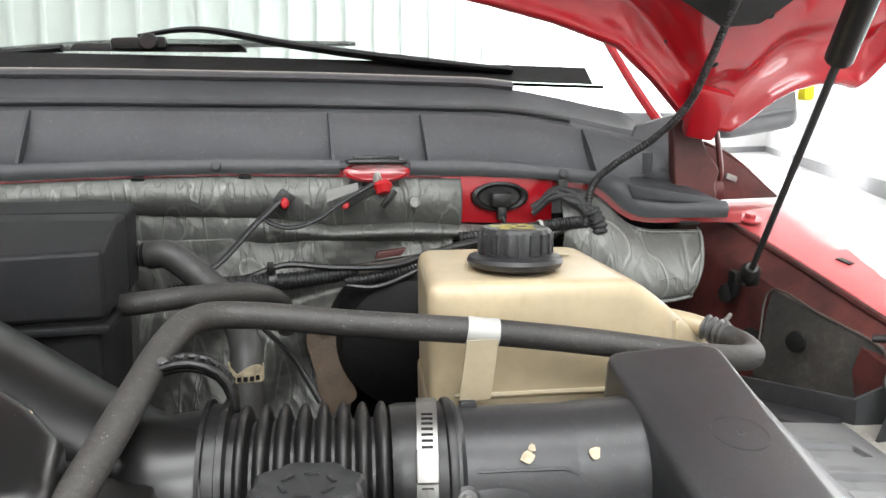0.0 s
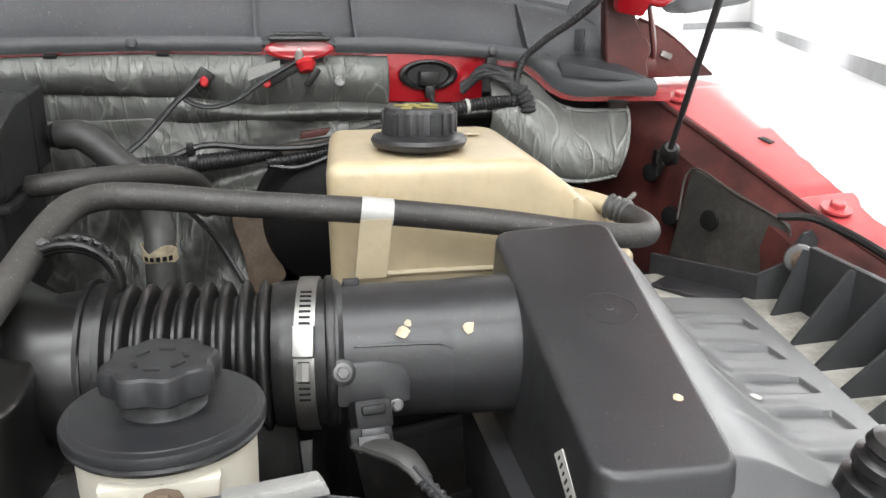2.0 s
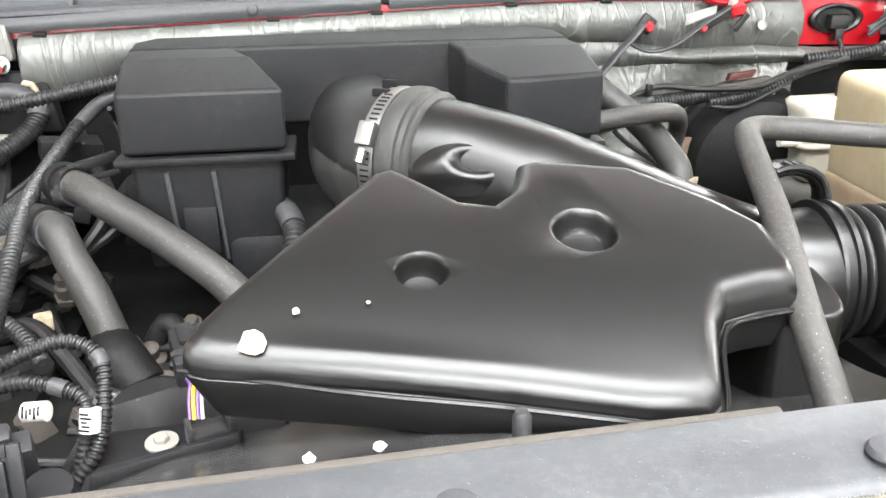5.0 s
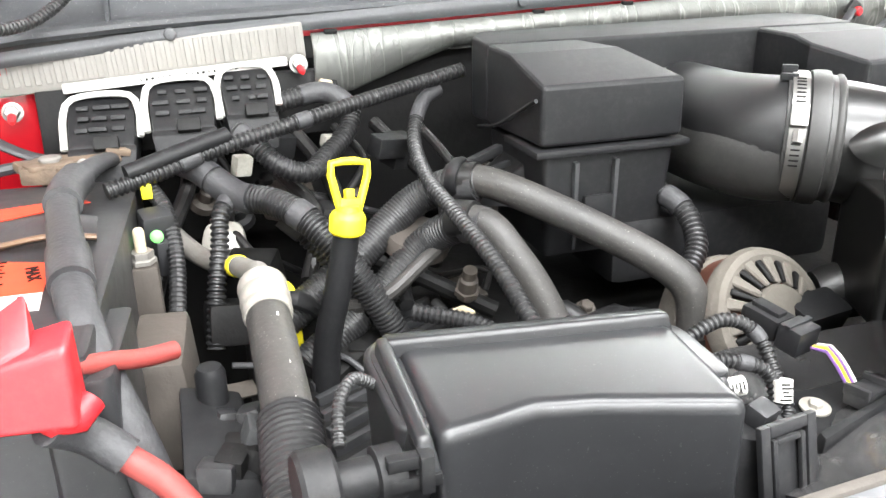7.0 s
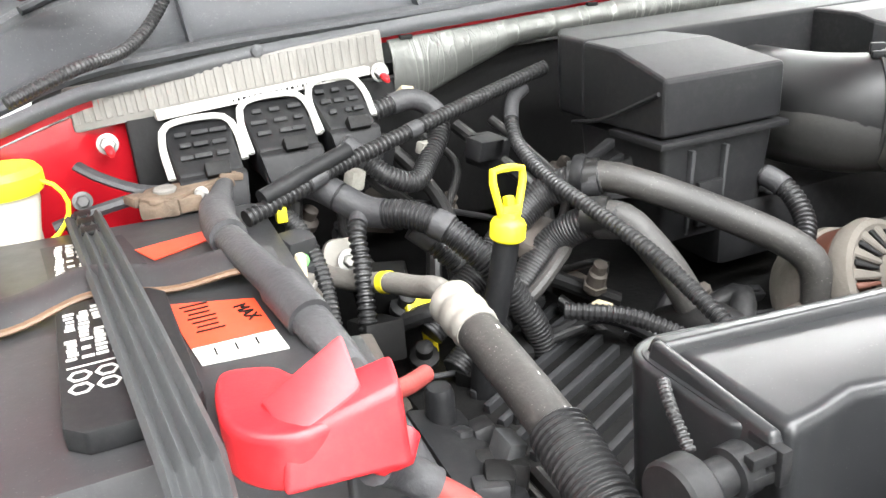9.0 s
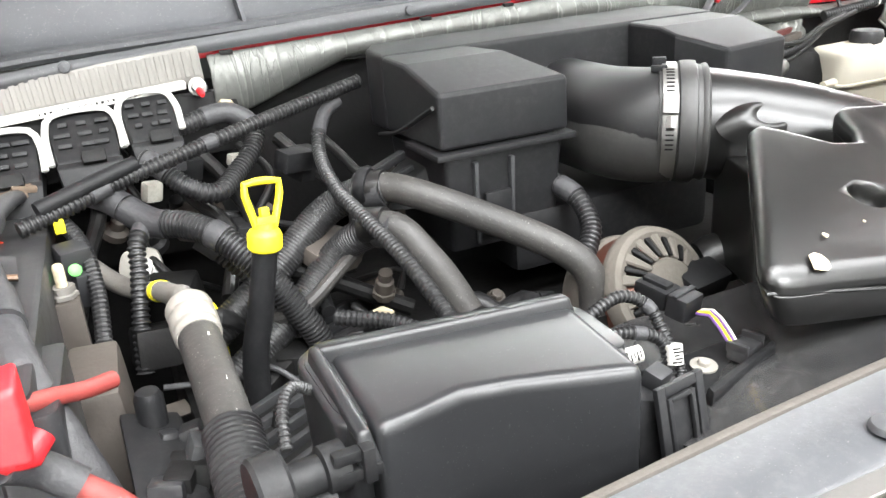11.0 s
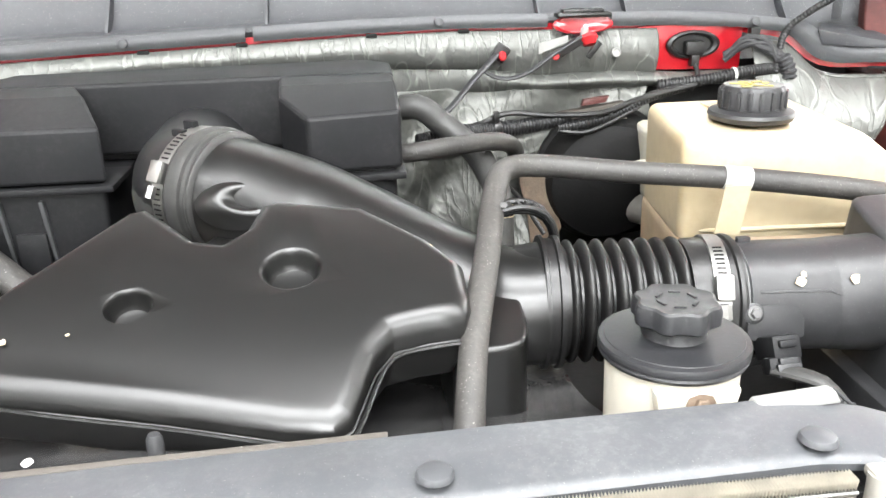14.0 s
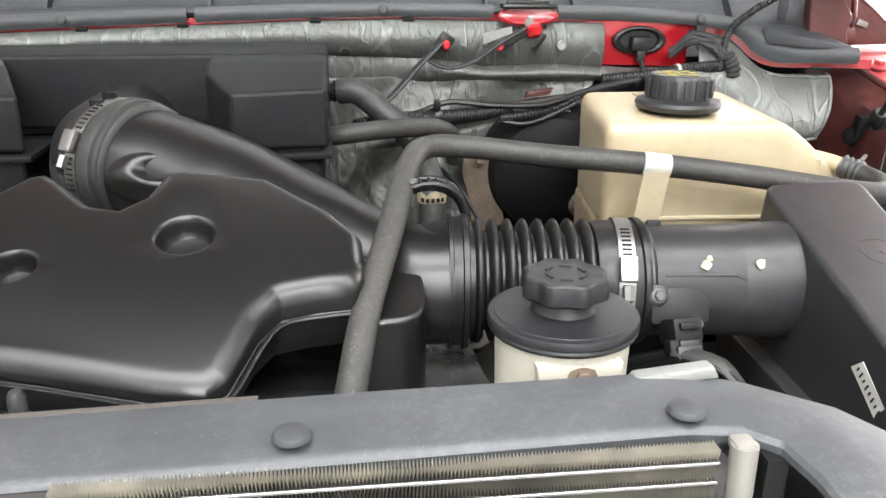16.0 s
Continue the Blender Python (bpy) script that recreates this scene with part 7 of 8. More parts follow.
part("ring", lathe([(0.010, -0.003), (0.0125, -0.002), (0.0125, 0.002), (0.010, 0.003)], 24, axis_to((-0.221, 0.672, 1.213), (0.3, -0.8, 0.5))), "yellow", fill)
part("stem", tube([(-0.218, 0.672, 1.205), (-0.212, 0.675, 1.18), (-0.21, 0.68, 1.1)], 0.006, 10), "yellow", fill)

# air conditioning line
ac = thing("air_conditioning_line", (-0.25, 0.5, 1.1), "grey aluminium and rubber air conditioning line", "refrigerant line")
bm = prism(rounded([(-0.018, -0.02), (0.016, -0.02), (0.019, 0.002), (0.015, 0.02), (-0.013, 0.021), (-0.019, 0.005)], 0.009), -0.006, 0.006, 0.0015)
bm.transform(Matrix.Translation((-0.2575, 0.744, 1.235)) @ turn(72, 0, -8))
part("flange", bm, "pale", ac, "pale aluminium line flange")
hex_bolt(ac, (-0.2555, 0.736, 1.2385), (0.1, -1, 0.35), 0.006, "steel", 1.7)
part("pipe", tube([(-0.30, 0.75, 1.25), (-0.28, 0.72, 1.238), (-0.262, 0.69, 1.238), (-0.252, 0.652, 1.25), (-0.245, 0.612, 1.26), (-0.242, 0.58, 1.27), (-0.242, 0.55, 1.267)], 0.0082, 16), "alloy", ac)
part("band", tube([(-0.2535, 0.658, 1.248), (-0.2525, 0.654, 1.2495), (-0.2515, 0.65, 1.2507)], 0.0088, 16), "yellow", ac)
part("ferrule", tube([(-0.242, 0.566, 1.269), (-0.242, 0.546, 1.267), (-0.2425, 0.522, 1.264)], (0.012, 0.0162, 0.0162, 0.0146, 0.0162, 0.0162, 0.0148, 0.0158, 0.0145), 22, 0.0015), "pale", ac, "pale crimped ferrule")
hs = part("hose", tube([(-0.2425, 0.53, 1.265), (-0.243, 0.49, 1.259), (-0.244, 0.43, 1.247), (-0.247, 0.38, 1.233)], 0.0138, 20), "hose", ac)
for k in range(12):
    y = 0.512 - 0.0075 * k
    part("print_bar", box((-0.2425 + 0.003 * (k % 2), y, 1.2615 + 0.0135 + (y - 0.508) * 0.19), (0.0012 + 0.0022 * (k % 3 == 1), 0.0042, 0.0008), 0.0, turn(7, 0, 14 * (k % 3 - 1))), "white", hs, "white printed mark")
part("sleeve", tube([(-0.244, 0.432, 1.2475), (-0.247, 0.385, 1.2345), (-0.252, 0.335, 1.213), (-0.258, 0.27, 1.17)], 0.0162, 20, rib=0.004, amp=0.0013), "loom", ac, "black convoluted sleeve")
solo("lower_sleeve", tube([(-0.225, 0.42, 1.20), (-0.227, 0.37, 1.19), (-0.232, 0.30, 1.17)], 0.012, 14, rib=0.004, amp=0.0012), "loom", "black convoluted hose beside the line", "hose")

# ---- engine computer ----
pcm = thing("engine_computer", (-0.29, 0.86, 1.34), "ribbed aluminium engine computer with three black plugs", "control unit")
tilt = turn(0, -3, 4.5)


def pcm_m(c):
    return Matrix.Translation(c) @ tilt


bm = box((-0.012, 0, 0), (0.286, 0.018, 0.036), 0.004)
bm.transform(pcm_m((-0.288, 0.868, 1.382)))
part("case", bm, "casting", pcm)
for k in range(33):
    bm = box((-0.151 + 0.0086 * k, -0.0092, 0.002), (0.0055, 0.0016, 0.026), 0.0006, None, 1)
    bm.transform(pcm_m((-0.288, 0.868, 1.382)))
    part("rib", bm, "casting", pcm)
bm = box((0.01, -0.008, -0.016), (0.2, 0.012, 0.008), 0.002)
bm.transform(pcm_m((-0.288, 0.862, 1.382)))
part("white_header", bm, "white", pcm, "white plastic plug header")
lab = part("label", (lambda b: (b.transform(pcm_m((-0.288, 0.8474, 1.3662))), b)[1])(box((0.02, 0, 0), (0.11, 0.001, 0.007), 0.0)), "white", pcm)
for k in range(18):
    bm = box((-0.022 + 0.005 * k, -0.0009, 0), (0.0010 + 0.0008 * (k % 3), 0.0008, 0.0022), 0.0)
    bm.transform(pcm_m((-0.288, 0.8474, 1.3662)))
    part("print_bar", bm, "dark", lab)
for cx in (-0.346, -0.278, -0.219):
    w = 0.058 if cx < -0.23 else 0.048
    z0 = 1.351 + (cx + 0.288) * 0.13
    y0 = 0.842 + (cx + 0.288) * 0.08
    h = w / 2
    bm = hexa([(cx - h + 0.003, y0 - 0.062, z0 - 0.05), (cx + h - 0.003, y0 - 0.062, z0 - 0.05), (cx + h, y0 + 0.006, z0 - 0.04), (cx - h, y0 + 0.006, z0 - 0.04), (cx - h + 0.003, y0 - 0.05, z0 - 0.022), (cx + h - 0.003, y0 - 0.05, z0 - 0.022), (cx + h, y0 + 0.006, z0 + 0.008), (cx - h, y0 + 0.006, z0 + 0.008)], 0.003)
    pl = part("plug", bm, "plenum", pcm, "black multi-pin plug")
    part("bail", tube([(cx - h - 0.002, y0 - 0.04, z0 - 0.026), (cx - h - 0.002, y0 - 0.012, z0 - 0.002), (cx - h + 0.008, y0 + 0.002, z0 + 0.0105), (cx + h - 0.008, y0 + 0.002, z0 + 0.0115), (cx + h + 0.002, y0 - 0.012, z0), (cx + h + 0.002, y0 - 0.035, z0 - 0.02)], 0.0032, 10, squash=0.6), "clear", pl, "white locking bail")
    part("plug_foot", hexa([(cx - h * 0.8, y0 - 0.070, z0 - 0.052), (cx + h * 0.8, y0 - 0.070, z0 - 0.052), (cx + h * 0.8, y0 - 0.06, z0 - 0.052), (cx - h * 0.8, y0 - 0.06, z0 - 0.052), (cx - h * 0.95, y0 - 0.058, z0 - 0.026), (cx + h * 0.95, y0 - 0.058, z0 - 0.026), (cx + h * 0.95, y0 - 0.05, z0 - 0.023), (cx - h * 0.95, y0 - 0.05, z0 - 0.023)], 0.002), "plenum", pl)
    ribs = random.Random(int((cx + 1) * 1000))
    for k in range(9):
        part("plug_rib", box((cx - w * 0.28 + w * 0.28 * (k % 3) + ribs.uniform(-0.003, 0.003), y0 - 0.008 - 0.013 * (k // 3), z0 + 0.002 - 0.007 * (k // 3)), (w * ribs.uniform(0.12, 0.26), ribs.uniform(0.003, 0.007), 0.004), 0.0008, turn(-28)), "plenum", pl)
    part("latch", box((cx + 0.004, y0 - 0.052, z0 - 0.022), (0.02, 0.016, 0.012), 0.002, turn(-35)), "dark", pl)
for p in ((-0.166, 0.862, 1.368), (-0.418, 0.842, 1.345)):
    hex_bolt(pcm, p, (0, -1, 0.15), 0.0068, "steel", 1.3)
    part("bolt_tip", lathe([(0.0035, 0), (0.0035, 0.007), (0.002, 0.011)], 10, axis_to((p[0], p[1] - 0.009, p[2] - 0.002), (0.1, -1, -0.4))), "redplastic", pcm, "red paint-marked bolt tip")
part("mount", hexa([(-0.4, 0.84, 1.30), (-0.12, 0.865, 1.30), (-0.12, 0.885, 1.30), (-0.4, 0.86, 1.30), (-0.4, 0.85, 1.36), (-0.13, 0.87, 1.36), (-0.13, 0.888, 1.36), (-0.4, 0.868, 1.36)], 0.002), "dark", pcm)
solo("insulation_clip", tube([(-0.15, 0.862, 1.345), (-0.143, 0.855, 1.352), (-0.135, 0.855, 1.345), (-0.137, 0.855, 1.333)], 0.0032, 8), "chip", "bent metal clip at the foil's tip", "clip")
side = random.Random(9)
for k in range(7):
    x0 = -0.3 + 0.04 * k
    solo("back_wire", tube([(x0, 0.84, 1.31), (x0 + 0.02, 0.80, 1.29 + side.uniform(-0.02, 0.01)), (x0 + side.uniform(-0.03, 0.05), 0.75, 1.25), (x0 + side.uniform(-0.03, 0.05), 0.70, 1.21)], side.choice((0.004, 0.005, 0.007)), 10), "rubber", "black wire behind the looms", "cable", "wires behind the looms")
for p, s, c in (((-0.20, 0.80, 1.305), (0.03, 0.02, 0.022), "plenum"), ((-0.235, 0.76, 1.30), (0.016, 0.012, 0.018), "dirty"), ((-0.15, 0.80, 1.305), (0.02, 0.01, 0.012), "dirty"), ((-0.10, 0.78, 1.30), (0.035, 0.02, 0.02), "plenum"), ((-0.085, 0.80, 1.29), (0.03, 0.03, 0.03), "plenum")):
    solo("small_connector", box(p, s, 0.003, turn(10, 8, 25)), c, "small plastic connector among the looms", "connector")

# ---- battery ----
BZ = 1.298
bat = thing("battery", (-0.43, 0.58, 1.08), "black car battery with red and white labels", "battery")
part("case", prism(rounded([(-0.60, 0.432), (-0.335, 0.434), (-0.318, 0.76), (-0.58, 0.78)], 0.01), 1.09, BZ, 0.004, 2, 0.98), "airbox", bat)
part("lid_step", prism(rounded([(-0.36, 0.432), (-0.325, 0.434), (-0.318, 0.52), (-0.352, 0.52)], 0.006), 1.2, BZ - 0.012, 0.003), "airbox", bat)
vent = part("vent_cover", prism([(-0.472, 0.462), (-0.463, 0.453), (-0.42, 0.453), (-0.412, 0.462), (-0.412, 0.588), (-0.42, 0.60), (-0.464, 0.60), (-0.472, 0.588)], BZ, BZ + 0.012, 0.002), "plenum", bat, "raised cell cover with white print")
vr = random.Random(2)


def print_block(owner, x0, y0, rows, cols, z, step):
    """Rows of short printed bars, too small to read."""
    for i in range(rows):
        for k in range(cols):
            if vr.random() < 0.85:
                w = 0.0062 - 0.002 * vr.random()
                part("print_bar", box((x0 + 0.0072 * k + 0.001 * vr.random(), y0 - step * i, z), (w, step * vr.uniform(0.4, 0.75), 0.0005), 0.0), "white", owner)


print_block(vent, -0.4655, 0.588, 13, 4, BZ + 0.0122, 0.0052)
part("print_rule", box((-0.453, 0.516, BZ + 0.0122), (0.03, 0.001, 0.0005), 0.0), "white", vent)
for k in range(4):
    part("print_symbol", lathe([(0.0042, 0), (0.0042, 0.0006), (0.0057, 0.0006), (0.0057, 0)], 6, Matrix.Translation((-0.4625 + 0.0125 * (k % 2), 0.506 - 0.013 * (k // 2), BZ + 0.0119))), "white", vent)
part("label", prism([(-0.414, 0.592), (-0.365, 0.572), (-0.364, 0.525), (-0.409, 0.527)], BZ + 0.0004, BZ + 0.0012, 0.0), "orange", bat, "orange-red label with a black word")
part("label", prism([(-0.409, 0.5265), (-0.364, 0.5245), (-0.363, 0.5), (-0.407, 0.506)], BZ + 0.0004, BZ + 0.0012, 0.0), "white", bat, "white label strip with printed bars")
for k in range(7):
    part("print_bar", box((-0.399 + 0.0006 * k, 0.581 - 0.0062 * k, BZ + 0.0016), (0.016 - 0.002 * (k % 3), 0.0011, 0.0006), 0.0), "dark", bat)
for k in range(3):
    part("print_bar", box((-0.398 + 0.011 * k, 0.5165, BZ + 0.0016), (0.0008, 0.008, 0.0006), 0.0), "dark", bat)
txt = bpy.data.curves.new("label_word", "FONT")
txt.body, txt.size, txt.extrude = "MAX", 0.011, 0.0004
tob = new("label_word", txt)
dg = bpy.context.evaluated_depsgraph_get()
tm = bpy.data.meshes.new_from_object(tob.evaluated_get(dg))
bpy.data.objects.remove(tob)
bm = bmesh.new()
bm.from_mesh(tm)
bm.transform(Matrix.Translation((-0.379, 0.566, BZ + 0.0016)) @ turn(0, 0, -78))
part("label_word", bm, "dark", bat)
part("label", prism([(-0.42, 0.70), (-0.362, 0.712), (-0.352, 0.698), (-0.41, 0.672)], BZ + 0.0004, BZ + 0.0012, 0.0), "orange", bat, "red label strip")
part("label", prism([(-0.481, 0.745), (-0.425, 0.74), (-0.415, 0.67), (-0.476, 0.672)], BZ + 0.0003, BZ + 0.0008, 0.0), "cap", bat, "dark label with white print")
print_block(bat, -0.4695, 0.738, 11, 3, BZ + 0.0011, 0.0056)
part("terminal_post", lathe([(0.0095, 0), (0.0085, 0.018), (0.007, 0.019)], 20, Matrix.Translation((-0.378, 0.782, BZ - 0.002))), "alloy", bat)
term = thing("battery_terminal", (-0.378, 0.78, BZ), "corroded brass battery terminal clamp", "terminal")
part("clamp", join(lathe([(0.011, 0.0), (0.019, 0.001), (0.019, 0.013), (0.011, 0.014)], 24, Matrix.Translation((-0.385, 0.776, BZ + 0.002))), box((-0.358, 0.786, BZ + 0.013), (0.05, 0.03, 0.007), 0.002, turn(4, -6, 8)), box((-0.335, 0.79, BZ + 0.019), (0.02, 0.03, 0.006), 0.002, turn(0, 12, 8)), box((-0.393, 0.764, BZ + 0.008), (0.03, 0.012, 0.014), 0.003, turn(0, 0, -12)), box((-0.37, 0.762, BZ + 0.008), (0.018, 0.01, 0.012), 0.002), box((-0.405, 0.785, BZ + 0.011), (0.02, 0.022, 0.008), 0.003, turn(0, 8, 20))), "rust", term)
part("bracket", prism(rounded([(-0.408, 0.772), (-0.4, 0.757), (-0.374, 0.759), (-0.364, 0.771), (-0.347, 0.774), (-0.326, 0.782), (-0.322, 0.8), (-0.343, 0.805), (-0.37, 0.797), (-0.398, 0.796)], 0.006), BZ + 0.012, lambda x, y: BZ + 0.017 + 0.12 * max(0, x + 0.365), 0.002), "rust", term, "bent rust-brown clamp bracket")
part("post_top", lathe([(0.0092, 0.0), (0.0092, 0.007), (0.0078, 0.0084), (0.002, 0.0086)], 24, Matrix.Translation((-0.386, 0.777, BZ + 0.012))), "alloy", term, "dull grey lead post top")
hex_bolt(term, (-0.36, 0.765, BZ + 0.013), (-0.4, -1, 0.3), 0.0045, "steel", 1.3)
part("paint_mark", box((-0.362, 0.787, BZ + 0.018), (0.005, 0.004, 0.003), 0.001), "redplastic", term)
part("insulator", lathe([(0.019, 0), (0.02, 0.004), (0.014, 0.006)], 24, Matrix.Translation((-0.378, 0.78, BZ - 0.002))), "rubber", term)
strap = thing("battery_strap", (-0.43, 0.6, BZ), "black ribbed rubber battery hold-down strap", "strap")


def strap_f(u, v):
    y = 0.80 - 0.43 * u
    x = -0.450 + 0.026 * u + (v - 0.5) * 0.021
    z = BZ + 0.009 + 0.010 * math.sin(u * 2.6) + 0.0022 * math.cos(v * 6 * math.pi)
    if u > 0.93:
        z -= (u - 0.93) * 0.6
    if u < 0.03:
        z -= (0.03 - u) * 0.6
    return Vector((x, y, z))


part("band", sheet(strap_f, 40, 18, 0.004), "tray", strap)
for k in range(3):
    p = strap_f(0.06 + 0.06 * k, 0.5)
    part("slot", box(p + Vector((0, 0, 0.003)), (0.012, 0.016, 0.003), 0.001), "dark", strap)
jacket = thing("insulating_jacket", (-0.47, 0.63, BZ), "torn brown edge of a battery jacket", "jacket")


def jacket_f(u, v):
    x = -0.56 + 0.22 * u
    y = 0.592 + 0.016 * math.sin(u * 2.6) - 0.006 * math.sin(u * 9)
    z = BZ + 0.006 + 0.013 * math.sin(v * 1.6) * (1 - 0.5 * u) + 0.003 * math.sin(u * 16)
    return Vector((x, y + 0.026 * v, z))


part("flap", sheet(jacket_f, 40, 8, 0.003), "airbox", jacket)
part("torn_edge", tube([jacket_f(u, 0.0) + Vector((0, -0.001, 0.001)) for u in np.linspace(0, 1, 16)], 0.0032, 8, squash=0.6), "leather", jacket, "frayed brown edge")
bat_cap = thing("terminal_cover", (-0.38, 0.42, BZ), "bright red plastic battery terminal cover", "terminal cover")
part("hood", prism(rounded([(-0.409, 0.458), (-0.411, 0.43), (-0.4, 0.414), (-0.385, 0.405), (-0.36, 0.409), (-0.352, 0.44), (-0.371, 0.452), (-0.377, 0.468), (-0.403, 0.477)], 0.01), 1.28, lambda x, y: 1.309 + 0.04 * max(0, y - 0.43), 0.005, 4, 1.0), "redplastic", bat_cap, sharp=50)
part("fold", hexa([(-0.4, 0.44, 1.285), (-0.389, 0.405, 1.282), (-0.351, 0.408, 1.282), (-0.352, 0.436, 1.285), (-0.392, 0.436, 1.312), (-0.387, 0.408, 1.306), (-0.352, 0.414, 1.318), (-0.3535, 0.431, 1.337)], 0.0022, 2), "redplastic", bat_cap)
part("front_wall", hexa([(-0.394, 0.404, 1.282), (-0.337, 0.4, 1.28), (-0.335, 0.424, 1.283), (-0.387, 0.432, 1.284), (-0.39, 0.41, 1.3045), (-0.337, 0.406, 1.3175), (-0.335, 0.422, 1.326), (-0.383, 0.434, 1.3115)], 0.0035, 3), "redplastic", bat_cap, sharp=50)
part("spout", tube([(-0.356, 0.41, 1.288), (-0.348, 0.41, 1.283), (-0.338, 0.412, 1.281), (-0.333, 0.418, 1.285)], (0.007, 0.009, 0.008, 0.007), 16), "redplastic", bat_cap)
solo("red_cable", tube([(-0.345, 0.435, 1.294), (-0.328, 0.452, 1.286), (-0.312, 0.466, 1.278), (-0.297, 0.478, 1.274)], 0.0052, 12), "redcable", "dusty red battery cable end", "cable")
solo("red_cable", tube([(-0.335, 0.42, 1.262), (-0.32, 0.415, 1.25), (-0.305, 0.41, 1.236), (-0.29, 0.40, 1.215)], 0.007, 12), "redcable", "dusty red battery cable", "cable")
line("taped_cable", [(-0.335, 0.80, 1.304), (-0.342, 0.765, 1.314), (-0.354, 0.72, 1.317), (-0.363, 0.679, 1.315), (-0.362, 0.629, 1.314), (-0.352, 0.554, 1.31), (-0.344, 0.497, 1.3), (-0.333, 0.462, 1.275), (-0.318, 0.44, 1.235), (-0.31, 0.43, 1.2)], (0.006, 0.0095, 0.0105, 0.0112, 0.0108, 0.0115), "tape", "thick grey taped battery cable", "cable", wraps=((0.3, 0.03), (0.62, 0.02)), run="cable", n=16, squash=0.85)
solo("sheathed_cable", tube([(-0.352, 0.41, 1.28), (-0.338, 0.42, 1.266), (-0.322, 0.416, 1.252)], 0.0095, 14), "tape", "grey taped end of the red cable", "cable")
solo("sensor_lead", tube([(-0.315, 0.73, 1.305), (-0.3, 0.70, 1.285), (-0.296, 0.67, 1.255), (-0.30, 0.64, 1.22)], 0.0062, 10, rib=0.0038, amp=0.0009), "loom", "black convoluted lead beside the battery", "loom")
sen = thing("pressure_switch", (-0.305, 0.69, 1.2), "grey connector with a green dot", "connector")
part("body", join(box((-0.308, 0.692, 1.276), (0.024, 0.022, 0.026), 0.004, turn(10, 0, 15)), box((-0.303, 0.685, 1.255), (0.018, 0.018, 0.03), 0.003, turn(10, 0, 15))), "grey", sen)
part("dot", lathe([(0.005, 0), (0.005, 0.002), (0.003, 0.003)], 16, axis_to((-0.308, 0.678, 1.272), (0.1, -1, 0.5))), "green", sen, "green plug dot")
part("clip", box((-0.312, 0.71, 1.30), (0.008, 0.008, 0.012), 0.001), "yellow", sen)
fit_ = thing("ground_stud", (-0.318, 0.64, 1.2), "plated stud and nut beside the battery", "stud")
part("stud", lathe([(0.004, 0), (0.004, 0.028), (0.003, 0.03)], 12, Matrix.Translation((-0.318, 0.642, 1.262))), "chip", fit_)
part("nut", lathe([(0.01, 0), (0.01, 0.003), (0.0085, 0.004), (0.0085, 0.009)], 6, Matrix.Translation((-0.318, 0.642, 1.266))), "alloy", fit_)
part("bracket", box((-0.318, 0.64, 1.235), (0.02, 0.02, 0.06), 0.002), "brown", fit_)
fuse = thing("relay_box", (-0.3, 0.55, 1.15), "dusty brown relay box beside the battery", "relay box")
part("box", hexa([(-0.335, 0.52, 1.17), (-0.29, 0.515, 1.17), (-0.285, 0.59, 1.17), (-0.33, 0.595, 1.17), (-0.328, 0.525, 1.243), (-0.296, 0.52, 1.243), (-0.29, 0.585, 1.250), (-0.322, 0.59, 1.250)], 0.004), "brown", fuse)
part("tray", hexa([(-0.30, 0.42, 1.16), (-0.25, 0.42, 1.16), (-0.255, 0.52, 1.16), (-0.30, 0.52, 1.16), (-0.30, 0.43, 1.225), (-0.262, 0.43, 1.215), (-0.265, 0.51, 1.225), (-0.30, 0.51, 1.235)], 0.004), "plenum", fuse)
part("post", lathe([(0.009, 0), (0.009, 0.03), (0.007, 0.034)], 16, Matrix.Translation((-0.281, 0.50, 1.215))), "plenum", fuse)
part("clip", box((-0.262, 0.455, 1.225), (0.012, 0.02, 0.02), 0.002, turn(0, 20)), "tray", fuse)

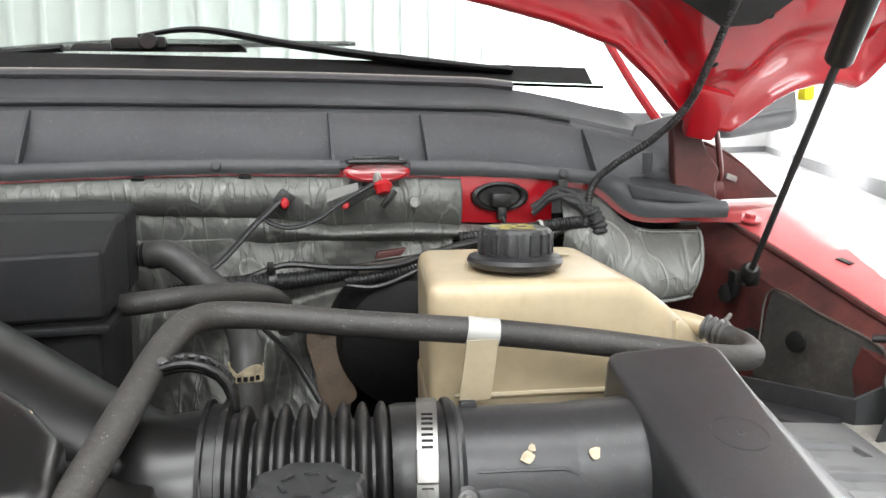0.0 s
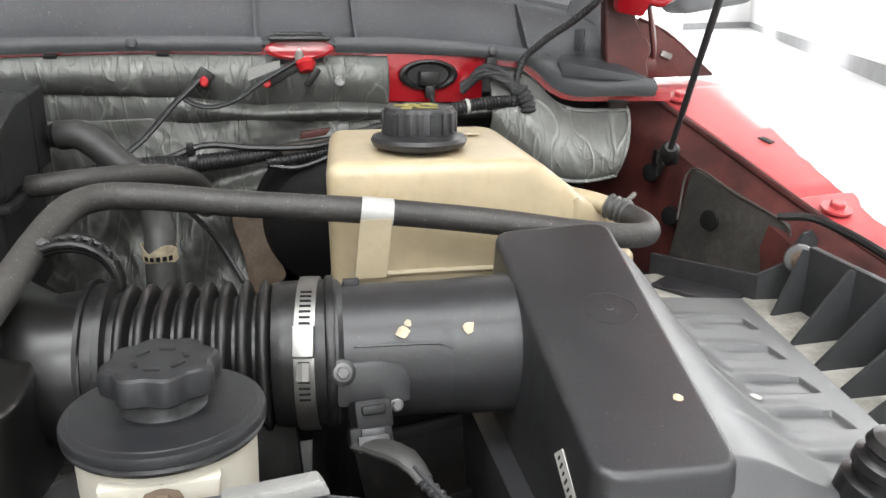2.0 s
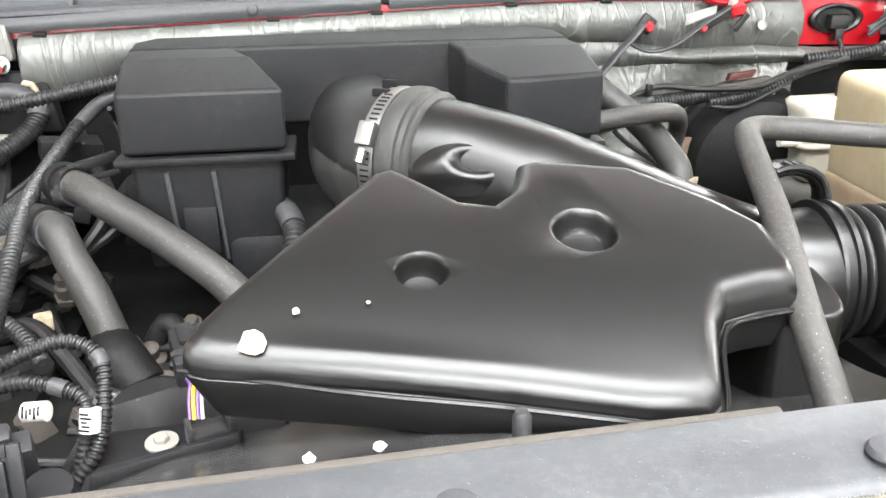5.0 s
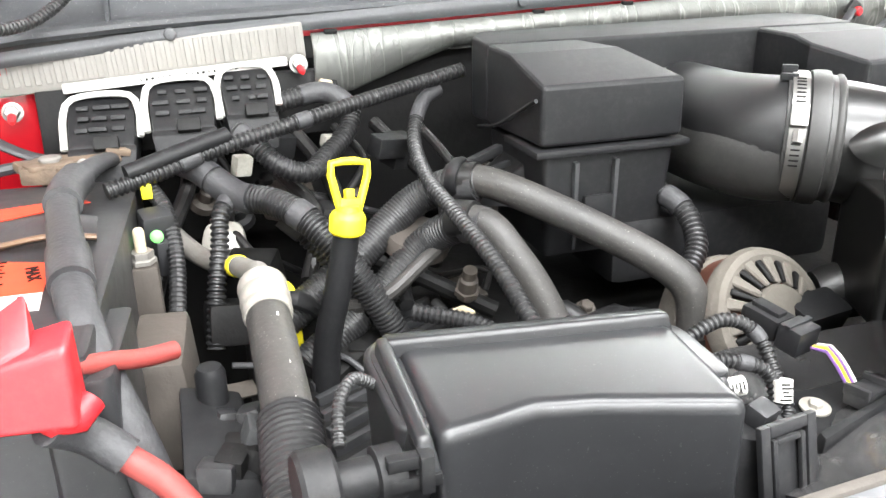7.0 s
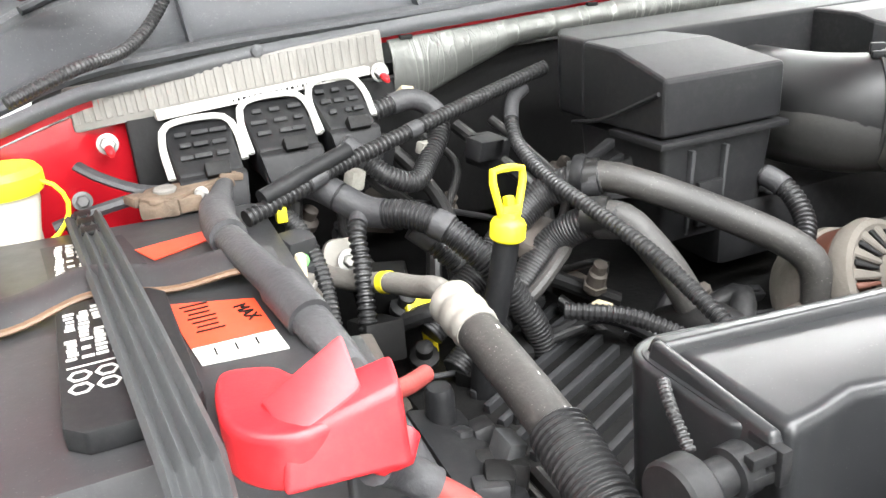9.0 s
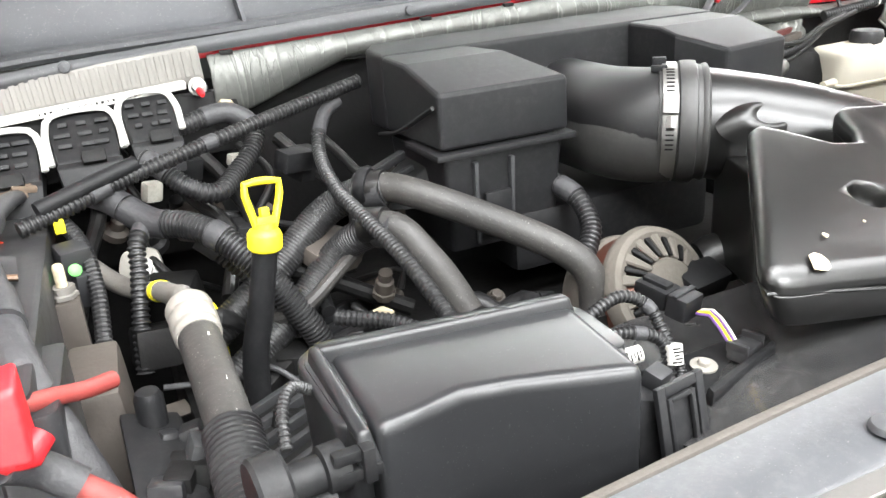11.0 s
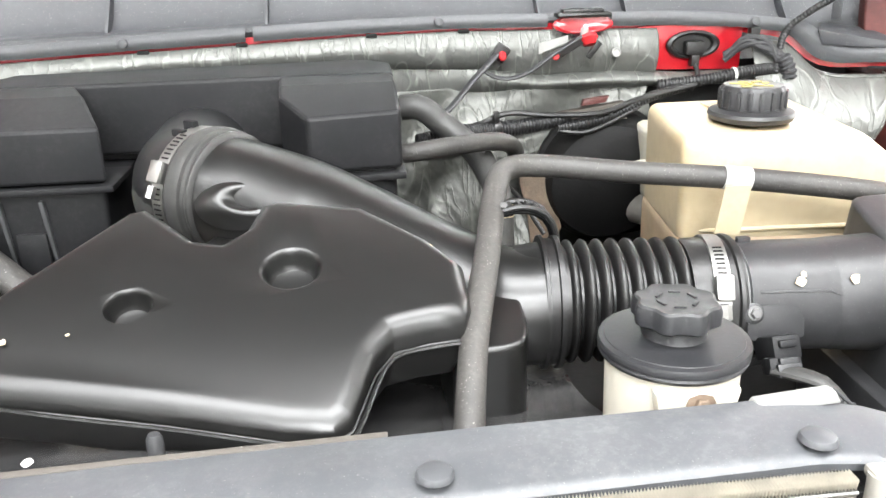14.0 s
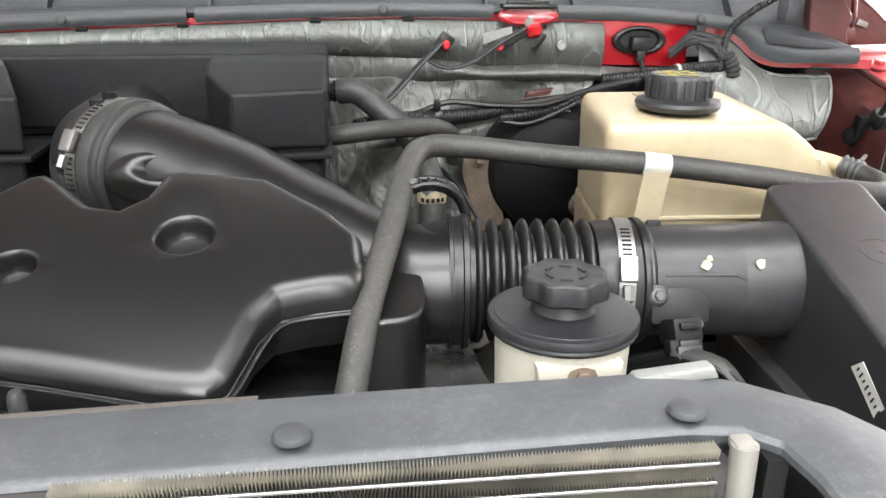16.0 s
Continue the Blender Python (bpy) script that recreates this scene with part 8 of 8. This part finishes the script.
fr = random.Random(12)
for k in range(6):
    fx, fy = -0.29 + 0.03 * fr.random(), 0.435 + 0.075 * fr.random()
    part("relay", box((fx, fy, 1.214 + 0.008 * fr.random()), (fr.uniform(0.01, 0.02), fr.uniform(0.012, 0.026), fr.uniform(0.012, 0.022)), 0.003, turn(fr.uniform(-20, 20), fr.uniform(-20, 20), fr.uniform(-30, 30))), fr.choice(("dark", "dark", "cap")), fuse)
for k in range(5):
    part("side_lead", tube([(-0.29 + 0.012 * k, 0.46, 1.2), (-0.285 + 0.012 * k, 0.44 - 0.006 * k, 1.185), (-0.28 + 0.01 * k, 0.40, 1.14)], 0.003 + 0.0006 * k, 8), "rubber", fuse)

# washer reservoir neck with yellow cap
wash = thing("washer_bottle", (-0.5, 0.79, 1.2), "white washer bottle neck with a yellow cap", "washer bottle")
part("neck", lathe([(0.02, 1.22), (0.019, 1.30), (0.024, 1.325), (0.024, 1.335)], 28, Matrix.Translation((-0.498, 0.79, 0))), "milk", wash)
part("cap", lathe([(0.028, 1.332), (0.030, 1.336), (0.030, 1.346), (0.026, 1.351), (0.01, 1.352)], 32, Matrix.Translation((-0.498, 0.79, 0))), "yellow", wash, "yellow snap cap")
part("tether", tube([(-0.478, 0.782, 1.342), (-0.462, 0.775, 1.335), (-0.456, 0.775, 1.318), (-0.465, 0.775, 1.30), (-0.482, 0.775, 1.288), (-0.487, 0.775, 1.272)], 0.0018, 8), "yellow", wash)
solo("ground_strap", tube([(-0.445, 0.825, 1.335), (-0.43, 0.815, 1.325), (-0.405, 0.81, 1.312), (-0.38, 0.80, 1.308)], 0.006, 8, squash=0.6), "tape", "black earth strap bolted to the bulkhead", "cable")
solo("ground_strap", tube([(-0.47, 0.79, 1.298), (-0.44, 0.79, 1.305), (-0.41, 0.795, 1.308), (-0.38, 0.80, 1.31)], 0.005, 8), "tape", "black earth lead above the battery", "cable")
solo("washer_tube", tube([(-0.48, 0.77, 1.40), (-0.43, 0.79, 1.415), (-0.39, 0.83, 1.42), (-0.36, 0.86, 1.44), (-0.33, 0.88, 1.48), (-0.30, 0.9, 1.53), (-0.28, 0.86, 1.6)], 0.005, 10, rib=0.004, amp=0.0008), "loom", "black ribbed tube lying on the cowl", "hose")
